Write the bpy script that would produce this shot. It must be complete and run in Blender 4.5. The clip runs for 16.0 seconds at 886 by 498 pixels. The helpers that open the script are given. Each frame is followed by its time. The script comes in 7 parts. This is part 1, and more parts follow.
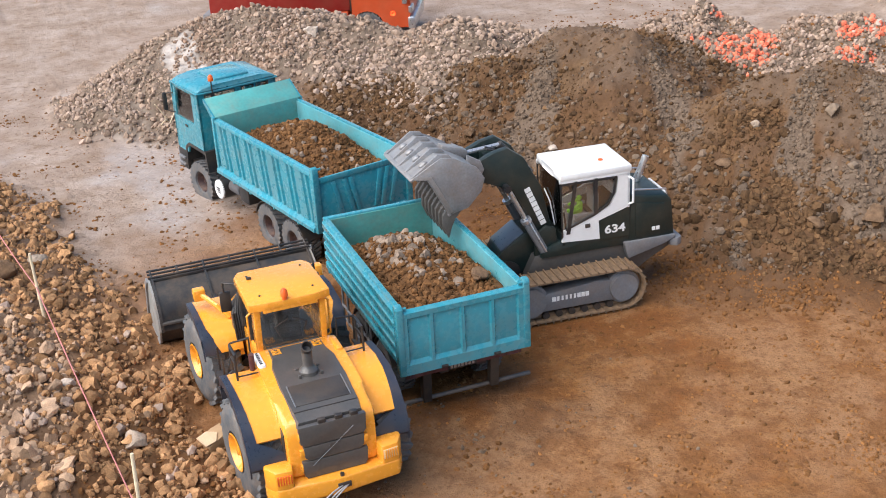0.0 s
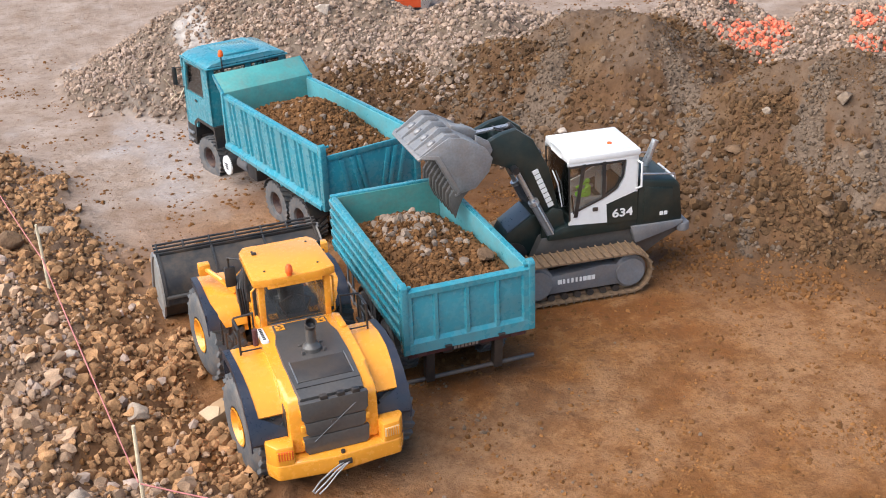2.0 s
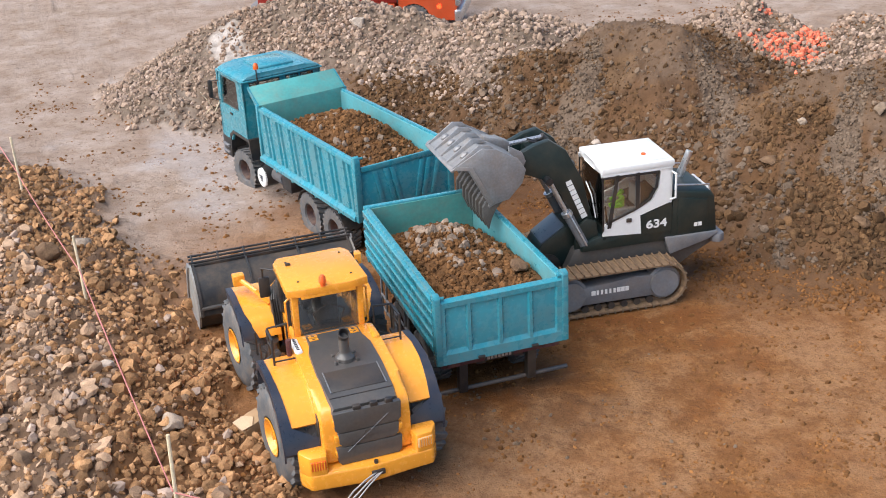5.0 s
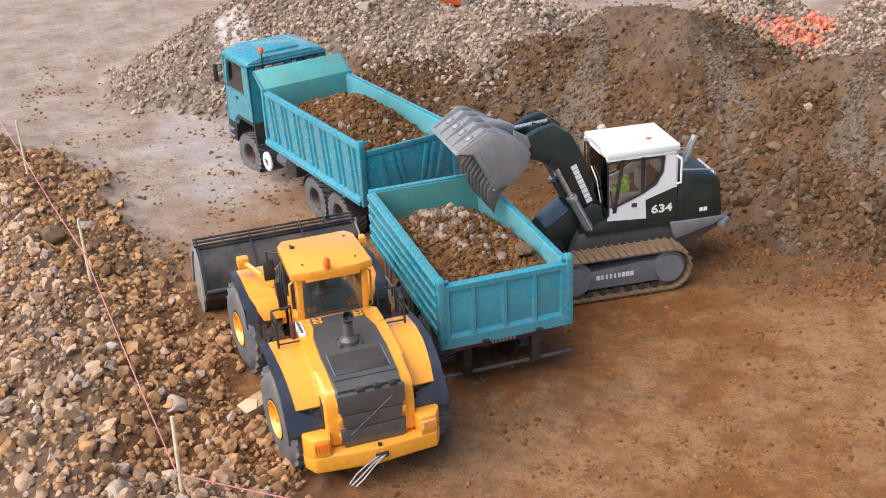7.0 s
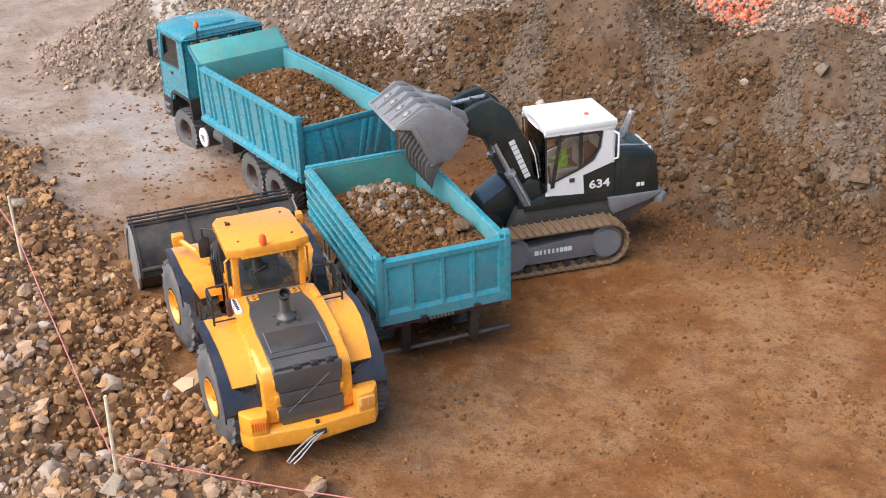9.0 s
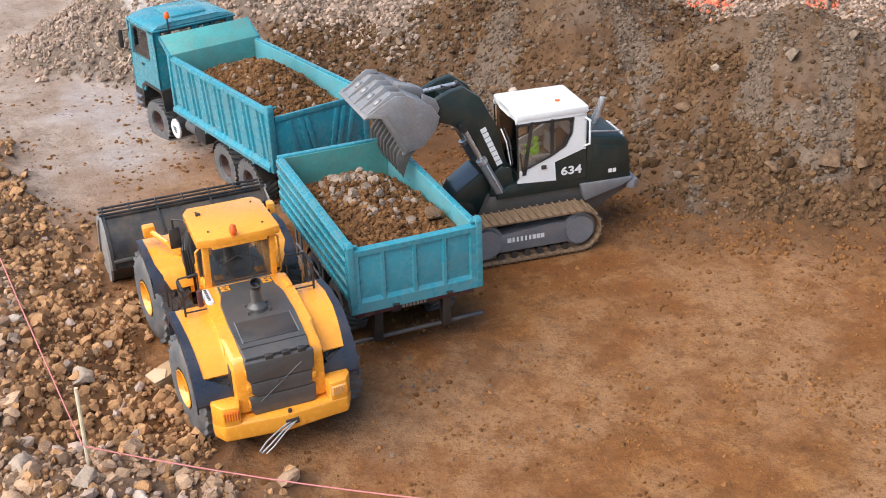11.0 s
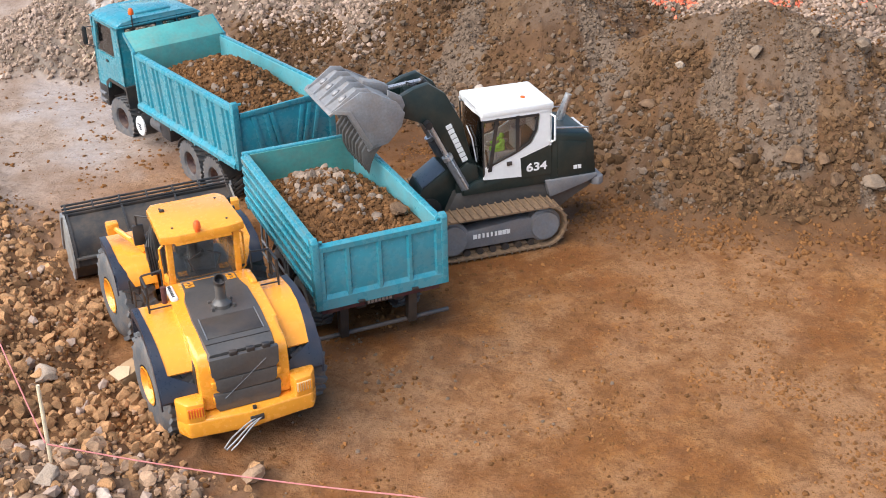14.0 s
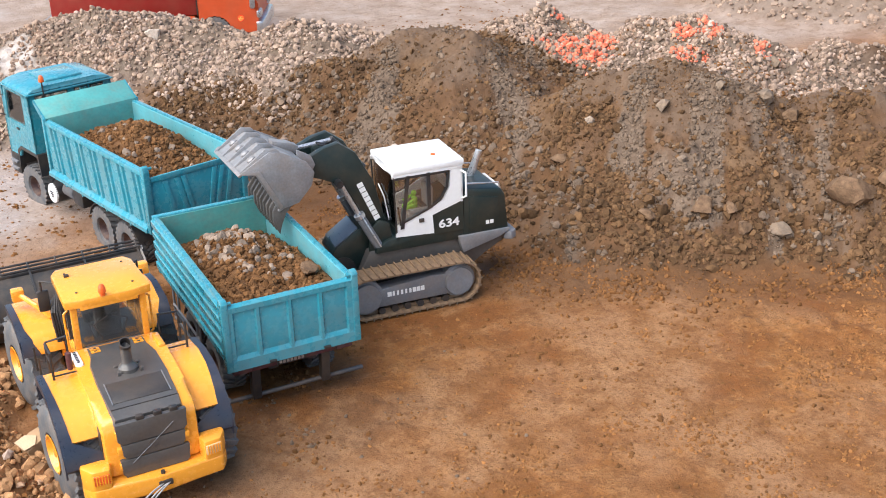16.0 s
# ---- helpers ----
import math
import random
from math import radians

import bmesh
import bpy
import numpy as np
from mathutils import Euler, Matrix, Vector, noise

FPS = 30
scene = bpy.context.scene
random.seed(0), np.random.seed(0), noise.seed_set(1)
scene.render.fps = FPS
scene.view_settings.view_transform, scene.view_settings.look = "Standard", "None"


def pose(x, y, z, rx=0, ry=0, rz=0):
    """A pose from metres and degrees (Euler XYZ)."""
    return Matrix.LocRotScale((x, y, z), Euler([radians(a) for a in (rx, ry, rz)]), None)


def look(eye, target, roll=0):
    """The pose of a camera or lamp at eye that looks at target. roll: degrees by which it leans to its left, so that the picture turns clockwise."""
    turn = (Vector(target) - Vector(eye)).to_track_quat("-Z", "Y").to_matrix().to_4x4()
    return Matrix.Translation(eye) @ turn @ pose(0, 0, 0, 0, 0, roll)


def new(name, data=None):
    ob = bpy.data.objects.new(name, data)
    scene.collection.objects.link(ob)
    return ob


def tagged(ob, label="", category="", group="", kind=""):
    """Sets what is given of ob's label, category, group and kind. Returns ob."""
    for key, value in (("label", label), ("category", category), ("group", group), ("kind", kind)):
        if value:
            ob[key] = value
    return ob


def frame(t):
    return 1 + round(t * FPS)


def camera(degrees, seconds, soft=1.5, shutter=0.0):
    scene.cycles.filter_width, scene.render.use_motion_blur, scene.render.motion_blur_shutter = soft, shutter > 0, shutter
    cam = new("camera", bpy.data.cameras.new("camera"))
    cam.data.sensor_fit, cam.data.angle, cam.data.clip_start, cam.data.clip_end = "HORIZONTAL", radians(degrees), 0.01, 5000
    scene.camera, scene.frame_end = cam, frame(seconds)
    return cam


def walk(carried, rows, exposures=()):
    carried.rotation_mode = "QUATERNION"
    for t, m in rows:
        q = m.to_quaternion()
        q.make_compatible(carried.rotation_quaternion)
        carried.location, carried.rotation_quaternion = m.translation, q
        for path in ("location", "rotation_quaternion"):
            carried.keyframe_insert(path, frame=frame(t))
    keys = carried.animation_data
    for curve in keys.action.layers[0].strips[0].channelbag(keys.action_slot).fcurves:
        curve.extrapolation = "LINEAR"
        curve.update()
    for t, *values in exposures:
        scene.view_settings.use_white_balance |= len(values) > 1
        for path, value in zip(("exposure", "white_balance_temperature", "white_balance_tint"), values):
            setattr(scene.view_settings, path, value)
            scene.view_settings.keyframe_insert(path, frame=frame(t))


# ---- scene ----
# world units are metres; the vehicles are scale models about one to fourteen and a half
cam = camera(40.0, 16.0, soft=1.0)
PATH = [
    (0, (-0.40305, -1.28098, 0.87512), (0.06357, -0.00189, 0.24569), -3.251),
    (0.5, (-0.40450, -1.28095, 0.87088), (0.05151, 0.00398, 0.24557), -2.790),
    (1, (-0.39956, -1.28230, 0.86982), (0.04996, -0.00224, 0.23000), -2.738),
    (1.5, (-0.40010, -1.28345, 0.87053), (0.04836, -0.00228, 0.23218), -2.539),
    (2, (-0.39976, -1.28037, 0.86855), (0.05340, -0.00531, 0.22135), -2.197),
    (2.5, (-0.40060, -1.27900, 0.86692), (0.02292, 0.01871, 0.24517), -2.581),
    (3, (-0.40359, -1.27753, 0.86638), (0.01987, 0.02137, 0.24707), -2.159),
    (5.5, (-0.39798, -1.28479, 0.86553), (0.01546, 0.01130, 0.23369), -3.108),
    (6, (-0.39934, -1.28504, 0.86421), (0.01055, 0.01311, 0.23429), -3.077),
    (6.5, (-0.39791, -1.28537, 0.86219), (0.00817, 0.00894, 0.22197), -2.988),
    (7, (-0.39732, -1.28493, 0.86138), (0.00869, 0.00726, 0.21686), -2.900),
    (7.5, (-0.39478, -1.28388, 0.86117), (0.01839, 0.00266, 0.20994), -2.805),
    (8, (-0.39249, -1.28501, 0.86367), (0.03895, -0.00618, 0.20910), -2.575),
    (8.5, (-0.39031, -1.28584, 0.86044), (0.06745, -0.02002, 0.19852), -1.968),
    (9, (-0.38991, -1.28253, 0.85696), (0.07729, -0.02576, 0.18446), -1.905),
    (11.5, (-0.37840, -1.29202, 0.85378), (0.11554, -0.05220, 0.16904), -2.150),
    (12, (-0.37866, -1.29436, 0.85283), (0.12458, -0.05799, 0.16863), -2.119),
    (12.5, (-0.37849, -1.29470, 0.85425), (0.13265, -0.06085, 0.17136), -1.957),
    (13, (-0.37832, -1.29280, 0.85365), (0.14207, -0.06212, 0.17201), -1.722),
    (13.5, (-0.37674, -1.29100, 0.85191), (0.14869, -0.06443, 0.16674), -1.405),
    (14, (-0.37593, -1.29354, 0.85079), (0.14511, -0.06549, 0.16492), -1.562),
    (14.5, (-0.37611, -1.29884, 0.85231), (0.14256, -0.06658, 0.17221), -1.836),
    (15, (-0.37379, -1.30489, 0.85179), (0.14552, -0.07116, 0.17486), -2.036),
    (15.5, (-0.35548, -1.31065, 0.84844), (0.20810, -0.09248, 0.17879), -1.492),
    (16, (-0.34827, -1.31372, 0.84242), (0.25933, -0.08918, 0.22491), -1.727),
]
walk(cam, [(t, look(eye, target, roll)) for t, eye, target, roll in PATH],
     exposures=[(0, 0.34), (8, 0.3), (12, 0.36), (14, 0.42), (15, 0.47), (16, 0.58)])

# ---- light: soft daylight from tall openings on one long side of the hall ----
world = bpy.data.worlds.new("world")
scene.world = world
world.use_nodes = True
wn = world.node_tree.nodes
sky = wn.new("ShaderNodeTexSky")
sky.sky_type = "NISHITA"
sky.sun_disc = False
sky.dust_density = 0.9
sky.ozone_density = 0.95
sky.sun_elevation = radians(50.2)
sky.sun_rotation = radians(-97)
wn["Background"].inputs["Strength"].default_value = 0.15
world.node_tree.links.new(sky.outputs[0], wn["Background"].inputs["Color"])
sun = new("sun", bpy.data.lights.new("sun", "SUN"))
sun.data.energy = 4.5
sun.data.angle = radians(80)
sun.data.color = (1.0, 0.95, 0.88)
sun.matrix_world = look((-3.3, -0.5, 4.0), (0, 0, 0))

# ---- materials ----
def material(name, base, rough=0.5, metal=0.0, var=0.15, scale=40.0, bump=0.0, bump_scale=300.0,
             dust=0.0, dust_scale=25.0, random=0.0, spec=0.5, coat=0.0):
    """A surface with a base colour, mottling at two scales, fine relief and an optional film of ochre dust."""
    m = bpy.data.materials.new(name)
    m.use_nodes = True
    nt = m.node_tree
    n, ln = nt.nodes, nt.links
    b = n["Principled BSDF"]
    b.inputs["Metallic"].default_value = metal
    b.inputs["Specular IOR Level"].default_value = spec
    b.inputs["Coat Weight"].default_value = coat
    b.inputs["Coat Roughness"].default_value = 0.15
    co = n.new("ShaderNodeTexCoord")
    big, fine = n.new("ShaderNodeTexNoise"), n.new("ShaderNodeTexNoise")
    for t, s, d in ((big, scale, 4), (fine, scale * 8, 3)):
        t.inputs["Scale"].default_value, t.inputs["Detail"].default_value = s, d
        ln.new(co.outputs["Object"], t.inputs["Vector"])
    mixed = n.new("ShaderNodeMath")
    mixed.operation = "MULTIPLY_ADD"
    mixed.inputs[1].default_value = 0.6
    ln.new(big.outputs[0], mixed.inputs[0])
    half = n.new("ShaderNodeMath")
    half.operation = "MULTIPLY"
    half.inputs[1].default_value = 0.4
    ln.new(fine.outputs[0], half.inputs[0])
    ln.new(half.outputs[0], mixed.inputs[2])
    ramp = n.new("ShaderNodeMapRange")
    ramp.inputs["From Min"].default_value, ramp.inputs["From Max"].default_value = 0.3, 0.7
    ramp.inputs["To Min"].default_value, ramp.inputs["To Max"].default_value = 1 - var, 1 + var
    ln.new(mixed.outputs[0], ramp.inputs["Value"])
    hsv = n.new("ShaderNodeHueSaturation")
    hsv.inputs["Color"].default_value = (*base, 1)
    value = ramp.outputs[0]
    if random:
        info = n.new("ShaderNodeNewGeometry")
        spread = n.new("ShaderNodeMapRange")
        spread.inputs["To Min"].default_value, spread.inputs["To Max"].default_value = 1 - random, 1 + random
        ln.new(info.outputs["Random Per Island"], spread.inputs["Value"])
        times = n.new("ShaderNodeMath")
        times.operation = "MULTIPLY"
        ln.new(value, times.inputs[0])
        ln.new(spread.outputs[0], times.inputs[1])
        value = times.outputs[0]
    ln.new(value, hsv.inputs["Value"])
    colour = hsv.outputs[0]
    rough_out = n.new("ShaderNodeMapRange")
    rough_out.inputs["To Min"].default_value, rough_out.inputs["To Max"].default_value = max(rough - 0.1, 0.03), min(rough + 0.1, 1)
    ln.new(fine.outputs[0], rough_out.inputs["Value"])
    rough_sock = rough_out.outputs[0]
    if dust:
        film = n.new("ShaderNodeTexNoise")
        film.inputs["Scale"].default_value, film.inputs["Detail"].default_value = dust_scale, 6
        film.inputs["Roughness"].default_value = 0.7
        ln.new(co.outputs["Object"], film.inputs["Vector"])
        cut = n.new("ShaderNodeMapRange")
        cut.inputs["From Min"].default_value, cut.inputs["From Max"].default_value = 0.42, 0.75
        cut.inputs["To Max"].default_value = dust
        ln.new(film.outputs[0], cut.inputs["Value"])
        mix = n.new("ShaderNodeMix")
        mix.data_type = "RGBA"
        mix.inputs["B"].default_value = (0.32, 0.2, 0.11, 1)
        ln.new(cut.outputs[0], mix.inputs["Factor"])
        ln.new(colour, mix.inputs["A"])
        colour = mix.outputs["Result"]
        mr = n.new("ShaderNodeMix")
        mr.inputs["B"].default_value = 0.9
        ln.new(cut.outputs[0], mr.inputs["Factor"])
        ln.new(rough_sock, mr.inputs["A"])
        rough_sock = mr.outputs["Result"]
    ln.new(colour, b.inputs["Base Color"])
    ln.new(rough_sock, b.inputs["Roughness"])
    if bump:
        tex = n.new("ShaderNodeTexNoise")
        tex.inputs["Scale"].default_value, tex.inputs["Detail"].default_value = bump_scale, 5
        ln.new(co.outputs["Object"], tex.inputs["Vector"])
        relief = n.new("ShaderNodeBump")
        relief.inputs["Strength"].default_value, relief.inputs["Distance"].default_value = bump, 0.002
        ln.new(tex.outputs[0], relief.inputs["Height"])
        ln.new(relief.outputs[0], b.inputs["Normal"])
    return m


def glass(name, tint=(0.95, 0.97, 0.97), clear=0.85):
    m = bpy.data.materials.new(name)
    m.use_nodes = True
    n, ln = m.node_tree.nodes, m.node_tree.links
    gloss, through_it, mix = n.new("ShaderNodeBsdfGlossy"), n.new("ShaderNodeBsdfTransparent"), n.new("ShaderNodeMixShader")
    gloss.inputs["Roughness"].default_value = 0.07
    through_it.inputs["Color"].default_value = (*[c * clear for c in tint], 1)
    fres = n.new("ShaderNodeFresnel")
    fres.inputs["IOR"].default_value = 1.5
    more = n.new("ShaderNodeMath")
    more.inputs[1].default_value = 0.1
    ln.new(fres.outputs[0], more.inputs[0])
    ln.new(more.outputs[0], mix.inputs[0])
    ln.new(through_it.outputs[0], mix.inputs[1])
    ln.new(gloss.outputs[0], mix.inputs[2])
    ln.new(mix.outputs[0], n["Material Output"].inputs["Surface"])
    return m


def soil_material(name):
    """Trodden ground: ochre sand, brown loam, pale grey mud and gravel meal, mixed by the mesh's own soil map."""
    m = bpy.data.materials.new(name)
    m.use_nodes = True
    n, ln = m.node_tree.nodes, m.node_tree.links
    b = n["Principled BSDF"]
    co = n.new("ShaderNodeTexCoord")
    soil = n.new("ShaderNodeAttribute")
    soil.attribute_name = "soil"
    split = n.new("ShaderNodeSeparateColor")
    ln.new(soil.outputs["Color"], split.inputs[0])

    def tex(scale, detail=5, rough=0.6):
        t = n.new("ShaderNodeTexNoise")
        t.inputs["Scale"].default_value, t.inputs["Detail"].default_value, t.inputs["Roughness"].default_value = scale, detail, rough
        ln.new(co.outputs["Object"], t.inputs["Vector"])
        return t.outputs[0]

    def span(value, a, z, lo=0.0, hi=1.0):
        r = n.new("ShaderNodeMapRange")
        r.inputs["From Min"].default_value, r.inputs["From Max"].default_value = a, z
        r.inputs["To Min"].default_value, r.inputs["To Max"].default_value = lo, hi
        ln.new(value, r.inputs["Value"])
        return r.outputs[0]

    def blend(f, a, z):
        x = n.new("ShaderNodeMix")
        x.data_type = "RGBA"
        ln.new(f, x.inputs["Factor"])
        for sock, v in (("A", a), ("B", z)):
            if isinstance(v, tuple):
                x.inputs[sock].default_value = (*v, 1)
            else:
                ln.new(v, x.inputs[sock])
        return x.outputs["Result"]

    wear = n.new("ShaderNodeAttribute")
    wear.attribute_name = "wear"
    worn = n.new("ShaderNodeSeparateColor")
    ln.new(wear.outputs["Color"], worn.inputs[0])
    sand = blend(span(tex(5.5, 7, 0.68), 0.42, 0.58), (0.19, 0.063, 0.01), (0.29, 0.12, 0.03))
    sand = blend(span(tex(2.6, 6, 0.65), 0.46, 0.57, 0, 0.8), sand, (0.305, 0.16, 0.075))
    sand = blend(span(tex(9.0, 8, 0.75), 0.47, 0.6, 0, 0.75), sand, (0.168, 0.062, 0.013))
    sand = blend(span(tex(30.0, 7, 0.75), 0.5, 0.62, 0, 0.7), sand, (0.135, 0.049, 0.011))
    sand = blend(span(tex(22.0, 7, 0.75), 0.53, 0.66, 0, 0.65), sand, (0.33, 0.165, 0.068))
    sand = blend(span(tex(170.0, 5, 0.75), 0.56, 0.72, 0, 0.45), sand, (0.33, 0.18, 0.085))
    sand = blend(span(tex(95.0, 4, 0.65), 0.54, 0.64, 0, 0.45), sand, (0.125, 0.047, 0.011))
    sand = blend(span(tex(240.0, 3, 0.6), 0.52, 0.66, 0, 0.4), sand, (0.14, 0.055, 0.014))
    pale = blend(span(tex(10.0, 6), 0.35, 0.65), (0.27, 0.19, 0.142), (0.39, 0.3, 0.245))
    pale = blend(span(tex(15.0, 8, 0.75), 0.5, 0.63, 0, 0.6), pale, (0.21, 0.13, 0.08))
    pale = blend(span(tex(48.0, 6, 0.7), 0.54, 0.66, 0, 0.7), pale, (0.17, 0.105, 0.065))
    loam = blend(span(tex(20.0, 6), 0.35, 0.65), (0.075, 0.035, 0.013), (0.132, 0.064, 0.026))
    bare = blend(span(tex(34.0, 7, 0.7), 0.38, 0.62), (0.1, 0.053, 0.024), (0.165, 0.094, 0.047))
    grey = blend(span(tex(50.0, 6), 0.35, 0.65), (0.118, 0.081, 0.056), (0.19, 0.139, 0.101))
    col = blend(split.outputs[0], sand, pale)
    # sheen of the wet mud, put into the colour as a cool pale grey
    col = blend(span(worn.outputs[1], 0.0, 1.0, 0.0, 0.5), col, blend(span(tex(18.0, 7, 0.7), 0.4, 0.6), (0.36, 0.3, 0.265), (0.46, 0.4, 0.37)))
    col = blend(split.outputs[1], col, loam)
    col = blend(worn.outputs[0], col, bare)
    col = blend(split.outputs[2], col, grey)
    col = blend(worn.outputs[2], col, blend(span(tex(40.0, 7, 0.7), 0.38, 0.62), (0.33, 0.275, 0.235), (0.5, 0.44, 0.4)))
    # the map's alpha blends in a dark grey-brown
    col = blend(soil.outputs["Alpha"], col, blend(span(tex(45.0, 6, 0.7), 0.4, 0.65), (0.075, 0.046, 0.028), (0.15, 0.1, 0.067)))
    ln.new(col, b.inputs["Base Color"])
    dry_rough = span(tex(9.0, 4), 0.4, 0.62, 0.72, 0.97)
    rough = n.new("ShaderNodeMix")
    ln.new(worn.outputs[1], rough.inputs["Factor"])
    ln.new(dry_rough, rough.inputs["A"])
    ln.new(span(tex(30.0, 4), 0.4, 0.65, 0.14, 0.4), rough.inputs["B"])
    ln.new(rough.outputs["Result"], b.inputs["Roughness"])
    b.inputs["Specular IOR Level"].default_value = 0.4
    # fine grain everywhere, soft clods, and coarse crumbs in patches
    still = span(worn.outputs[1], 0.0, 1.0, 1.0, 0.3)
    relief = n.new("ShaderNodeBump")
    relief.inputs["Distance"].default_value = 0.003
    ln.new(span(worn.outputs[1], 0.0, 1.0, 0.8, 0.1), relief.inputs["Strength"])
    ln.new(tex(150.0, 6, 0.7), relief.inputs["Height"])
    clod = n.new("ShaderNodeBump")
    clod.inputs["Strength"].default_value, clod.inputs["Distance"].default_value = 0.5, 0.007
    ln.new(tex(42.0, 5, 0.6), clod.inputs["Height"])
    ln.new(relief.outputs[0], clod.inputs["Normal"])
    crumbs = n.new("ShaderNodeMath")
    crumbs.operation = "MULTIPLY"
    ln.new(span(tex(110.0, 4, 0.6), 0.35, 0.75), crumbs.inputs[0])
    ln.new(span(tex(11.0, 5, 0.7), 0.5, 0.62, 0.05, 1.0), crumbs.inputs[1])
    dry = n.new("ShaderNodeMath")
    dry.operation = "MULTIPLY"
    ln.new(still, dry.inputs[0])
    ln.new(crumbs.outputs[0], dry.inputs[1])
    grains = n.new("ShaderNodeBump")
    grains.inputs["Strength"].default_value, grains.inputs["Distance"].default_value = 0.5, 0.003
    ln.new(dry.outputs[0], grains.inputs["Height"])
    ln.new(clod.outputs[0], grains.inputs["Normal"])
    ln.new(grains.outputs[0], b.inputs["Normal"])
    return m


SOIL = soil_material("trodden soil")
STONE_BROWN = material("brown earthy stone", (0.325, 0.178, 0.086), 0.9, var=0.45, scale=70, bump=1.0, bump_scale=260, random=0.48, spec=0.2)
STONE_GREY = material("grey limestone", (0.315, 0.224, 0.166), 0.85, var=0.3, scale=60, bump=0.5, bump_scale=350, random=0.35, spec=0.3)
STONE_PALE = material("pale limestone", (0.41, 0.302, 0.24), 0.85, var=0.2, scale=60, bump=0.4, bump_scale=350, random=0.3, spec=0.3)
STONE_BANK = material("warm grey stone", (0.39, 0.255, 0.165), 0.88, var=0.35, scale=60, bump=0.7, bump_scale=300, random=0.4, spec=0.25)
STONE_TAN = material("pinkish tan stone", (0.285, 0.19, 0.135), 0.9, var=0.3, scale=60, bump=0.5, bump_scale=350, random=0.35, spec=0.25)
STONE_EARTH = material("earth-coated stone", (0.122, 0.067, 0.032), 0.92, var=0.4, scale=60, bump=0.8, bump_scale=300, random=0.42, spec=0.2)
STONE_DULL = material("dull grey stone", (0.162, 0.114, 0.08), 0.9, var=0.3, scale=60, bump=0.5, bump_scale=350, random=0.3, spec=0.25)
BOULDER_BROWN = material("brown boulder", (0.145, 0.088, 0.053), 0.9, var=0.45, scale=90, bump=0.9, bump_scale=260, dust=0.4, dust_scale=120, spec=0.2)
BOULDER_GREY = material("grey boulder", (0.36, 0.285, 0.225), 0.9, var=0.4, scale=90, bump=0.9, bump_scale=260, dust=0.35, dust_scale=120, spec=0.2)
BOULDER_DULL = material("dull grey boulder", (0.2, 0.15, 0.112), 0.9, var=0.4, scale=90, bump=0.9, bump_scale=260, dust=0.4, dust_scale=120, spec=0.2)
BOULDER_PALE = material("pale boulder", (0.52, 0.43, 0.36), 0.9, var=0.3, scale=90, bump=0.8, bump_scale=260, dust=0.25, dust_scale=120, spec=0.2)
STONE_ORANGE = material("orange spray marked stone", (0.8, 0.2, 0.11), 0.8, var=0.25, scale=60, bump=0.4, random=0.35)
TEAL = material("turquoise lacquer", (0.03, 0.265, 0.345), 0.24, var=0.12, scale=18, dust=0.22, dust_scale=30, coat=0.5)
TEAL_PALE = material("worn green tipper lining", (0.085, 0.345, 0.33), 0.36, var=0.16, scale=25, dust=0.3, dust_scale=40, coat=0.3)
# side linings: daylight and sky sheen are put into this paler blue
TEAL_SKYLIT = material("pale turquoise with sky sheen in its colour", (0.11, 0.4, 0.46), 0.3, var=0.16, scale=25, dust=0.25, dust_scale=40, coat=0.4)
YELLOW = material("yellow lacquer", (0.92, 0.37, 0.035), 0.24, var=0.07, scale=20, dust=0.1, coat=0.7)
BLACK = material("black lacquer", (0.018, 0.019, 0.022), 0.45, var=0.25, scale=30, dust=0.2)
CHARCOAL = material("matt charcoal sheet", (0.07, 0.067, 0.066), 0.36, var=0.2, scale=30, dust=0.12, coat=0.3)
RUBBER = material("dusty tyre rubber", (0.1, 0.108, 0.118), 0.7, var=0.25, scale=60, dust=0.4, dust_scale=60, bump=0.3)
STEEL = material("bare worn steel", (0.36, 0.35, 0.35), 0.45, metal=0.6, var=0.2, scale=40, dust=0.3)
GREYMETAL = material("grey painted steel", (0.16, 0.17, 0.19), 0.55, var=0.2, scale=40, dust=0.35)
WHITE = material("white lacquer", (0.8, 0.8, 0.8), 0.35, var=0.05, scale=20, dust=0.06)
DARKGREEN = material("dark green lacquer", (0.008, 0.02, 0.02), 0.35, var=0.2, scale=20, dust=0.1)
ORANGE = material("orange beacon plastic", (0.85, 0.13, 0.02), 0.3, var=0.1)
REDPAINT = material("orange red lacquer", (0.55, 0.075, 0.02), 0.4, var=0.12, scale=10, dust=0.15)
DARKRED = material("dark red frame paint", (0.075, 0.02, 0.028), 0.6, var=0.2, dust=0.28, dust_scale=60)
RIMRED = material("dull dark red rim", (0.04, 0.016, 0.017), 0.55, var=0.3, scale=60, dust=0.3, dust_scale=90)
SEATGREY = material("grey cab trim", (0.3, 0.3, 0.31), 0.7, var=0.15, scale=40)
LAMPPALE = material("pale amber lamp glass", (0.75, 0.5, 0.25), 0.3, var=0.1)
SILVER = material("silver metal", (0.62, 0.62, 0.64), 0.3, metal=0.8, var=0.1)
WOOD = material("pale pine stick", (0.72, 0.6, 0.42), 0.75, var=0.25, scale=80)
CORD = material("faded red cord", (0.55, 0.2, 0.19), 0.8, var=0.25, scale=200)
CARD = material("brown cardboard", (0.42, 0.27, 0.15), 0.85, var=0.12, scale=30)
CARDPALE = material("pale inside of cardboard", (0.6, 0.42, 0.27), 0.85, var=0.15, scale=60)
HIVIS = material("yellow green safety vest", (0.35, 0.75, 0.08), 0.8, var=0.1)
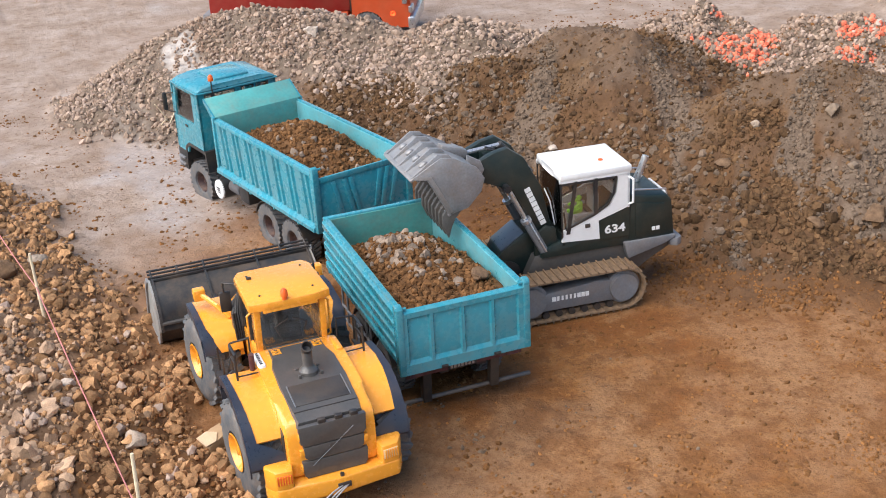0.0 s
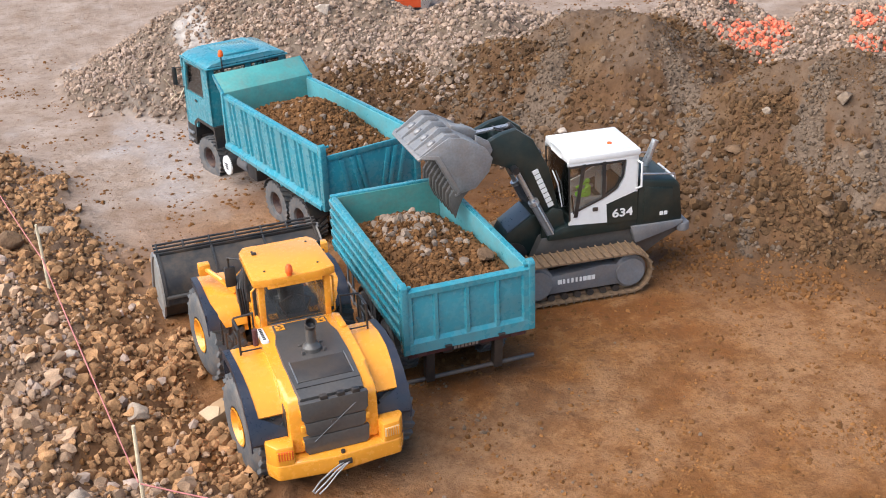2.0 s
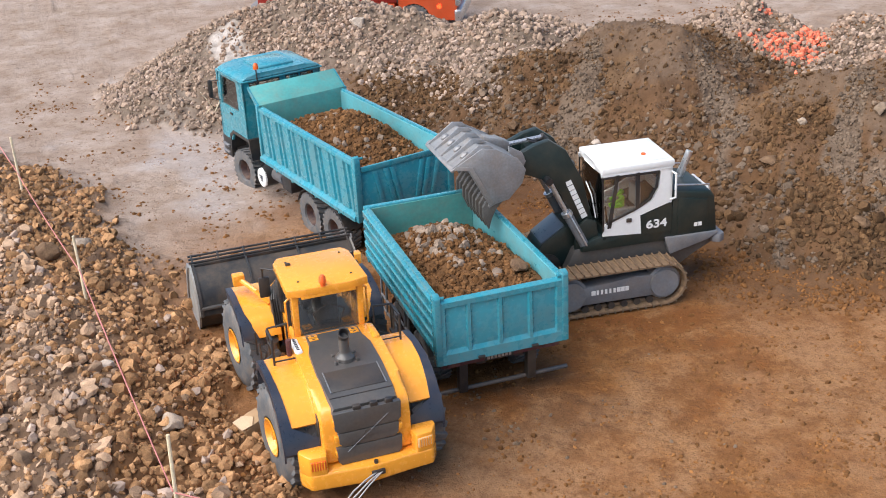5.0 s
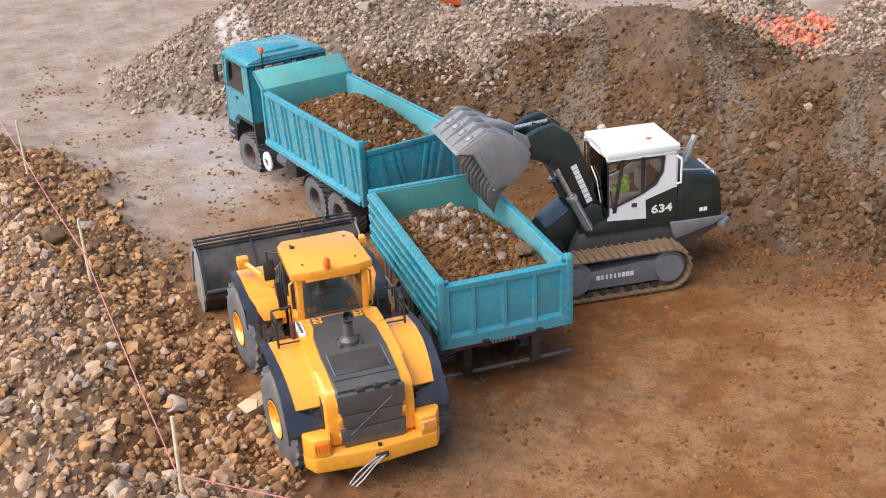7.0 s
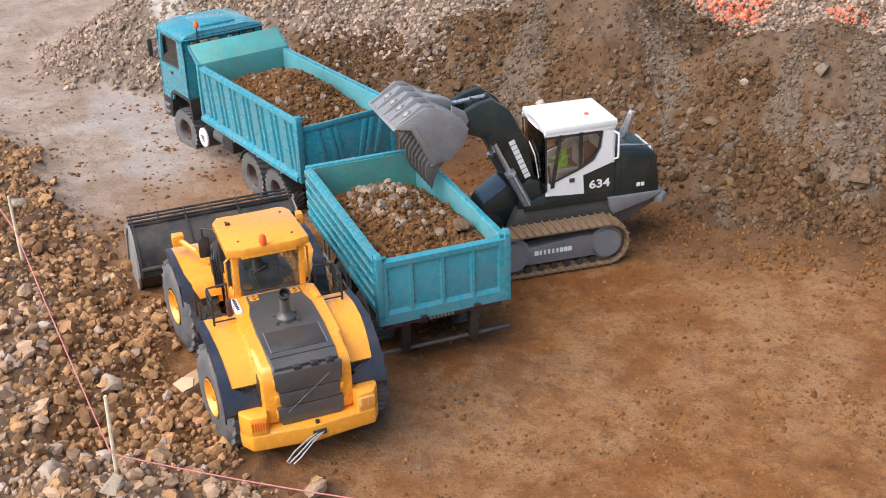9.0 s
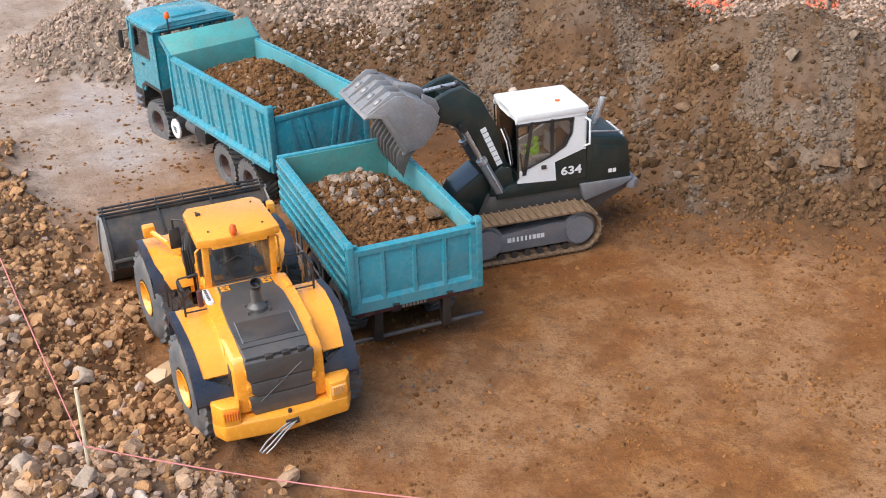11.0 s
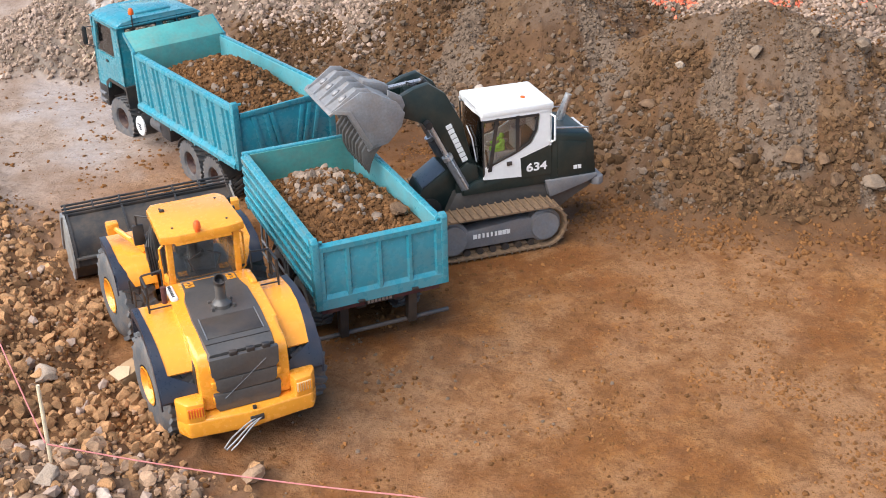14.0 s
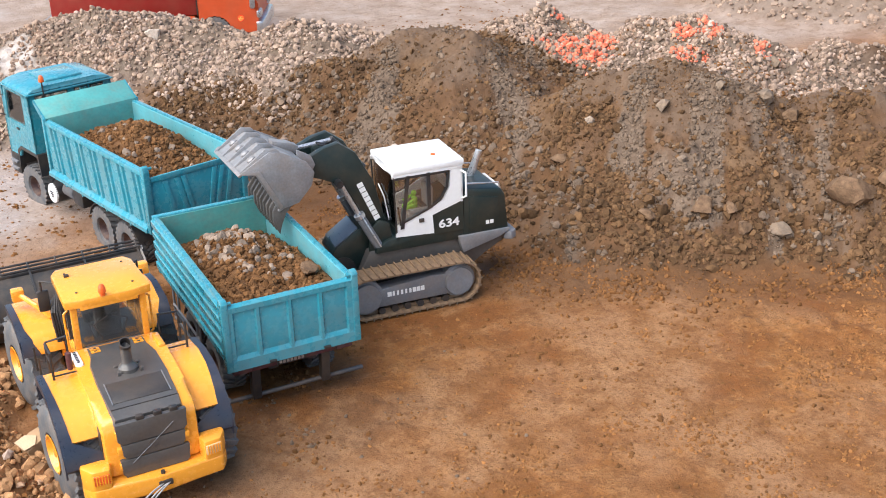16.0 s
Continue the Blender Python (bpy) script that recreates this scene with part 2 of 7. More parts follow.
CLOD = material("earth clod", (0.175, 0.078, 0.027), 0.95, var=0.35, scale=60, random=0.3, spec=0.2)
REDDARK = material("dark red lacquer", (0.28, 0.02, 0.015), 0.4, var=0.12, scale=10, dust=0.15)
SAND_CRUMB = material("crumb of ochre sand", (0.225, 0.1, 0.034), 0.95, var=0.3, scale=60, random=0.35, spec=0.2)
GLASS = glass("clear cab glass", clear=0.97)
BLUEGREY = material("blue black fender plastic", (0.022, 0.03, 0.05), 0.3, var=0.15, dust=0.15)


# ---- mesh helpers ----
def link(name, bm, mat, parent=None, label="", smooth=0.0):
    me = bpy.data.meshes.new(name)
    bmesh.ops.recalc_face_normals(bm, faces=bm.faces[:])
    bm.to_mesh(me)
    bm.free()
    me.materials.append(mat)
    if smooth:
        me.shade_smooth()
        me.set_sharp_from_angle(angle=radians(smooth))
    ob = new(name, me)
    ob.parent = parent
    if label:
        ob["label"] = label
    return ob


def part(name, bm, mat, parent, label="", smooth=35.0):
    return link(name, bm, mat, parent, label, smooth)


def thing(name, m, label, category, group="", kind=""):
    ob = new(name)
    ob.empty_display_size = 0.02
    ob.matrix_world = m
    return tagged(ob, label, category, group, kind)


def box(bm, x0, y0, z0, x1, y1, z1, bevel=0.0, m=None):
    """An upright block between two corners, its edges rounded by bevel."""
    made = bmesh.ops.create_cube(bm, size=1.0)["verts"]
    for v in made:
        v.co = Vector(((x0 + x1) / 2 + v.co.x * (x1 - x0), (y0 + y1) / 2 + v.co.y * (y1 - y0), (z0 + z1) / 2 + v.co.z * (z1 - z0)))
        if m:
            v.co = m @ v.co
    if bevel:
        edges = list({e for v in made for e in v.link_edges})
        bmesh.ops.bevel(bm, geom=edges, offset=bevel, segments=2, affect="EDGES", profile=0.5)
    return bm


def boxed(*a, **k):
    return box(bmesh.new(), *a, **k)


def prism(bm, outline, a, z, axis="x", bevel=0.0):
    """An outline of (u, v) pairs drawn out from a to z: along x (u, v = y, z), y (x, z) or z (x, y)."""
    put = {"x": lambda w, u, v: (w, u, v), "y": lambda w, u, v: (u, w, v), "z": lambda w, u, v: (u, v, w)}[axis]
    lo = [bm.verts.new(put(a, *p)) for p in outline]
    hi = [bm.verts.new(put(z, *p)) for p in outline]
    faces = [bm.faces.new(lo), bm.faces.new(hi[::-1])]
    n = len(outline)
    for i in range(n):
        faces.append(bm.faces.new((lo[i], hi[i], hi[(i + 1) % n], lo[(i + 1) % n])))
    if bevel:
        edges = list({e for f in faces for e in f.edges})
        bmesh.ops.bevel(bm, geom=edges, offset=bevel, segments=2, affect="EDGES", profile=0.5)
    return bm


def lathe(bm, profile, centre=(0, 0, 0), axis="x", segs=28):
    """A closed ring of revolution: profile of (along, radius) pairs about the axis through centre."""
    c = Vector(centre)
    rings = []
    for k in range(segs):
        a = 2 * math.pi * k / segs
        s, t = math.cos(a), math.sin(a)
        put = {"x": lambda w, r: (w, r * s, r * t), "y": lambda w, r: (r * s, w, r * t), "z": lambda w, r: (r * s, r * t, w)}[axis]
        rings.append([bm.verts.new(c + Vector(put(w, max(r, 1e-5)))) for w, r in profile])
    n = len(profile)
    for k in range(segs):
        p, q = rings[k], rings[(k + 1) % segs]
        for i in range(n - 1):
            bm.faces.new((p[i], q[i], q[i + 1], p[i + 1]))
    bmesh.ops.remove_doubles(bm, verts=[v for r in rings for v in (r[0], r[-1])], dist=2e-5)
    return bm


def rod(bm, p, q, r, segs=10, r2=None):
    """A round bar from p to q."""
    p, q = Vector(p), Vector(q)
    turn = (q - p).to_track_quat("Z", "Y").to_matrix().to_4x4()
    bmesh.ops.create_cone(bm, cap_ends=True, segments=segs, radius1=r, radius2=r if r2 is None else r2, depth=(q - p).length,
                          matrix=Matrix.Translation((p + q) / 2) @ turn)
    return bm


def pipe(bm, points, r, segs=8):
    """One round tube bent along a line of points."""
    pts = [Vector(p) for p in points]
    ways = [(q - p).normalized() for p, q in zip(pts, pts[1:])]
    side = ways[0].orthogonal().normalized()
    rings = []
    for i, p in enumerate(pts):
        a, b = ways[max(i - 1, 0)], ways[min(i, len(ways) - 1)]
        way = (a + b).normalized()
        side = (side - way * side.dot(way)).normalized()
        up = way.cross(side)
        wide = r / max(a.dot(way), 0.5)
        rings.append([bm.verts.new(p + (side * math.cos(2 * math.pi * k / segs) + up * math.sin(2 * math.pi * k / segs)) * wide) for k in range(segs)])
    for p, q in zip(rings, rings[1:]):
        for k in range(segs):
            bm.faces.new((p[k], p[(k + 1) % segs], q[(k + 1) % segs], q[k]))
    bm.faces.new(rings[0])
    bm.faces.new(rings[-1][::-1])
    return bm


# ---- number noise for the ground ----
def lattice(ix, iy, seed):
    h = (ix.astype(np.int64) * 374761393 + iy.astype(np.int64) * 668265263 + seed * 982451653) & 0x7FFFFFFF
    h = ((h ^ (h >> 13)) * 1274126177) & 0x7FFFFFFF
    return ((h ^ (h >> 16)) & 0xFFFF) / 65535.0


def value_noise(x, y, seed=0):
    ix, iy = np.floor(x), np.floor(y)
    fx, fy = x - ix, y - iy
    fx, fy = fx * fx * (3 - 2 * fx), fy * fy * (3 - 2 * fy)
    a, b = lattice(ix, iy, seed), lattice(ix + 1, iy, seed)
    c, d = lattice(ix, iy + 1, seed), lattice(ix + 1, iy + 1, seed)
    return (a * (1 - fx) + b * fx) * (1 - fy) + (c * (1 - fx) + d * fx) * fy - 0.5


def fbm(x, y, scale, octaves=4, seed=0, gain=0.5):
    out, amp = 0.0, 1.0
    for k in range(octaves):
        out = out + amp * value_noise(x * scale + 17.3 * k, y * scale - 9.1 * k, seed + k)
        scale, amp = scale * 2.03, amp * gain
    return out


def smooth_step(v, a, z):
    u = np.clip((v - a) / (z - a), 0, 1)
    return u * u * (3 - 2 * u)


# crest lines of the heaps: (x, y, height) with their side slope
HEAPS = {
    "gravel": (0.48, [(0.05, 1.6, 0.13), (0.08, 1.62, 0.172), (0.14, 1.6, 0.19), (0.2, 1.58, 0.196), (0.33, 1.45, 0.19), (0.42, 1.24, 0.172), (0.5, 1.2, 0.18), (0.57, 1.2, 0.208), (0.7, 1.12, 0.172)]),
    "mound": (0.66, [(0.38, 1.02, 0.055), (0.45, 1.0, 0.095), (0.57, 0.945, 0.14), (0.65, 0.895, 0.156), (0.7, 0.885, 0.19), (0.755, 0.84, 0.212), (0.775, 0.775, 0.222), (0.787, 0.715, 0.166), (0.812, 0.605, 0.146),
                     (0.875, 0.467, 0.21), (0.912, 0.42, 0.225), (0.956, 0.395, 0.234), (1.006, 0.342, 0.219), (1.05, 0.294, 0.197), (1.09, 0.2, 0.07), (1.17, 0.212, 0.196), (1.25, 0.17, 0.21), (1.5, 0.02, 0.17)]),
    "rear": (0.55, [(0.98, 0.94, 0.085), (1.07, 0.98, 0.192), (1.16, 0.86, 0.154), (1.24, 0.8, 0.196), (1.3, 0.735, 0.202), (1.36, 0.63, 0.172), (1.43, 0.52, 0.13), (1.53, 0.56, 0.155), (1.8, 0.45, 0.12)]),
    "far": (0.5, [(2.1, 1.68, 0.08), (2.15, 1.42, 0.12), (2.36, 1.18, 0.13), (2.75, 0.95, 0.13)]),
    "bank": (0.27, [(-0.62, 1.25, 0.035), (-0.56, 1.0, 0.05), (-0.52, 0.6, 0.06), (-0.47, 0.35, 0.065), (-0.5, 0.1, 0.075), (-0.42, -0.12, 0.055), (-0.34, -0.3, 0.05), (-0.3, -0.5, 0.05)]),
}


def heap_height(x, y, key):
    slope, line = HEAPS[key]
    best = np.full(np.shape(x), -1.0)
    for (ax, ay, az), (bx, by, bz) in zip(line, line[1:]):
        dx, dy = bx - ax, by - ay
        u = np.clip(((x - ax) * dx + (y - ay) * dy) / (dx * dx + dy * dy), 0, 1)
        d = np.hypot(x - ax - u * dx, y - ay - u * dy)
        h = az + u * (bz - az) - slope * (np.sqrt(d * d + 0.0006) - 0.0245)
        best = np.maximum(best, h)
    return best


# wheel and track marks pressed into the yard: (from, to, half the width, spacing of the cleats)
RUTS = [((0.26, 0.66), (0.66, 0.42), 0.013, 0.011), ((0.24, 0.56), (0.6, 0.36), 0.013, 0.011), ((0.3, 0.61), (0.7, 0.5), 0.009, 0.016),
        ((1.0, -0.02), (0.86, -0.3), 0.016, 0.012), ((0.87, 0.04), (0.7, -0.26), 0.016, 0.012), ((-0.12, 0.95), (-0.32, 1.9), 0.014, 0.012), ((0.06, 0.9), (-0.14, 1.9), 0.014, 0.012)]


def ruts(x, y):
    deep = 0.0 * x
    for (ax, ay), (bx, by), half, pitch in RUTS:
        dx, dy = bx - ax, by - ay
        run = math.hypot(dx, dy)
        along, off = ((x - ax) * dx + (y - ay) * dy) / run, ((x - ax) * dy - (y - ay) * dx) / run + 0.012 * fbm(x, y, 4, 2, 15)
        inside = smooth_step(half - np.abs(off), -0.004, 0.004) * smooth_step(along, 0, 0.06) * smooth_step(run - along, 0, 0.06)
        deep = np.maximum(deep, inside * (0.0016 + 0.0013 * np.sin(along * 2 * math.pi / pitch)) * smooth_step(fbm(x, y, 12, 3, 16), -0.3, 0.1))
    return deep


def heaps(x, y):
    """Height of the ground with its heaps, and how much each heap has a share in it."""
    wob = 0.05 * fbm(x, y, 5.0, 3, 40)
    wx, wy = x + wob, y + 0.05 * fbm(x, y, 5.0, 3, 50)
    lumps = 0.011 * (0.35 - np.abs(fbm(x, y, 38.0, 3, 83)))
    z = 0.005 * fbm(x, y, 6.0, 4, 3) + 0.007 * fbm(x, y, 30.0, 4, 5, 0.65) * smooth_step(fbm(x, y, 5.0, 4, 7), -0.35, 0.25)
    z = z - 0.012 * smooth_step(y - 0.1 * x, 0.44, 0.6) * smooth_step(0.42 - x, 0.0, 0.12) * smooth_step(x, -0.6, -0.35) * smooth_step(1.9 - y, 0, 0.5)
    z = np.where(np.hypot(x - 0.5, y - 0.5) > 6, 0, z - ruts(x, y))
    share = {}
    for key in HEAPS:
        h = heap_height(wx, wy, key)
        rough = 0.021 * fbm(x, y, 14.0, 5, 60 + len(share), 0.6) + lumps
        h = h + np.where(h > -0.02, rough, 0)
        foot = 0.02
        lift = np.where(h > foot, h, np.where(h > -foot, (h + foot) ** 2 / (4 * foot), 0))
        share[key] = lift
        z = np.maximum(z, z * 0.5 + lift) if key != "bank" else z + np.maximum(lift, 0)
    most = np.max(list(share.values()), axis=0)
    return z, {k: smooth_step(v, 0.002, 0.02) * smooth_step(v - most, -0.014, 0.0) for k, v in share.items()}


def grey_bank(x, y):
    """Where grey limestone was tipped on the low bank."""
    n = 0.35 * fbm(x, y, 9, 4, 14)
    ridge = np.exp(-(((x + 0.46) / 0.085) ** 2 + ((y - 0.22) / 0.2) ** 2))
    front = smooth_step(-0.02 - y - 0.5 * (x + 0.36), 0.0, 0.12)
    beyond = 0.62 * smooth_step(np.interp(y, (-0.132, 0.438, 0.999), (-0.356, -0.413, -0.494)) - x, 0.0, 0.07)
    return np.clip(smooth_step(np.maximum(np.maximum(ridge, beyond), 0.9 * front) + n, 0.3, 0.6), 0, 1)


# runs of grey gravel down the face of the brown heap: (top, foot, width at the top, width at the foot)
RUNS = [((0.64, 0.885), (0.485, 0.71), 0.02, 0.075), ((0.79, 0.715), (0.73, 0.5), 0.02, 0.03), ((0.995, 0.345), (0.845, 0.145), 0.03, 0.045), ((0.905, 0.4), (0.8, 0.3), 0.02, 0.03)]
FINES = [(0.44, 0.94, 0.06), (0.4, 0.9, 0.04), (0.81, 0.52, 0.07), (0.75, 0.47, 0.045), (1.0, 0.115, 0.06), (0.96, 0.165, 0.05), (0.66, 0.8, 0.04)]


def chutes(x, y):
    """Grey runnels of gravel that came down the slope of the brown heap."""
    out = 0.0 * x
    for (ax, ay), (bx, by), wa, wb in RUNS:
        dx, dy = bx - ax, by - ay
        u = np.clip(((x - ax) * dx + (y - ay) * dy) / (dx * dx + dy * dy), 0, 1)
        d = np.hypot(x - ax - u * dx, y - ay - u * dy) / (wa + u * (wb - wa))
        out = np.maximum(out, 1.25 - d)
    along, down = 0.79 * x - 0.61 * y, 0.61 * x + 0.79 * y
    return smooth_step(out + 0.9 * fbm(along * 3, down, 9.0, 4, 21), 0.1, 0.5)


def fines(x, y):
    """Patches of bare fine earth on the face of the heap, and the trickled cap under its crest."""
    out = 0.0 * x
    for cx, cy, r in FINES:
        out = np.maximum(out, 1.3 - np.hypot(x - cx, y - cy) / r)
    return smooth_step(out + 0.8 * fbm(x, y, 14.0, 4, 44), 0.2, 0.7)


def crest_cap(x, y, z):
    return smooth_step(z + 0.05 * fbm(x, y, 11.0, 4, 46), 0.16, 0.19) * smooth_step(x, 0.45, 0.55)


def chalk(x, y):
    """Pale powdery face at the end of the gravel heap."""
    return smooth_step(1.25 - np.hypot((x - 0.005) / 0.05, (y - 1.5) / 0.14) + 0.7 * fbm(x, y, 12, 4, 93), 0.2, 0.6)


def rear_grey(x, y):
    """Where the rear heap is gravel: farther on it is brown earth."""
    return smooth_step(1.58 - x + 0.12 * fbm(x, y, 6, 3, 35), 0.0, 0.12)


def axis_steps(lo, hi, step, far):
    dense = np.arange(lo, hi, step)
    out, gap, edge = [], step * 1.5, hi
    while edge < far:
        out.append(edge)
        edge, gap = edge + gap, gap * 1.09
    up = np.array(out)
    out, gap, edge = [], step * 1.5, lo - step
    while edge > -far:
        out.append(edge)
        edge, gap = edge - gap, gap * 1.09
    return np.concatenate([np.array(out)[::-1], dense, up])


def ground_sheet():
    xs, ys = axis_steps(-0.62, 1.5, 0.0056, 80), axis_steps(-0.45, 1.66, 0.0056, 80)
    gx, gy = np.meshgrid(xs, ys)
    z, share = heaps(gx, gy)
    nx, ny = len(xs), len(ys)
    me = bpy.data.meshes.new("ground")
    me.vertices.add(nx * ny)
    me.vertices.foreach_set("co", np.stack([gx, gy, z], -1).astype(np.float32).ravel())
    i = (np.arange(ny - 1)[:, None] * nx + np.arange(nx - 1)[None]).ravel()
    quads = np.stack([i, i + 1, i + nx + 1, i + nx], -1).astype(np.int32)
    me.loops.add(quads.size)
    me.loops.foreach_set("vertex_index", quads.ravel())
    me.polygons.add(len(quads))
    me.polygons.foreach_set("loop_start", np.arange(0, quads.size, 4, dtype=np.int32))
    me.update(calc_edges=True)
    me.shade_smooth()
    # soil map: pale mud on the drive, brown loam on heaps and bank, grey meal where gravel was tipped
    drive = smooth_step(gy - 0.75 * gx + 0.12 * fbm(gx, gy, 3, 4, 9), 0.45, 1.15)
    drive = np.maximum(drive, smooth_step(gy + 0.15 * gx + 0.1 * fbm(gx, gy, 3, 4, 19), 1.15, 1.4))
    loam = np.clip(share["mound"] + share["rear"] * (1 - rear_grey(gx, gy)) + share["bank"] * 0.8 + share["gravel"] * smooth_step(0.11 - z, -0.02, 0.02) * smooth_step(gx, 0.1, 0.24), 0, 1)
    grey = np.clip(share["gravel"] * np.maximum(smooth_step(z, 0.09, 0.125), smooth_step(gx, 0.24, 0.1)) + share["rear"] * rear_grey(gx, gy) + share["far"] * 0.6
                   + 0.45 * share["bank"] * grey_bank(gx, gy)
                   + 0.8 * share["mound"] * np.maximum(chutes(gx, gy), 0.55 * crest_cap(gx, gy, z)), 0, 1)
    # two dark grey-brown patches, at the trailer's rear and at the wheel loader
    darker = 0.85 * np.exp(-(((gx - 0.05) / 0.16) ** 2 + ((gy + 0.02) / 0.09) ** 2)) + 0.8 * np.exp(-(((gx + 0.1) / 0.12) ** 2 + ((gy + 0.12) / 0.07) ** 2))
    # darker loam colour in a band round the foot of the brown heap
    apron = smooth_step(heap_height(gx, gy, "mound") + 0.06 * fbm(gx, gy, 5, 4, 61), -0.13, -0.01)
    loam = np.clip(loam + 0.75 * apron * (1 - drive), 0, 1)
    darker = np.clip(1.2 * darker * smooth_step(fbm(gx, gy, 22, 4, 77), -0.2, 0.25), 0, 0.3)
    # bare fine earth on the heap, and wet mud on the drive, its sheen also painted pale
    bare = share["mound"] * fines(gx, gy) * (1 - chutes(gx, gy))
    wet = np.exp(-(((gx + 0.1 + 0.25 * (gy - 1.1)) / 0.12) ** 2 + ((gy - 1.12) / 0.3) ** 2))
    wet = smooth_step(wet + 0.7 * fbm(gx, gy, 7, 4, 58), 0.25, 0.6) * smooth_step(gy - 0.4 * gx, 0.6, 0.9)
    more = np.stack([bare, wet, share["gravel"] * chalk(gx, gy), 0 * wet], -1).astype(np.float32)
    me.color_attributes.new("wear", "FLOAT_COLOR", "POINT").data.foreach_set("color", more.ravel())
    data = np.stack([drive, loam, grey, darker], -1).astype(np.float32)
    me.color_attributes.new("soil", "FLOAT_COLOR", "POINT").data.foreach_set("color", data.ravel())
    me.materials.append(SOIL)
    return tagged(new("ground", me), "trodden ochre sand and loam with heaped gravel banks", "ground", kind="structure")


ground_sheet()


# ---- wheels shared by the vehicles ----
WHEEL_DATA, LUGS = {}, {}


def wheel_meshes(key, r, w, rim_r, lugs, lug_h, rim_mat, dish, bulge=False):
    """Tyre, rim and hub of one wheel about the x axis, its outer face towards -x."""
    if key in WHEEL_DATA:
        return WHEEL_DATA[key]
    h = w / 2
    tyre = bmesh.new()
    lathe(tyre, [(-h * 0.62, rim_r), (-h * 0.92, rim_r * 1.12), (-h, (rim_r + r) / 2), (-h * 0.9, r * 0.95), (-h * 0.6, r - lug_h), (h * 0.6, r - lug_h),
                 (h * 0.9, r * 0.95), (h, (rim_r + r) / 2), (h * 0.92, rim_r * 1.12), (h * 0.62, rim_r), (-h * 0.62, rim_r)], segs=40)
    if bulge:
        tyre.free()
        tyre = bmesh.new()
        side = [(-h * 0.9, rim_r * 1.0), (-h * 1.12, rim_r * 1.12), (-h * 1.16, r * 0.68), (-h * 1.05, r * 0.84), (-h * 0.8, r * 0.94), (-h * 0.55, r - lug_h)]
        lathe(tyre, side + [(-a, b) for a, b in side[::-1]] + [side[0]], segs=44)
    lug_at = [(k, s) for k in range(lugs) for s in (-1, 1)]
    if bulge:
        lug = link("tread_lug", boxed(-h * 0.5, -math.pi * r / lugs * 0.42, -lug_h * 0.75, h * 0.5, math.pi * r / lugs * 0.42, lug_h * 0.75, bevel=lug_h * 0.2), RUBBER)
        lug_me = lug.data
        bpy.data.objects.remove(lug)
        turns = []
        for k, s in lug_at:
            turns.append(Matrix.Rotation(2 * math.pi * (k + 0.25 * s) / lugs, 4, "X") @ Matrix.Translation((s * h * 0.47, 0, r - lug_h * 0.75)) @ Matrix.Rotation(radians(24 * s), 4, "Z"))
        LUGS[key] = (lug_me, turns)
        lug_at = []
    for k, s in lug_at:
        a = 2 * math.pi * (k + 0.25 * s) / lugs
        turn = Matrix.Rotation(a, 4, "X") @ Matrix.Translation((s * h * 0.47, 0, r - lug_h * 0.75)) @ Matrix.Rotation(radians(24 * s), 4, "Z")
        box(tyre, -h * 0.5, -math.pi * r / lugs * 0.42, -lug_h * 0.75, h * 0.5, math.pi * r / lugs * 0.42, lug_h * 0.75, m=turn)
    rim = bmesh.new()
    lathe(rim, [(-h * 1.14, rim_r * 1.03), (-h * 1.16, rim_r * 0.95), (-h * 1.0, rim_r * 0.86), (-h * 0.72, rim_r * 0.74), (-h * 0.7, rim_r * 0.34), (-h * 0.86, rim_r * 0.3), (-h * 0.86, 0)] if bulge else [(-h * 0.7, rim_r * 1.04), (-h * 0.74, rim_r * 0.98), (-h * 0.6, rim_r * 0.9), (-h * dish, rim_r * 0.72), (-h * dish, rim_r * 0.3),
                (-h * dish - h * 0.2, rim_r * 0.26), (-h * dish - h * 0.2, 0)], segs=32)
    lathe(rim, [(h * 0.7, rim_r * 1.04), (h * 0.3, rim_r * 0.85), (h * 0.1, 0)], segs=24)
    hub = bmesh.new()
    dish = 0.7 if bulge else dish
    for k in range(8):
        a = 2 * math.pi * k / 8
        y, z = math.cos(a) * rim_r * 0.48, math.sin(a) * rim_r * 0.48
        rod(hub, (-h * dish + 0.0005, y, z), (-h * dish - h * 0.1, y, z), rim_r * 0.07, 6)
    rod(hub, (-h * dish, 0, 0), (-h * dish - h * 0.34, 0, 0), rim_r * 0.2, 12)
    data = []
    for name, bm, mat, sm in (("wheel", rim, rim_mat, 40), ("tyre", tyre, RUBBER, 30), ("hub", hub, rim_mat, 30)):
        ob = link(name, bm, mat, smooth=sm)
        data.append(ob.data)
        bpy.data.objects.remove(ob)
    WHEEL_DATA[key] = data
    return data


def put_wheel(parent, key, x, y, z, outward, *spec, label="", steer=0.0):
    """A wheel under its vehicle; outward -1: its face looks to -x, 1: to +x."""
    rim, tyre, hub = wheel_meshes(key, *spec)
    w = new("wheel", rim)
    w.parent = parent
    w.matrix_basis = pose(x, y, z, 0, 0, (180 if outward > 0 else 0) + steer)
    if label:
        w["label"] = label
    for name, me in (("tyre", tyre), ("hub", hub)):
        c = new(name, me)
        c.parent = w
    for turn in LUGS[key][1] if key in LUGS else ():
        c = new("tread_lug", LUGS[key][0])
        c.parent = w
        c.matrix_basis = turn
    return w


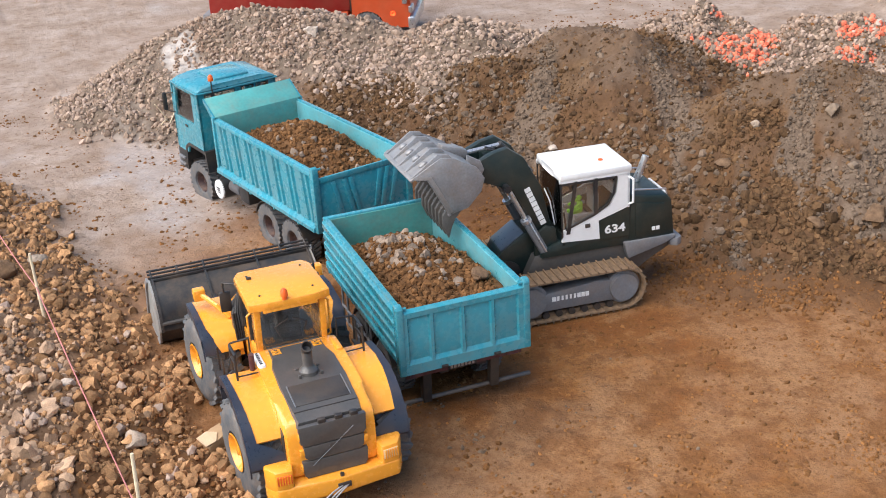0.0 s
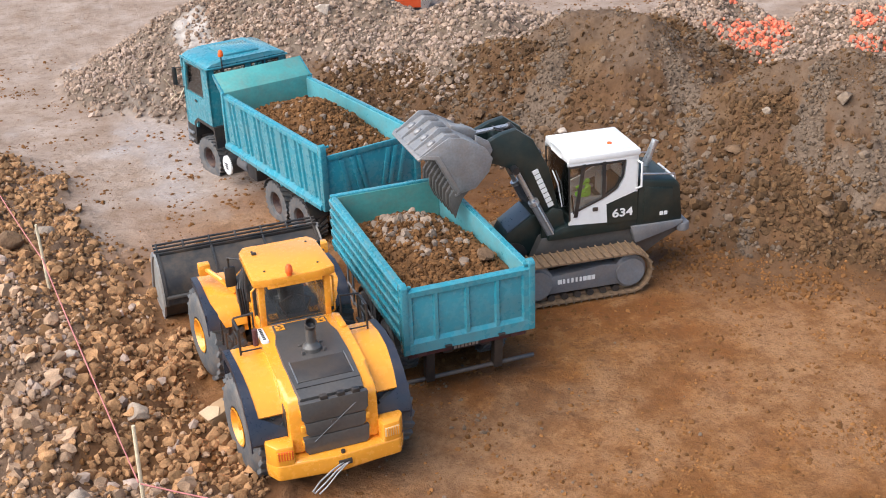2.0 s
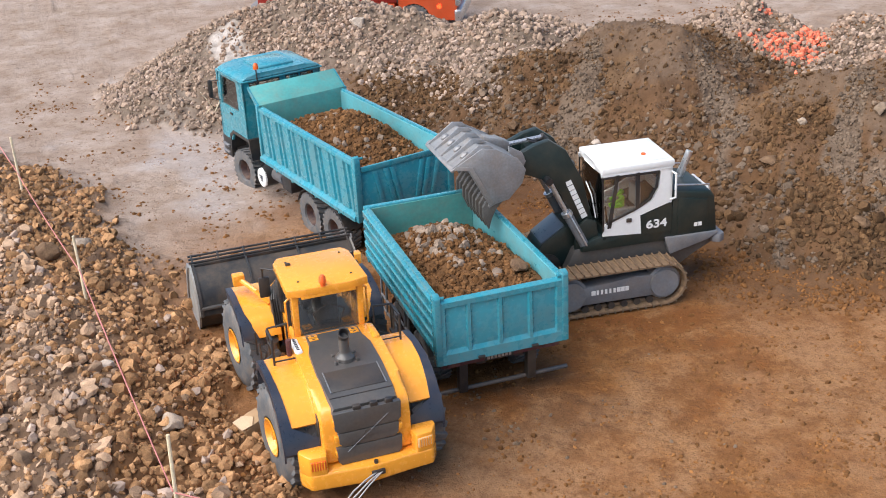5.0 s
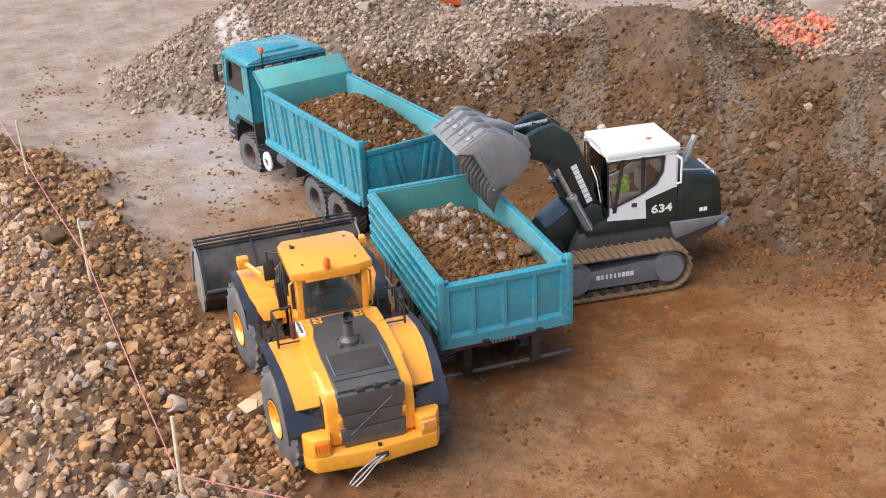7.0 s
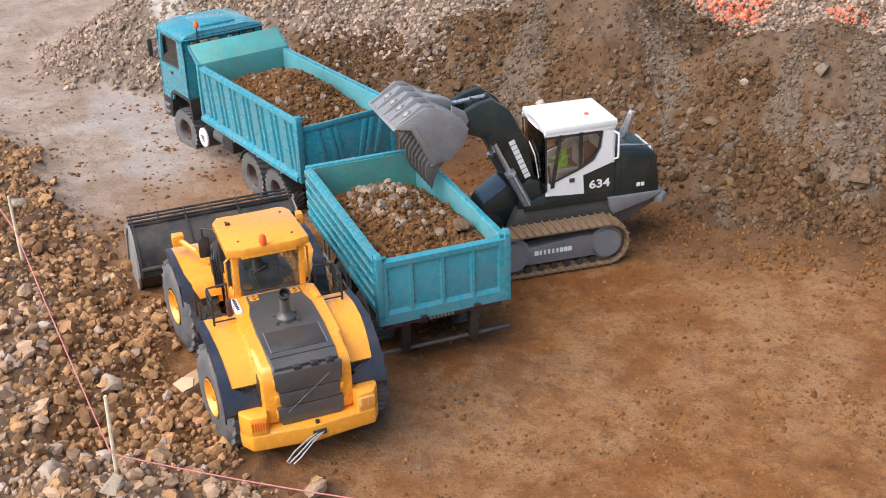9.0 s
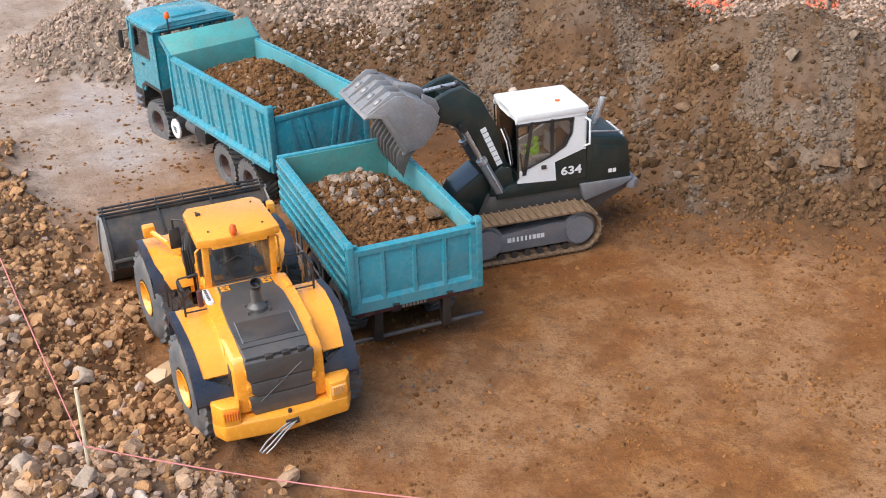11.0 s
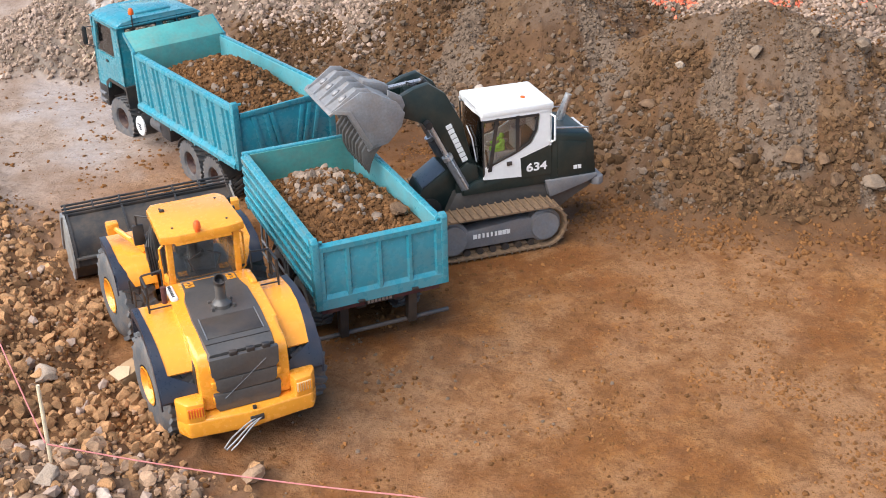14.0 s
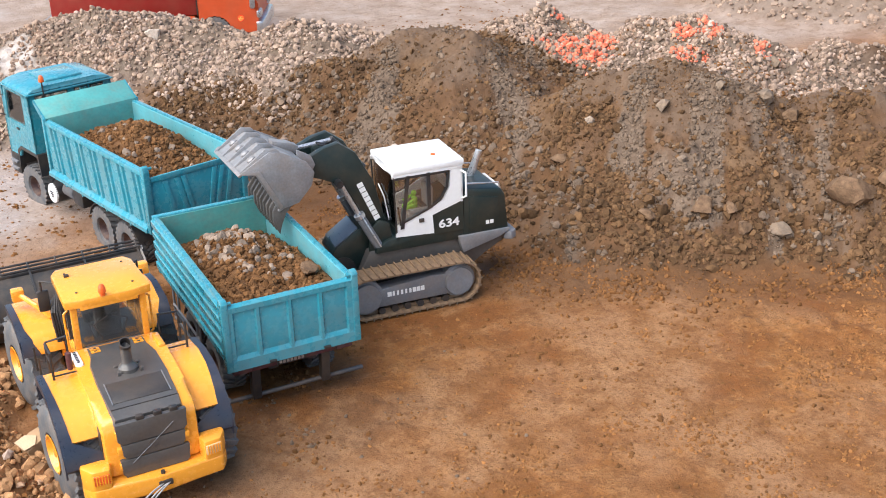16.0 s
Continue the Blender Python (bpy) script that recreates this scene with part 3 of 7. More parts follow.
# ---- loads of stones: many small rocks in one mesh ----
def rock_shapes(count, level, rng):
    out = []
    for _ in range(count):
        bm = bmesh.new()
        bmesh.ops.create_icosphere(bm, subdivisions=level, radius=1.0)
        v = np.array([p.co[:] for p in bm.verts])
        f = np.array([[p.index for p in t.verts] for t in bm.faces])
        bm.free()
        for _ in range(5):
            n = rng.normal(size=3)
            n /= np.linalg.norm(n)
            cut = rng.uniform(0.45, 0.85)
            d = v @ n
            v = v - np.outer(np.maximum(d - cut, 0), n)
        v *= rng.uniform(0.8, 1.14, (len(v), 1))
        out.append((v, f))
    return out


def scatter(name, points, radii, mat, seed, label, category="stones", level=1, flat=0.72, worn=False):
    """Rocks of the given radii at the points, each turned and squashed in its own way, as one mesh."""
    rng = np.random.default_rng(seed)
    shapes = rock_shapes(8, level, rng)
    pick = rng.integers(0, 8, len(points))
    verts, faces, base = [], [], 0
    for k, (v, f) in enumerate(shapes):
        mine = np.flatnonzero(pick == k)
        if not len(mine):
            continue
        q = rng.normal(size=(len(mine), 4))
        q /= np.linalg.norm(q, axis=1, keepdims=True)
        w, x, y, z = q.T
        rot = np.stack([np.stack([1 - 2 * (y * y + z * z), 2 * (x * y - z * w), 2 * (x * z + y * w)], -1),
                        np.stack([2 * (x * y + z * w), 1 - 2 * (x * x + z * z), 2 * (y * z - x * w)], -1),
                        np.stack([2 * (x * z - y * w), 2 * (y * z + x * w), 1 - 2 * (x * x + y * y)], -1)], 1)
        size = rng.uniform(flat, 1.15, (len(mine), 1, 3)) * radii[mine][:, None, None]
        p = np.einsum("nij,nvj->nvi", rot, v[None] * size) + points[mine][:, None]
        verts.append(p.reshape(-1, 3))
        faces.append((f[None] + base + (np.arange(len(mine)) * len(v))[:, None, None]).reshape(-1, 3))
        base += len(mine) * len(v)
    verts, faces = np.concatenate(verts).astype(np.float32), np.concatenate(faces).astype(np.int32)
    me = bpy.data.meshes.new(name)
    me.vertices.add(len(verts))
    me.vertices.foreach_set("co", verts.ravel())
    me.loops.add(faces.size)
    me.loops.foreach_set("vertex_index", faces.ravel())
    me.polygons.add(len(faces))
    me.polygons.foreach_set("loop_start", np.arange(0, faces.size, 3, dtype=np.int32))
    me.update(calc_edges=True)
    if worn or level > 1:
        me.shade_smooth()
        me.set_sharp_from_angle(angle=radians(180 if worn else 34))
    else:
        me.shade_flat()
    me.materials.append(mat)
    return tagged(new(name, me), label, category, kind="stuff")


def load(name, m, x0, x1, y0, y1, low, height, seed, label, grey):
    """A heap of soil with stones, filling a tipper body between its walls: height(x, y) over the floor."""
    n = 60
    xs, ys = np.linspace(x0, x1, n), np.linspace(y0, y1, n * 2)
    gx, gy = np.meshgrid(xs, ys)
    gz = height(gx, gy) + 0.007 * fbm(gx, gy, 45, 3, seed)
    bm = bmesh.new()
    grid = [[bm.verts.new((gx[j, i], gy[j, i], gz[j, i])) for i in range(n)] for j in range(2 * n)]
    for j in range(2 * n - 1):
        for i in range(n - 1):
            bm.faces.new((grid[j][i], grid[j][i + 1], grid[j + 1][i + 1], grid[j + 1][i]))
    rim = [grid[0][i] for i in range(n)] + [grid[j][-1] for j in range(1, 2 * n)] + [grid[-1][i] for i in range(n - 2, -1, -1)] + [grid[j][0] for j in range(2 * n - 2, 0, -1)]
    feet = [bm.verts.new((v.co.x, v.co.y, low)) for v in rim]
    for k in range(len(rim)):
        bm.faces.new((rim[k - 1], rim[k], feet[k], feet[k - 1]))
    bm.faces.new(feet)
    heap = link(name, bm, LOAM, smooth=180)
    heap.matrix_world = m
    tagged(heap, label, "soil heap", kind="stuff")
    rng = np.random.default_rng(seed)
    for mat, count, lo, hi, where, words, lev in ((LOAD_STONE, 2900, 0.0014, 0.0068, None, "loose brown stones lying on the soil load", 1),
                                             (LOAD_GREY, 720, 0.0028, 0.0092, grey, "grey limestone lumps on top of the soil load", 2)):
        x, y = rng.uniform(x0 + 0.006, x1 - 0.006, count), rng.uniform(y0 + 0.006, y1 - 0.006, count)
        r = lo + (hi - lo) * rng.random(count) ** 2.2
        if where:
            keep = rng.random(count) < where(x, y)
            x, y, r = x[keep], y[keep], r[keep]
        keep = (x - r * 1.1 > x0 - 0.001) & (x + r * 1.1 < x1 + 0.001) & (y - r * 1.1 > y0 - 0.001) & (y + r * 1.1 < y1 + 0.001)
        x, y, r = x[keep], y[keep], r[keep]
        z = height(x, y) + 0.007 * fbm(x, y, 45, 3, seed) + r * 0.2
        scatter("stones", np.stack([x, y, z], -1), r, mat, seed + 5, words, level=lev).matrix_world = m


LOAD_GREY = material("grey load stone", (0.25, 0.185, 0.14), 0.9, var=0.3, scale=60, bump=0.5, bump_scale=350, random=0.3, spec=0.25)
LOAD_STONE = material("damp brown stone", (0.155, 0.074, 0.029), 0.9, var=0.35, scale=60, bump=0.6, bump_scale=350, random=0.4, spec=0.2)
LOAM = material("damp brown loam", (0.125, 0.062, 0.027), 0.95, var=0.35, scale=50, bump=0.8, bump_scale=220, spec=0.2)


DARKBAR = material("dusty dark steel tube", (0.06, 0.062, 0.07), 0.6, var=0.25, scale=50, dust=0.4)


# ---- tipper trailer: x to its right, y forward, from its rear left corner ----
def tipper_trailer(m):
    t = thing("tipper_trailer", m, "turquoise two-axle tipper trailer with corrugated side walls, loaded with soil", "trailer")
    W, L, z0, z1 = 0.175, 0.33, 0.088, 0.173
    th = 0.005
    part("floor", boxed(0.004, 0.004, z0 - 0.004, W - 0.004, L - 0.004, z0 + 0.004, 0.001), TEAL_PALE, t)
    side = bmesh.new()
    prism(side, [(0.004, z0 - 0.004), (0.0, z0 + 0.001), (0.0, z1 - 0.003), (0.0015, z1), (0.006, z1), (0.007, z1 - 0.003), (0.007, z0)], 0.008, L, "y")
    ls = part("side_wall", side, TEAL, t)
    for k in range(5):
        z = z0 + 0.004 + k * 0.0162
        rib = bmesh.new()
        prism(rib, [(0.0005, z), (-0.0035, z + 0.0022), (-0.004, z + 0.0105), (-0.003, z + 0.012), (0.0005, z + 0.0128)], 0.010, L - 0.003, "y")
        part("rib", rib, TEAL, ls)
    side = bmesh.new()
    prism(side, [(W - 0.004, z0 - 0.004), (W, z0 + 0.001), (W, z1 - 0.003), (W - 0.0015, z1), (W - 0.006, z1), (W - 0.007, z1 - 0.003), (W - 0.007, z0)], 0.008, L, "y")
    rs = part("side_wall", side, TEAL, t, "turquoise side wall, dusty inside, with light painted into the lining")
    for k in range(5):
        z = z0 + 0.004 + k * 0.0162
        rib = bmesh.new()
        prism(rib, [(W - 0.0005, z), (W + 0.0035, z + 0.0022), (W + 0.004, z + 0.0105), (W + 0.003, z + 0.012), (W - 0.0005, z + 0.0128)], 0.010, L - 0.003, "y")
        part("rib", rib, TEAL, rs)
    # brighter blue than the left lining: light on this face is painted in
    part("lining", boxed(W - 0.0085, 0.009, z0 + 0.004, W - 0.0068, L - 0.008, z1 - 0.0025), TEAL_SKYLIT, rs, "inner face with sky light put into its pale blue")
    part("lining", boxed(0.0068, 0.009, z0 + 0.004, 0.0085, L - 0.008, z1 - 0.0025), TEAL_PALE, ls)
    front = part("front_wall", boxed(-0.001, L - 0.0065, z0 - 0.004, W + 0.001, L + 0.002, z1 + 0.001, 0.001), TEAL, t)
    part("lining", boxed(0.009, L - 0.0082, z0 + 0.004, W - 0.009, L - 0.0062, z1 - 0.002), TEAL_PALE, front)
    # tailgate with four pressed panels between ribs
    gate = bmesh.new()
    box(gate, 0.004, 0.001, z0 - 0.008, W - 0.004, 0.006, z1 - 0.004, 0.0008)
    g = part("tailgate", gate, TEAL, t, "turquoise tailgate with four pressed panels")
    for k in range(5):
        x = (0.0, 0.0385, 0.081, 0.1225, 0.161)[k]
        w = (0.013, 0.009, 0.009, 0.009, 0.014)[k]
        rib = bmesh.new()
        prism(rib, [(x, 0.0014), (x + 0.002, -0.0026), (x + w - 0.003, -0.0026), (x + w, 0.0014)], z0 + 0.005, z1 - 0.012, "z")
        part("rib", rib, TEAL, g)
    rail = bmesh.new()
    prism(rail, [(0.0015, z1 - 0.013), (-0.0028, z1 - 0.012), (-0.003, z1 - 0.005), (0.0, z1 - 0.003), (0.006, z1 - 0.003), (0.006, z1 - 0.013)], 0.004, W - 0.004, "x")
    part("top_rail", rail, TEAL, g)
    rail = bmesh.new()
    prism(rail, [(0.0015, z0 + 0.012), (-0.003, z0 + 0.006), (-0.0032, z0 - 0.008), (0.0, z0 - 0.009), (0.005, z0 - 0.009), (0.005, z0 + 0.012)], 0.002, W - 0.002, "x")
    part("bottom_rail", rail, TEAL, g)
    for x in (0.052, 0.126):
        part("latch", boxed(x, -0.0065, z0 - 0.007, x + 0.009, -0.0028, z0 - 0.0035, 0.0008), BLACK, g)
    for x, s in ((-0.0035, 1), (W + 0.0035, -1)):
        post = bmesh.new()
        a, z = sorted((x, x + s * 0.0085))
        prism(post, [(-0.004, z0 - 0.008), (0.011, z0 - 0.008), (0.011, z1 + 0.002), (0.006, z1 + 0.007), (-0.001, z1 + 0.006), (-0.004, z1 + 0.002)], a, z, "x", 0.0008)
        p = part("corner_post", post, TEAL, t)
        part("hinge_pin", rod(bmesh.new(), (x - s * 0.001, 0.001, z1 + 0.001), (x + s * 0.014, 0.001, z1 + 0.001), 0.0022, 10), TEAL, p)
        gus = bmesh.new()
        prism(gus, [(x + s * 0.008, z1 - 0.004), (x + s * 0.016, z1 - 0.004), (x + s * 0.008, z1 + 0.002)], 0.001, 0.004, "y")
        part("gusset", gus, TEAL, p)
    # under-frame
    fr = part("chassis", boxed(0.055, 0.012, 0.062, 0.068, L + 0.04, 0.083, 0.001), BLACK, t)
    part("rail", boxed(0.107, 0.012, 0.062, 0.12, L + 0.04, 0.083, 0.001), BLACK, fr)
    part("crossmember", boxed(0.006, 0.006, 0.069, W - 0.006, 0.016, 0.079, 0.001), DARKRED, fr, "dark red rear crossmember with lamps")
    part("number_plate", boxed(0.064, 0.0042, 0.0695, 0.104, 0.0062, 0.0775, 0.0004), BLACK, fr, "dark plate with a row of pale marks")
    for k in range(7):
        part("plate_mark", boxed(0.067 + k * 0.005, 0.0036, 0.0715, 0.0703 + k * 0.005, 0.0044, 0.0755), STEEL, fr)
    for x in (0.012, 0.146):
        part("tail_lamp", boxed(x, 0.003, 0.0705, x + 0.017, 0.0064, 0.0775, 0.0008), DARKRED, fr)
    part("drawbar", boxed(0.08, L - 0.01, 0.05, 0.095, L + 0.125, 0.062, 0.0015), BLACK, t)
    for x in (0.032, 0.128):
        br = bmesh.new()
        prism(br, [(0.014, 0.07), (0.026, 0.07), (0.03, 0.026), (0.018, 0.02)], x, x + 0.012, "x", 0.0008)
        part("bracket", br, BLACK, t)
    bar = rod(bmesh.new(), (-0.008, 0.026, 0.022), (W + 0.014, 0.026, 0.022), 0.003, 12)
    part("underrun_bar", bar, DARKBAR, t, "dark round underrun bar")
    for y in (0.105, 0.2):
        part("axle", rod(bmesh.new(), (0.02, y, 0.037), (W - 0.02, y, 0.037), 0.006, 12), BLACK, t)
        for x, s in ((0.024, -1), (W - 0.024, 1)):
            put_wheel(t, "trailer", x, y, 0.0365, s, 0.0365, 0.034, 0.019, 26, 0.003, RIMRED, 0.1)
            mud = bmesh.new()
            arc = [(y + math.cos(a) * r, 0.037 + math.sin(a) * r) for r, k in ((0.041, 1), (0.0425, -1)) for a in [radians(25 + i * 13) for i in range(11)][::k]]
            prism(mud, arc, x - 0.017, x + 0.017, "x")
            part("mudguard", mud, BLACK, t)
    # side guard on the left: upright stays and a wire frame
    guard = bmesh.new()
    for y in (0.145, 0.16, 0.25, 0.275):
        rod(guard, (0.004, y, 0.083), (0.003, y, 0.03), 0.0018, 8)
    for z in (0.034, 0.055):
        rod(guard, (0.003, 0.145, z), (0.003, 0.275, z), 0.0018, 8)
    part("side_guard", guard, GREYMETAL, t)
    for y in (0.06, 0.15, 0.24, 0.3):
        part("crossbeam", boxed(0.008, y, 0.076, W - 0.008, y + 0.008, 0.0838), BLACK, fr)
    return t


TRAILER = pose(0, 0, 0)
tipper_trailer(TRAILER)
load("soil_load", TRAILER, 0.009, 0.166, 0.009, 0.321, 0.0935,
     lambda x, y: 0.116 + 0.047 * np.exp(-(((x - 0.078) / 0.075) ** 2 + ((y - 0.215) / 0.085) ** 2)) + 0.034 * smooth_step(0.27 - y, 0.0, 0.2) - 0.004 * (np.abs(x - 0.0875) / 0.08) ** 2,
     11, "brown soil and stones heaped in the trailer body",
     lambda x, y: np.exp(-(((x - 0.085) / 0.045) ** 2 + ((y - 0.2) / 0.06) ** 2)) * 1.5)


# ---- three-axle dump truck: x to its right, y forward, from the rear left corner of its body ----
def dump_truck(m):
    t = thing("dump_truck", m, "turquoise three-axle dump truck with a ribbed tipper body full of soil", "truck")
    W, L, z0, z1 = 0.172, 0.368, 0.09, 0.187
    floor = part("tipper_floor", boxed(0.004, 0.004, z0 - 0.004, W - 0.004, L - 0.002, z0 + 0.003, 0.001), TEAL_PALE, t)
    for x, s in ((0.0, 1), (W, -1)):
        side = bmesh.new()
        prism(side, [(x, z0), (x, z1 - 0.002), (x + s * 0.0015, z1), (x + s * 0.0055, z1), (x + s * 0.006, z1 - 0.003), (x + s * 0.006, z0)], 0.004, L, "y")
        sw = part("side_wall", side, TEAL, t, "turquoise side wall with slanting ribs")
        part("lining", boxed(*sorted((x + s * 0.0058, x + s * 0.0075))[:1], 0.007, z0 + 0.003, sorted((x + s * 0.0058, x + s * 0.0075))[1], L - 0.006, z1 - 0.003), TEAL_SKYLIT, sw)
        for k in range(14):
            y = 0.012 + (k // 2) * 0.0505 + (k % 2) * 0.0165
            rib = bmesh.new()
            w = 0.026 if k % 2 else 0.009
            o = x - s * 0.0035
            lo = [rib.verts.new((px, y + dy, z0 + 0.008)) for px, dy in ((x + s * 0.0005, 0), (o, 0.0016), (o, w - 0.0016), (x + s * 0.0005, w))]
            hi = [rib.verts.new((px, y + dy + 0.013, z1 - 0.009)) for px, dy in ((x + s * 0.0005, 0), (o, 0.0016), (o, w - 0.0016), (x + s * 0.0005, w))]
            rib.faces.new(lo)
            rib.faces.new(hi)
            for i in range(4):
                rib.faces.new((lo[i], lo[(i + 1) % 4], hi[(i + 1) % 4], hi[i]))
            part("rib", rib, TEAL, sw)
        for za, zb, out in ((z0 - 0.006, z0 + 0.008, 0.0095), (z1 - 0.009, z1 - 0.001, 0.0045)):
            r = bmesh.new()
            prism(r, [(x + s * 0.001, za), (x - s * out, za + 0.001), (x - s * out, (za + zb) / 2), (x - s * 0.0035, zb - 0.001), (x + s * 0.001, zb)], 0.004, L - 0.001, "y")
            part("rail", r, TEAL, sw)
        for y in (0.06, 0.145, 0.235, 0.3):
            part("hook", boxed(*(sorted((x - s * 0.0085, x - s * 0.004))[:1]), y, z0 - 0.01, sorted((x - s * 0.0085, x - s * 0.004))[1], y + 0.005, z0 - 0.003, 0.0006), TEAL, sw)
        post = bmesh.new()
        a, z = sorted((x - s * 0.0065, x + s * 0.004))
        prism(post, [(-0.005, z0 - 0.006), (0.006, z0 - 0.006), (0.006, z1 + 0.006), (0.002, z1 + 0.01), (-0.003, z1 + 0.008), (-0.005, z1)], a, z, "x", 0.0008)
        p = part("corner_post", post, TEAL, t)
        part("hinge_pin", rod(bmesh.new(), (x - s * 0.004, 0.001, z1 + 0.004), (x + s * 0.011, 0.001, z1 + 0.004), 0.0022, 10), TEAL, p)
        part("corner_post", boxed(a, L - 0.006, z0 - 0.006, z, L + 0.002, z1 + 0.003, 0.001), TEAL, t)
    gate = part("tailgate", boxed(0.004, 0.0, z0 - 0.004, W - 0.004, 0.005, z1 - 0.012, 0.0008), TEAL, t, "turquoise tailgate with ribs slanting to the middle")
    for xa, xb in ((0.026, 0.04), (0.047, 0.061), (0.058, 0.072), (0.116, 0.104), (0.13, 0.116), (0.148, 0.134)):
        rib = bmesh.new()
        prism(rib, [(xa, z1 - 0.022), (xa + 0.008, z1 - 0.022), (xb + 0.008, z0 + 0.012), (xb, z0 + 0.012)], -0.0028, 0.0008, "y", 0.0006)
        part("rib", rib, TEAL, gate)
    for za, zb in ((z0 - 0.005, z0 + 0.006), (z1 - 0.019, z1 - 0.0105)):
        part("rail", boxed(0.006, -0.003, za, W - 0.006, 0.001, zb, 0.0008), TEAL, gate)
    front = bmesh.new()
    prism(front, [(L - 0.006, z0 - 0.004), (L, z0 - 0.004), (L, z1), (L + 0.034, z1 + 0.026), (L + 0.034, z1 + 0.029), (L - 0.006, z1 + 0.003)], -0.002, W + 0.002, "x", 0.0006)
    fb = part("headboard", front, TEAL_PALE, t, "worn green headboard leaning over the cab")
    for x in (-0.004, W + 0.001):
        ch = bmesh.new()
        prism(ch, [(L - 0.006, z1 + 0.003), (L + 0.034, z1 + 0.029), (L + 0.034, z1 + 0.022), (L + 0.002, z1 - 0.004)], x, x + 0.003, "x")
        part("cheek", ch, TEAL, fb)
    # chassis
    ch = part("chassis", boxed(0.05, 0.012, 0.055, 0.062, 0.53, 0.075, 0.001), BLACK, t)
    part("rail", boxed(0.11, 0.012, 0.055, 0.122, 0.53, 0.075, 0.001), BLACK, ch)
    part("subframe", boxed(0.045, 0.015, 0.0752, 0.127, L - 0.01, 0.0858, 0.001), BLACK, ch)
    part("crossmember", boxed(0.012, 0.006, 0.052, W - 0.012, 0.02, 0.066, 0.001), BLACK, ch)
    for x in (0.014, 0.136):
        part("tail_lamp", boxed(x, 0.003, 0.054, x + 0.022, 0.0064, 0.064, 0.0008), DARKRED, ch)
    part("number_plate", boxed(0.066, 0.0035, 0.044, 0.106, 0.0058, 0.0535, 0.0004), WHITE, ch)
    part("plate_mark", boxed(0.071, 0.0026, 0.0465, 0.101, 0.0036, 0.051), BLACK, ch)
    for y in (0.105, 0.195, 0.478):
        part("axle", rod(bmesh.new(), (0.02, y, 0.029), (W - 0.02, y, 0.029), 0.0065, 12), BLACK, t)
        for x, s in ((0.0165, -1), (W - 0.0165, 1)):
            front_axle = y > 0.4
            put_wheel(t, "truck", x, y, 0.0295, s, 0.0415, 0.034, 0.0195, 26, 0.0034, RIMRED, 0.62 if front_axle else 0.1, steer=6 if front_axle else 0)
    for y in (0.105, 0.195):
        for x in (0.0165, W - 0.0165):
            mud = bmesh.new()
            arc = [(y + math.cos(a) * r, 0.0295 + math.sin(a) * r) for r, k in ((0.0455, 1), (0.047, -1)) for a in [radians((20 if y > 0.15 else 60) + i * (10 if y > 0.15 else 10)) for i in range(11)][::k]]
            prism(mud, arc, x - 0.016, x + 0.016, "x")
            part("mudguard", mud, BLACK, t)
    # tank with its pale round end, ribbed air cleaner hose and battery box beside the frame
    tank = part("air_tank", rod(bmesh.new(), (0.004, 0.398, 0.038), (0.045, 0.398, 0.038), 0.0185, 28), BLACK, t)
    cap = bmesh.new()
    lathe(cap, [(0.0, 0.0), (-0.0015, 0.006), (-0.0015, 0.0165), (0.0, 0.0185), (0.003, 0.0185)], (0.003, 0.398, 0.038), "x", 32)
    part("end_cap", cap, WHITE, tank, "white round end cap")
    for k in range(3):
        part("cap_mark", boxed(0.0006, 0.391, 0.0405 - k * 0.0042, 0.0016, 0.405 - 0.003 * k, 0.0425 - k * 0.0042), BLUEGREY, tank)
    hose = bmesh.new()
    for k in range(6):
        lathe(hose, [(0.0, 0.0), (0.0, 0.011), (0.0025, 0.0135), (0.005, 0.011), (0.005, 0.0)], (0.024, 0.335 + k * 0.0065, 0.05), "y", 18)
    part("ribbed_canister", hose, GREYMETAL, t)
    part("battery_box", boxed(0.012, 0.29, 0.036, 0.048, 0.328, 0.072, 0.002), BLACK, t)
    part("fuel_tank", boxed(0.126, 0.27, 0.03, 0.166, 0.41, 0.07, 0.006), GREYMETAL, t)
    truck_cab(t)
    return t


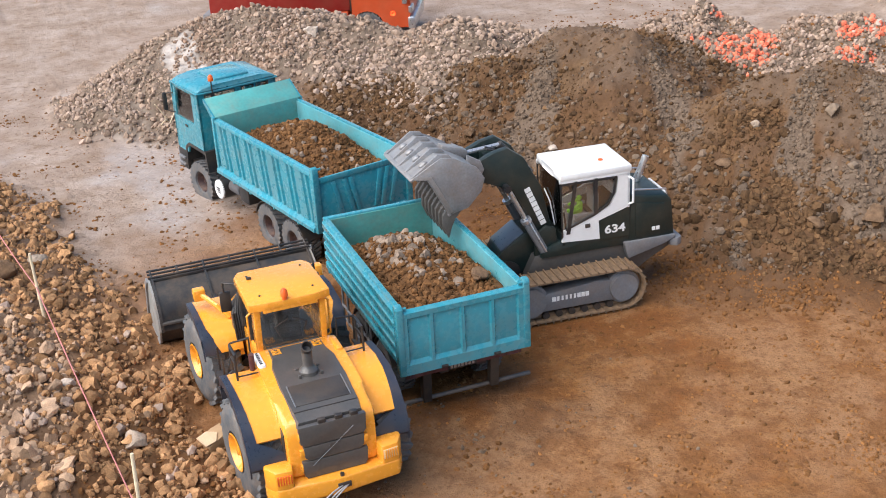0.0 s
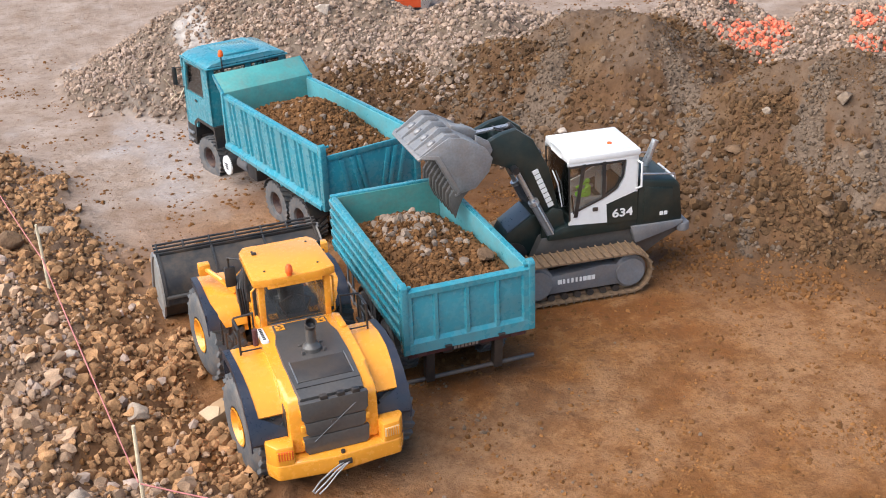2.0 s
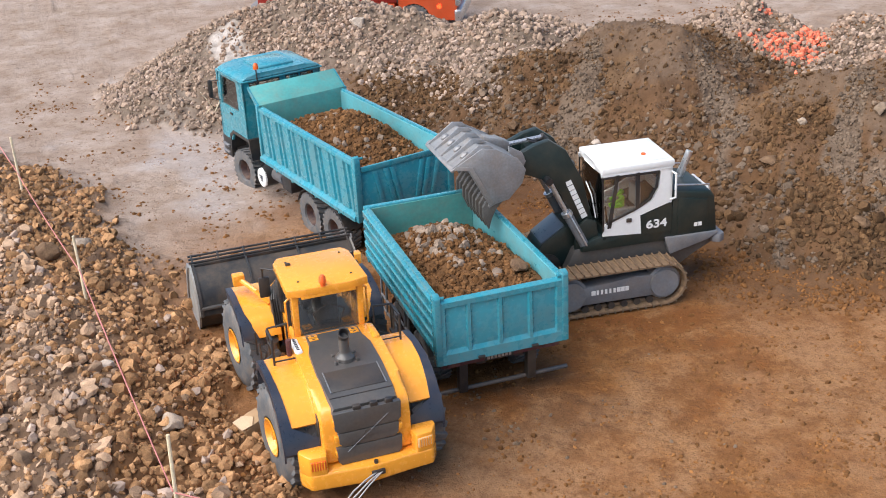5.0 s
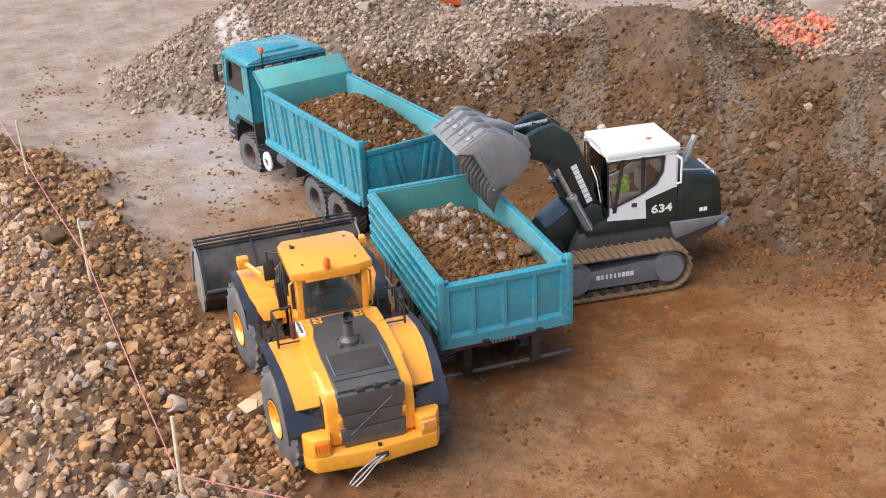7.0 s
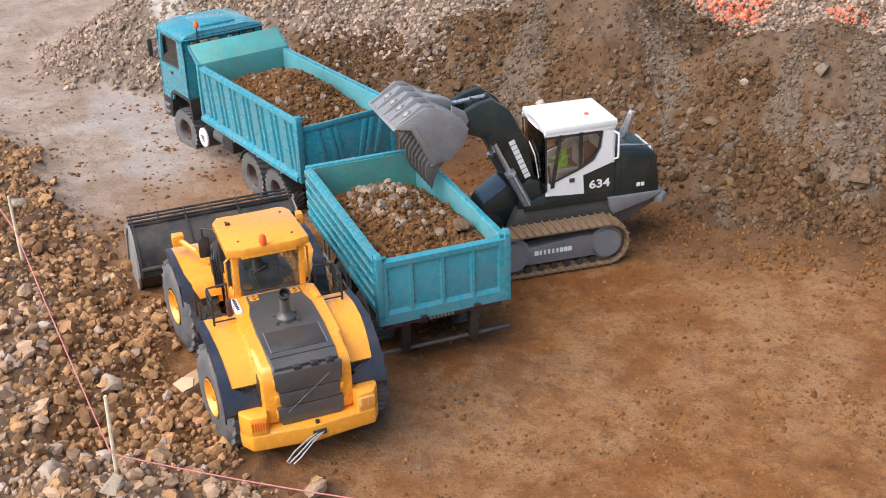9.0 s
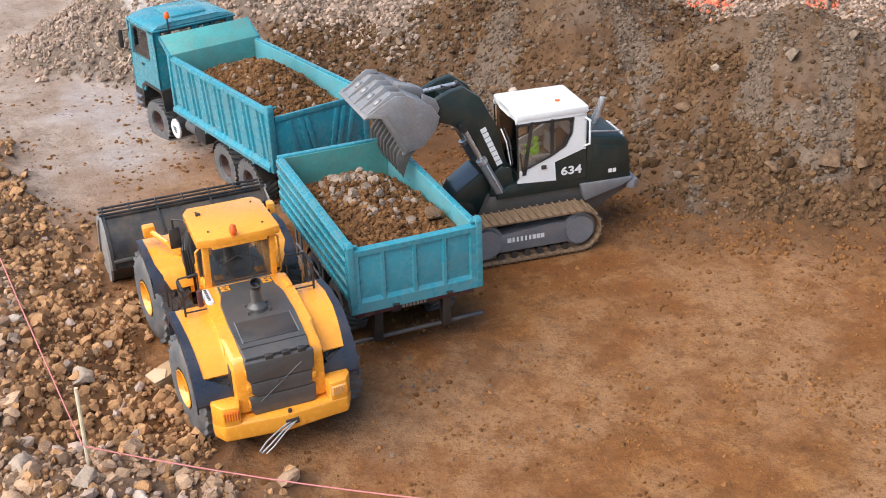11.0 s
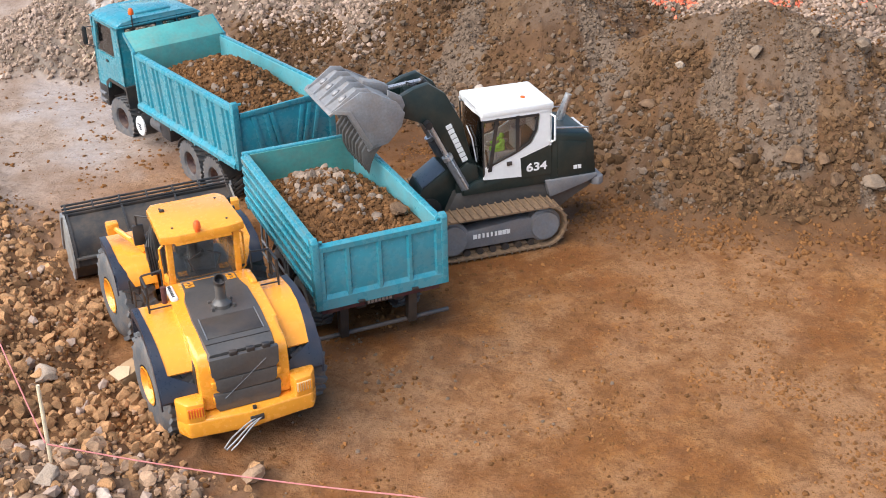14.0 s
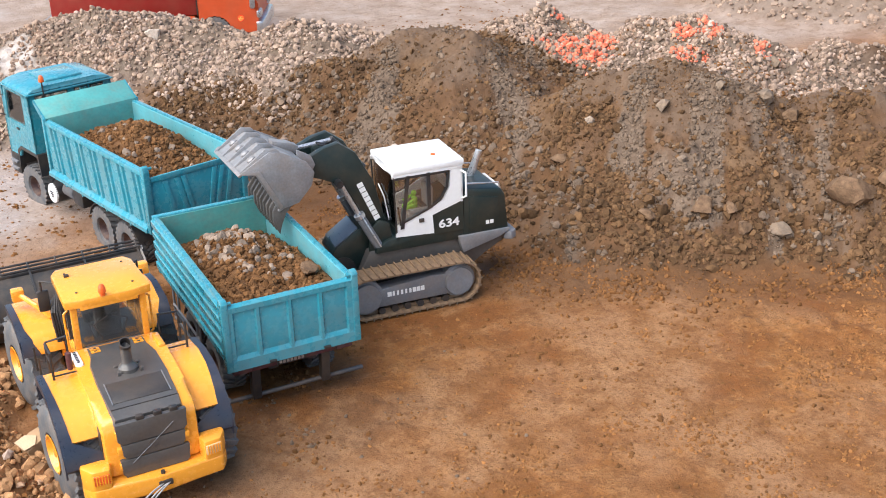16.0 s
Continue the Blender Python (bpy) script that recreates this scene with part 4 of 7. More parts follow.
def truck_cab(t):
    x0, x1, ya, yb, zb, zt = 0.004, 0.168, 0.447, 0.572, 0.083, 0.2245
    shell = bmesh.new()
    # side walls as frames round the door window
    for x, s in ((x0, 1), (x1, -1)):
        a, z = sorted((x, x + s * 0.004))
        prism(shell, [(ya, zb + 0.012), (ya + 0.07, zb + 0.012), (ya + 0.078, 0.078), (yb - 0.004, 0.078), (yb, 0.1), (yb, 0.146), (ya, 0.146)], a, z, "x")
        prism(shell, [(ya, 0.146), (ya + 0.03, 0.146), (ya + 0.03, 0.208), (ya, 0.21)], a, z, "x")
        prism(shell, [(yb - 0.012, 0.146), (yb, 0.146), (yb - 0.014, 0.21), (yb - 0.022, 0.21)], a, z, "x")
        prism(shell, [(ya, 0.205), (yb - 0.014, 0.205), (yb - 0.018, 0.2125), (ya, 0.2125)], a, z, "x")
    # rear wall with three windows, front with one
    for xa, xb, za, zz in ((x0, x1, zb + 0.012, 0.178), (x0, x0 + 0.014, 0.178, 0.209), (0.081, 0.094, 0.178, 0.209), (0.121, 0.125, 0.178, 0.209), (x1 - 0.016, x1, 0.178, 0.209), (x0, x1, 0.208, 0.2125)):
        box(shell, xa, ya, za, xb, ya + 0.004, zz)
    for xa, xb, za, zz in ((x0, x1, 0.08, 0.148), (x0, x0 + 0.01, 0.148, 0.21), (x1 - 0.01, x1, 0.148, 0.21)):
        box(shell, xa, yb - 0.006, za, xb, yb, zz)
    box(shell, x0 + 0.002, ya + 0.002, 0.095, x1 - 0.002, yb - 0.003, 0.1)
    cab = part("cab", shell, TEAL, t, "turquoise day cab with a flat roof")
    roof = bmesh.new()
    prism(roof, [(x0 - 0.001, 0.2125), (x0 + 0.002, 0.217), (x0 + 0.012, 0.2215), (x0 + 0.035, zt), (x1 - 0.035, zt), (x1 - 0.012, 0.2215), (x1 - 0.002, 0.217), (x1 + 0.001, 0.2125)], ya - 0.003, yb - 0.008, "y", 0.003)
    part("roof", roof, TEAL, cab)
    hatch = boxed(0.05, ya + 0.018, zt - 0.001, 0.122, ya + 0.092, zt + 0.004, 0.002)
    part("roof_hatch", hatch, TEAL, cab)
    part("roof_rim", boxed(x0 - 0.003, ya - 0.005, 0.2105, x1 + 0.003, yb - 0.004, 0.2135, 0.0012), TEAL, cab)
    for x in (x0 + 0.0012, x1 - 0.0022):
        part("side_window", boxed(x, ya + 0.029, 0.145, x + 0.001, yb - 0.01, 0.206), GLASS, cab).visible_shadow = False
    for xa, xb in ((x0 + 0.013, 0.082), (0.093, 0.122), (0.124, x1 - 0.015)):
        part("rear_window", boxed(xa, ya + 0.0015, 0.177, xb, ya + 0.0025, 0.2085), GLASS, cab).visible_shadow = False
    part("windscreen", boxed(x0 + 0.009, yb - 0.004, 0.147, x1 - 0.009, yb - 0.003, 0.21), GLASS, cab).visible_shadow = False
    for xa, xb in ((x0 + 0.014, 0.081), (0.094, 0.121), (0.125, x1 - 0.016)):
        seal = bmesh.new()
        for p, q in (((xa, 0.178), (xb, 0.1795)), ((xa, 0.2065), (xb, 0.208)), ((xa, 0.178), (xa + 0.0015, 0.208)), ((xb - 0.0015, 0.178), (xb, 0.208))):
            box(seal, p[0], ya - 0.0008, p[1], q[0], ya + 0.001, q[1])
        part("window_seal", seal, BLACK, cab)
    for s, x in ((-1, x0), (1, x1)):
        part("door_handle", boxed(*sorted((x, x + s * 0.002))[:1], ya + 0.062, 0.133, sorted((x, x + s * 0.002))[1], ya + 0.072, 0.137, 0.0006), BLACK, cab)
        part("wheel_arch", prism(bmesh.new(), [(ya - 0.006, 0.1), (ya + 0.07, 0.1), (ya + 0.088, 0.088), (ya + 0.09, 0.058), (ya + 0.086, 0.058), (ya + 0.082, 0.084), (ya + 0.068, 0.094), (ya - 0.001, 0.094), (ya - 0.008, 0.06), (ya - 0.012, 0.06)], *sorted((x - s * 0.03, x + s * 0.001)), "x"), BLACK, cab)
        step = bmesh.new()
        prism(step, [(ya + 0.09, 0.038), (yb - 0.004, 0.038), (yb + 0.002, 0.078), (ya + 0.09, 0.078)], *sorted((x - s * 0.012, x + s * 0.0005)), "x", 0.001)
        sp = part("step_box", step, BLACK, cab)
        for z in (0.046, 0.06):
            part("tread", boxed(*sorted((x, x + s * 0.005))[:1], ya + 0.094, z, sorted((x, x + s * 0.005))[1], yb - 0.004, z + 0.004, 0.0008), GREYMETAL, sp)
        mir = bmesh.new()
        rod(mir, (x, yb - 0.008, 0.19), (x + s * 0.013, yb + 0.004, 0.188), 0.0012, 6)
        rod(mir, (x, yb - 0.008, 0.15), (x + s * 0.013, yb + 0.004, 0.155), 0.0012, 6)
        box(mir, *sorted((x + s * 0.009, x + s * 0.018))[:1], yb + 0.001, 0.154, sorted((x + s * 0.009, x + s * 0.018))[1], yb + 0.007, 0.19, 0.0035)
        part("mirror", mir, BLACK, cab, "black wing mirror")
    part("bumper", boxed(x0, yb - 0.008, 0.036, x1, yb + 0.008, 0.075, 0.003), GREYMETAL, cab)
    for x in (0.045, 0.127):
        seat = boxed(x - 0.018, ya + 0.03, 0.1, x + 0.018, ya + 0.072, 0.128, 0.004)
        box(seat, x - 0.017, ya + 0.022, 0.125, x + 0.017, ya + 0.036, 0.172, 0.004)
        part("seat", seat, SEATGREY, cab)
    part("dashboard", boxed(x0 + 0.005, yb - 0.04, 0.1, x1 - 0.005, yb - 0.007, 0.144, 0.004), SEATGREY, cab)
    part("rear_bunk", boxed(x0 + 0.006, ya + 0.005, 0.1, x1 - 0.006, ya + 0.021, 0.15, 0.003), SEATGREY, cab)
    stay = rod(bmesh.new(), (0.034, ya - 0.004, 0.17), (0.034, ya - 0.004, 0.233), 0.0014, 8)
    box(stay, 0.031, ya - 0.0055, 0.203, 0.037, ya - 0.0005, 0.208)
    mast = part("beacon_stay", stay, BLACK, cab)
    bea = bmesh.new()
    lathe(bea, [(0.0, 0.0), (0.0, 0.0048), (0.003, 0.0052), (0.0085, 0.0045), (0.0115, 0.0025), (0.012, 0.0)], (0.034, ya - 0.004, 0.233), "z", 16)
    part("beacon", bea, ORANGE, mast, "orange flashing beacon")


TRUCK = pose(0.03, 0.478, 0, 0, 0, 13.5)
dump_truck(TRUCK)
load("soil_load", TRUCK, 0.0085, 0.1635, 0.009, 0.36, 0.0935,
     lambda x, y: 0.138 + 0.058 * np.exp(-(((x - 0.085) / 0.085) ** 2 + ((y - 0.19) / 0.13) ** 2)) - 0.004 * (np.abs(x - 0.086) / 0.08) ** 2,
     23, "brown soil and stones heaped in the truck body", lambda x, y: 0.1 + 0 * x)


# ---- wheel loader: x to its right, y forward, its rear axle near the origin ----
def sheet(line, xa, xb, thick, bm=None):
    """A bent plate along a line of (y, z), reaching from xa to xb at each of its points, thick downwards."""
    bm = bm or bmesh.new()
    rows = []
    for (y, z), a, b in zip(line, xa, xb):
        rows.append([bm.verts.new(p) for p in ((a, y, z), (b, y, z), (b, y * 0.97, z - thick), (a, y * 0.97, z - thick))])
    for p, q in zip(rows, rows[1:]):
        for i in range(4):
            bm.faces.new((p[i], p[(i + 1) % 4], q[(i + 1) % 4], q[i]))
    bm.faces.new(rows[0])
    bm.faces.new(rows[-1][::-1])
    return bm


def wheel_loader(m):
    t = thing("wheel_loader", m, "yellow articulated wheel loader with a dark engine hood and wide bucket", "wheel loader")
    ry, fy, wr = -0.012, 0.228, 0.0645
    # rear frame and engine hood
    part("rear_frame", boxed(-0.034, -0.085, 0.04, 0.034, 0.12, 0.1, 0.003), BLACK, t)
    hood_side = bmesh.new()
    prism(hood_side, [(-0.096, 0.062), (-0.094, 0.118), (-0.088, 0.131), (-0.05, 0.14), (0.02, 0.149), (0.06, 0.152), (0.06, 0.075), (0.0, 0.066)], -0.0535, 0.0535, "x", 0.006)
    hood = part("engine_hood", hood_side, YELLOW, t, "yellow engine hood with a charcoal top")
    top = bmesh.new()
    rows = [(0.062, 0.151, 0.036), (0.03, 0.1525, 0.036), (0.012, 0.1505, 0.041), (-0.03, 0.145, 0.0425), (-0.078, 0.1375, 0.041), (-0.092, 0.132, 0.0395)]
    sect = []
    for y, z, w in rows:
        sect.append([top.verts.new(p) for p in ((-w, y, z - 0.007), (-w + 0.003, y, z), (w - 0.003, y, z), (w, y, z - 0.007))])
    for p, q in zip(sect, sect[1:]):
        for i in range(3):
            top.faces.new((p[i], q[i], q[i + 1], p[i + 1]))
    top.faces.new(sect[0][::-1])
    top.faces.new(sect[-1])
    part("hood_cover", top, CHARCOAL, hood, "matt charcoal hood cover")
    part("intake_screen", box(bmesh.new(), -0.032, -0.019, -0.002, 0.032, 0.019, 0.0009, 0.0008, m=pose(0, -0.05, 0.1418, 8.5)), PANEL, hood, "glossy dark cover panel")
    for x in (-0.033, 0.033):
        part("panel_seam", box(bmesh.new(), -0.0005, -0.02, -0.001, 0.0005, 0.02, 0.0014, m=pose(x, -0.05, 0.1418, 8.5)), GREYMETAL, hood)
    part("seam", boxed(-0.0375, -0.0785, 0.136, 0.0375, -0.0775, 0.138), BLACK, hood)
    # grille: two dark panels with steps at the sides
    for za, zb, w in ((0.104, 0.13, 0.04), (0.085, 0.103, 0.036), (0.0615, 0.084, 0.039)):
        g = bmesh.new()
        prism(g, [(-w, zb), (w, zb), (w - 0.001, za + 0.004), (w - 0.004, za + 0.003), (w - 0.004, za), (-w + 0.004, za), (-w + 0.004, za + 0.003), (-w + 0.001, za + 0.004)], -0.1005, -0.094, "y", 0.0008)
        part("grille_panel", g, CHARCOAL, hood)
    for x in (-0.016, 0.004, 0.022):
        c = boxed(x, -0.1, 0.1285, x + 0.009, -0.094, 0.135, 0.001)
        part("hood_catch", c, BLACK, hood)
    bar = bmesh.new()
    rod(bar, (-0.027, -0.1012, 0.078), (0.024, -0.1012, 0.118), 0.00045, 6)
    part("trim_bar", bar, GREYMETAL, hood, "thin diagonal steel bar across the grille")
    disc = bmesh.new()
    lathe(disc, [(-0.1014, 0.0), (-0.1014, 0.0052), (-0.1, 0.0052)], (-0.001, 0, 0.098), "y", 18)
    part("emblem", disc, CHARCOAL, hood)
    for x in (-0.0405, 0.0345):
        for z in (0.113, 0.092, 0.072):
            part("hinge_block", boxed(x, -0.1, z, x + 0.006, -0.0945, z + 0.008, 0.0008), YELLOW, hood)
    for s in (-1, 1):
        v = bmesh.new()
        prism(v, [(-0.085, 0.075), (-0.085, 0.116), (-0.073, 0.12), (-0.068, 0.08)], *sorted((s * 0.053, s * 0.0545)), "x")
        part("side_vent", v, BLACK, hood)
        name_strip = boxed(*sorted((s * 0.0435, s * 0.053))[:1], 0.018, 0.1405, sorted((s * 0.0435, s * 0.053))[1], 0.054, 0.1525, 0.003)
        part("hood_cheek", name_strip, WHITE if s < 0 else YELLOW, hood, "pale maker's strip with dark marks" if s < 0 else "")
    for k in range(7):
        part("strip_mark", boxed(-0.0505, 0.0215 + k * 0.0043, 0.1518, -0.0472, 0.0241 + k * 0.0043, 0.153), BLUEGREY, hood)
    for x in (-0.031, 0.02):
        for y in (0.043, 0.036):
            part("warning_sticker", boxed(x, y, 0.1523, x + 0.011, y + 0.005, 0.1532), YELLOW, hood, "small yellow sticker with dark marks")
            part("sticker_mark", boxed(x + 0.0035, y + 0.0015, 0.1531, x + 0.0075, y + 0.0035, 0.1535), BLACK, hood)
    # exhaust on a bolted foot
    ex = bmesh.new()
    lathe(ex, [(0.142, 0.0), (0.142, 0.0125), (0.1505, 0.0115), (0.153, 0.009), (0.1555, 0.0068), (0.1575, 0.0064), (0.178, 0.0064)], (0.0, -0.011, 0), "z", 20)
    exhaust = part("exhaust", ex, CHARCOAL, t, "dark exhaust stack with a bent mouth")
    mouth = bmesh.new()
    turn = Matrix.Translation((0, -0.011, 0.1765)) @ Matrix.Rotation(radians(36), 4, "X")
    lathe(mouth, [(-0.003, 0.0064), (0.009, 0.0072), (0.009, 0.006), (0.0, 0.005), (-0.003, 0.0)], (0, 0, 0), "z", 20)
    bmesh.ops.transform(mouth, matrix=turn, verts=mouth.verts)
    part("mouth", mouth, BLACK, exhaust)
    for x in (-0.013, 0.013):
        for y in (-0.02, -0.003):
            part("bolt_tab", boxed(x - 0.0018, y - 0.002, 0.145, x + 0.0018, y + 0.002, 0.1505, 0.0006), CHARCOAL, exhaust)
    # counterweight
    cw = bmesh.new()
    outline = [(-0.082, -0.082), (-0.082, -0.092), (-0.073, -0.108), (0.0, -0.114), (0.073, -0.108), (0.082, -0.092), (0.082, -0.082), (0.052, -0.08), (0.046, -0.09), (-0.046, -0.09), (-0.052, -0.08)]
    prism(cw, outline, 0.0395, 0.061, "z", 0.003)
    c = part("counterweight", cw, YELLOW, t)
    for s in (-1, 1):
        horn = bmesh.new()
        prism(horn, [(s * 0.082, -0.083), (s * 0.082, -0.092), (s * 0.073, -0.107), (s * 0.053, -0.109), (s * 0.05, -0.094), (s * 0.054, -0.083)], 0.056, 0.084, "z", 0.003)
        part("lamp_housing", horn, YELLOW, c)
        lamp = bmesh.new()
        box(lamp, -0.009, -0.001, -0.006, 0.009, 0.001, 0.006, 0.0006, m=pose(s * 0.0635, -0.1082, 0.073, 0, 0, s * 6))
        part("lamp_grille", lamp, ORANGE if s < 0 else LAMPPALE, c)
        for k in range(6):
            sl = box(bmesh.new(), -0.0006, -0.0012, -0.0055, 0.0006, 0.0012, 0.0055, m=pose(s * 0.0645 + (k - 2.5) * 0.003, -0.109 + (k - 2.5) * 0.0003 * s, 0.073, 0, 0, s * 9))
            part("guard_bar", sl, YELLOW, c)
    part("tow_hitch", boxed(-0.004, -0.1155, 0.047, 0.012, -0.111, 0.054, 0.001), BLACK, c)
    part("pin", rod(bmesh.new(), (0.003, -0.11, 0.059), (0.003, -0.11, 0.0645), 0.0025, 8), BLACK, c)
    tow = bmesh.new()
    pipe(tow, [(0.006, -0.1145, 0.05), (-0.008, -0.1185, 0.045), (-0.026, -0.126, 0.036), (-0.038, -0.129, 0.029), (-0.04, -0.1275, 0.031), (-0.03, -0.1235, 0.039), (-0.012, -0.118, 0.047), (0.001, -0.1145, 0.051)], 0.0011)
    pipe(tow, [(0.009, -0.1145, 0.051), (-0.008, -0.1215, 0.043), (-0.024, -0.1295, 0.034), (-0.034, -0.1315, 0.028)], 0.0009)
    part("tow_strap", tow, STEEL, t, "pale silver wire bundle sticking out behind")
    # wheels
    for y in (ry, fy):
        part("axle", boxed(-0.07, y - 0.016, 0.045, 0.07, y + 0.016, 0.08, 0.004), BLACK, t)
        for x, s in ((-0.0745, -1), (0.0745, 1)):
            put_wheel(t, "loader", x, y, wr, s, wr, 0.044, 0.0235, 22, 0.004, YELLOW, 1.05, True, label="yellow rim with a dusty deep-lugged tyre", steer=7)
    # rear fenders: a yellow plate that bends down behind, with a blue-grey rubber skirt outside
    prof = [(0.054, 0.1), (0.055, 0.124), (0.046, 0.135), (0.008, 0.1395), (-0.0245, 0.1375), (-0.043, 0.131), (-0.059, 0.121), (-0.072, 0.1065), (-0.08, 0.09), (-0.083, 0.078)]
    inner = [(y + (0.004 if k == 0 else 0), z - 0.005) for k, (y, z) in enumerate(prof)]
    for s in (-1, 1):
        n = len(prof)
        edge = [0.089 if i < 4 else 0.089 - 0.0013 * (i - 3) for i in range(n)]
        fen = part("rear_fender", sheet(prof[:8], [s * 0.05] * 8, [s * e for e in edge[:8]], 0.003), YELLOW, t)
        k = sheet([(y * 1.012, z + 0.0008) for y, z in prof], [s * (e - 0.0006 if i < 8 else 0.052) for i, e in enumerate(edge)], [s * 0.0945] * n, 0.004)
        sheet([(y * 1.01, z + 0.0006) for y, z in prof], [s * 0.0945] * n, [s * 0.0965] * n, 0.011, k)
        part("skirt", k, BLUEGREY, fen, "blue-grey rubber fender skirt")
        part("inner_plate", boxed(*sorted((s * 0.05, s * 0.054))[:1], -0.06, 0.07, sorted((s * 0.05, s * 0.054))[1], 0.05, 0.134), YELLOW, fen)
        # hand rails on the deck
        x = s * 0.079
        part("hand_rail", pipe(bmesh.new(), [(x, 0.05, 0.138), (x, 0.05, 0.172), (x, 0.022, 0.172), (x, 0.022, 0.138)], 0.0013), BLACK, fen, "thin black hand rail")
        part("cross_rail", pipe(bmesh.new(), [(x, 0.022, 0.157), (x, 0.05, 0.157)], 0.0011), BLACK, fen)
        part("front_rail", pipe(bmesh.new(), [(s * 0.055, 0.052, 0.138), (s * 0.055, 0.052, 0.175), (x, 0.052, 0.173)], 0.0012), BLACK, fen)
        part("foot_rail", pipe(bmesh.new(), [(x, 0.022, 0.1425), (s * 0.052, 0.022, 0.1425)], 0.001), BLACK, fen)
        lad = bmesh.new()
        for y in (0.062, 0.092):
            rod(lad, (s * 0.088, y, 0.15), (s * 0.088, y, 0.045), 0.0014, 6)
        for z in (0.05, 0.072, 0.094, 0.116):
            box(lad, *sorted((s * 0.084, s * 0.094))[:1], 0.062, z, sorted((s * 0.084, s * 0.094))[1], 0.092, z + 0.002)
        part("ladder", lad, BLACK, t)
    part("extinguisher", rod(bmesh.new(), (-0.058, 0.032, 0.142), (-0.058, 0.032, 0.163), 0.0035, 12), DARKRED, t, "small dark red fire extinguisher")
    # front frame and fenders
    part("joint", rod(bmesh.new(), (0, 0.125, 0.045), (0, 0.125, 0.1), 0.016, 16), BLACK, t)
    ff = bmesh.new()
    prism(ff, [(0.14, 0.05), (0.14, 0.1), (0.19, 0.125), (0.23, 0.13), (0.3, 0.1), (0.3, 0.045)], -0.036, 0.036, "x", 0.003)
    part("front_frame", ff, YELLOW, t)
    fprof = [(0.162, 0.108), (0.166, 0.123), (0.178, 0.133), (0.225, 0.139), (0.262, 0.134)]
    for s in (-1, 1):
        n = len(fprof)
        edge = [0.074, 0.081, 0.087, 0.089, 0.089]
        fen = part("front_fender", sheet(fprof, [s * 0.044] * n, [s * e for e in edge], 0.003), YELLOW, t)
        k = sheet([(y - 0.001, z + 0.0008) for y, z in fprof], [s * (e - 0.0006) for e in edge], [s * 0.0945] * n, 0.004)
        sheet([(y - 0.0008, z + 0.0006) for y, z in fprof], [s * 0.0945] * n, [s * 0.0965] * n, 0.011, k)
        part("skirt", k, BLUEGREY, fen)
        part("inner_plate", boxed(*sorted((s * 0.042, s * 0.047))[:1], 0.168, 0.09, sorted((s * 0.042, s * 0.047))[1], 0.25, 0.135), YELLOW, fen)
        lampbar = bmesh.new()
        pipe(lampbar, [(s * 0.05, 0.19, 0.137), (s * 0.064, 0.2, 0.152), (s * 0.078, 0.228, 0.158)], 0.0035)
        lb = part("lamp_bracket", lampbar, YELLOW, t)
        part("work_lamp", boxed(*sorted((s * 0.073, s * 0.089))[:1], 0.226, 0.15, sorted((s * 0.073, s * 0.089))[1], 0.24, 0.166, 0.002), YELLOW, lb, "yellow work lamp housing")
    loader_cab(t)
    loader_arms(t)
    return t


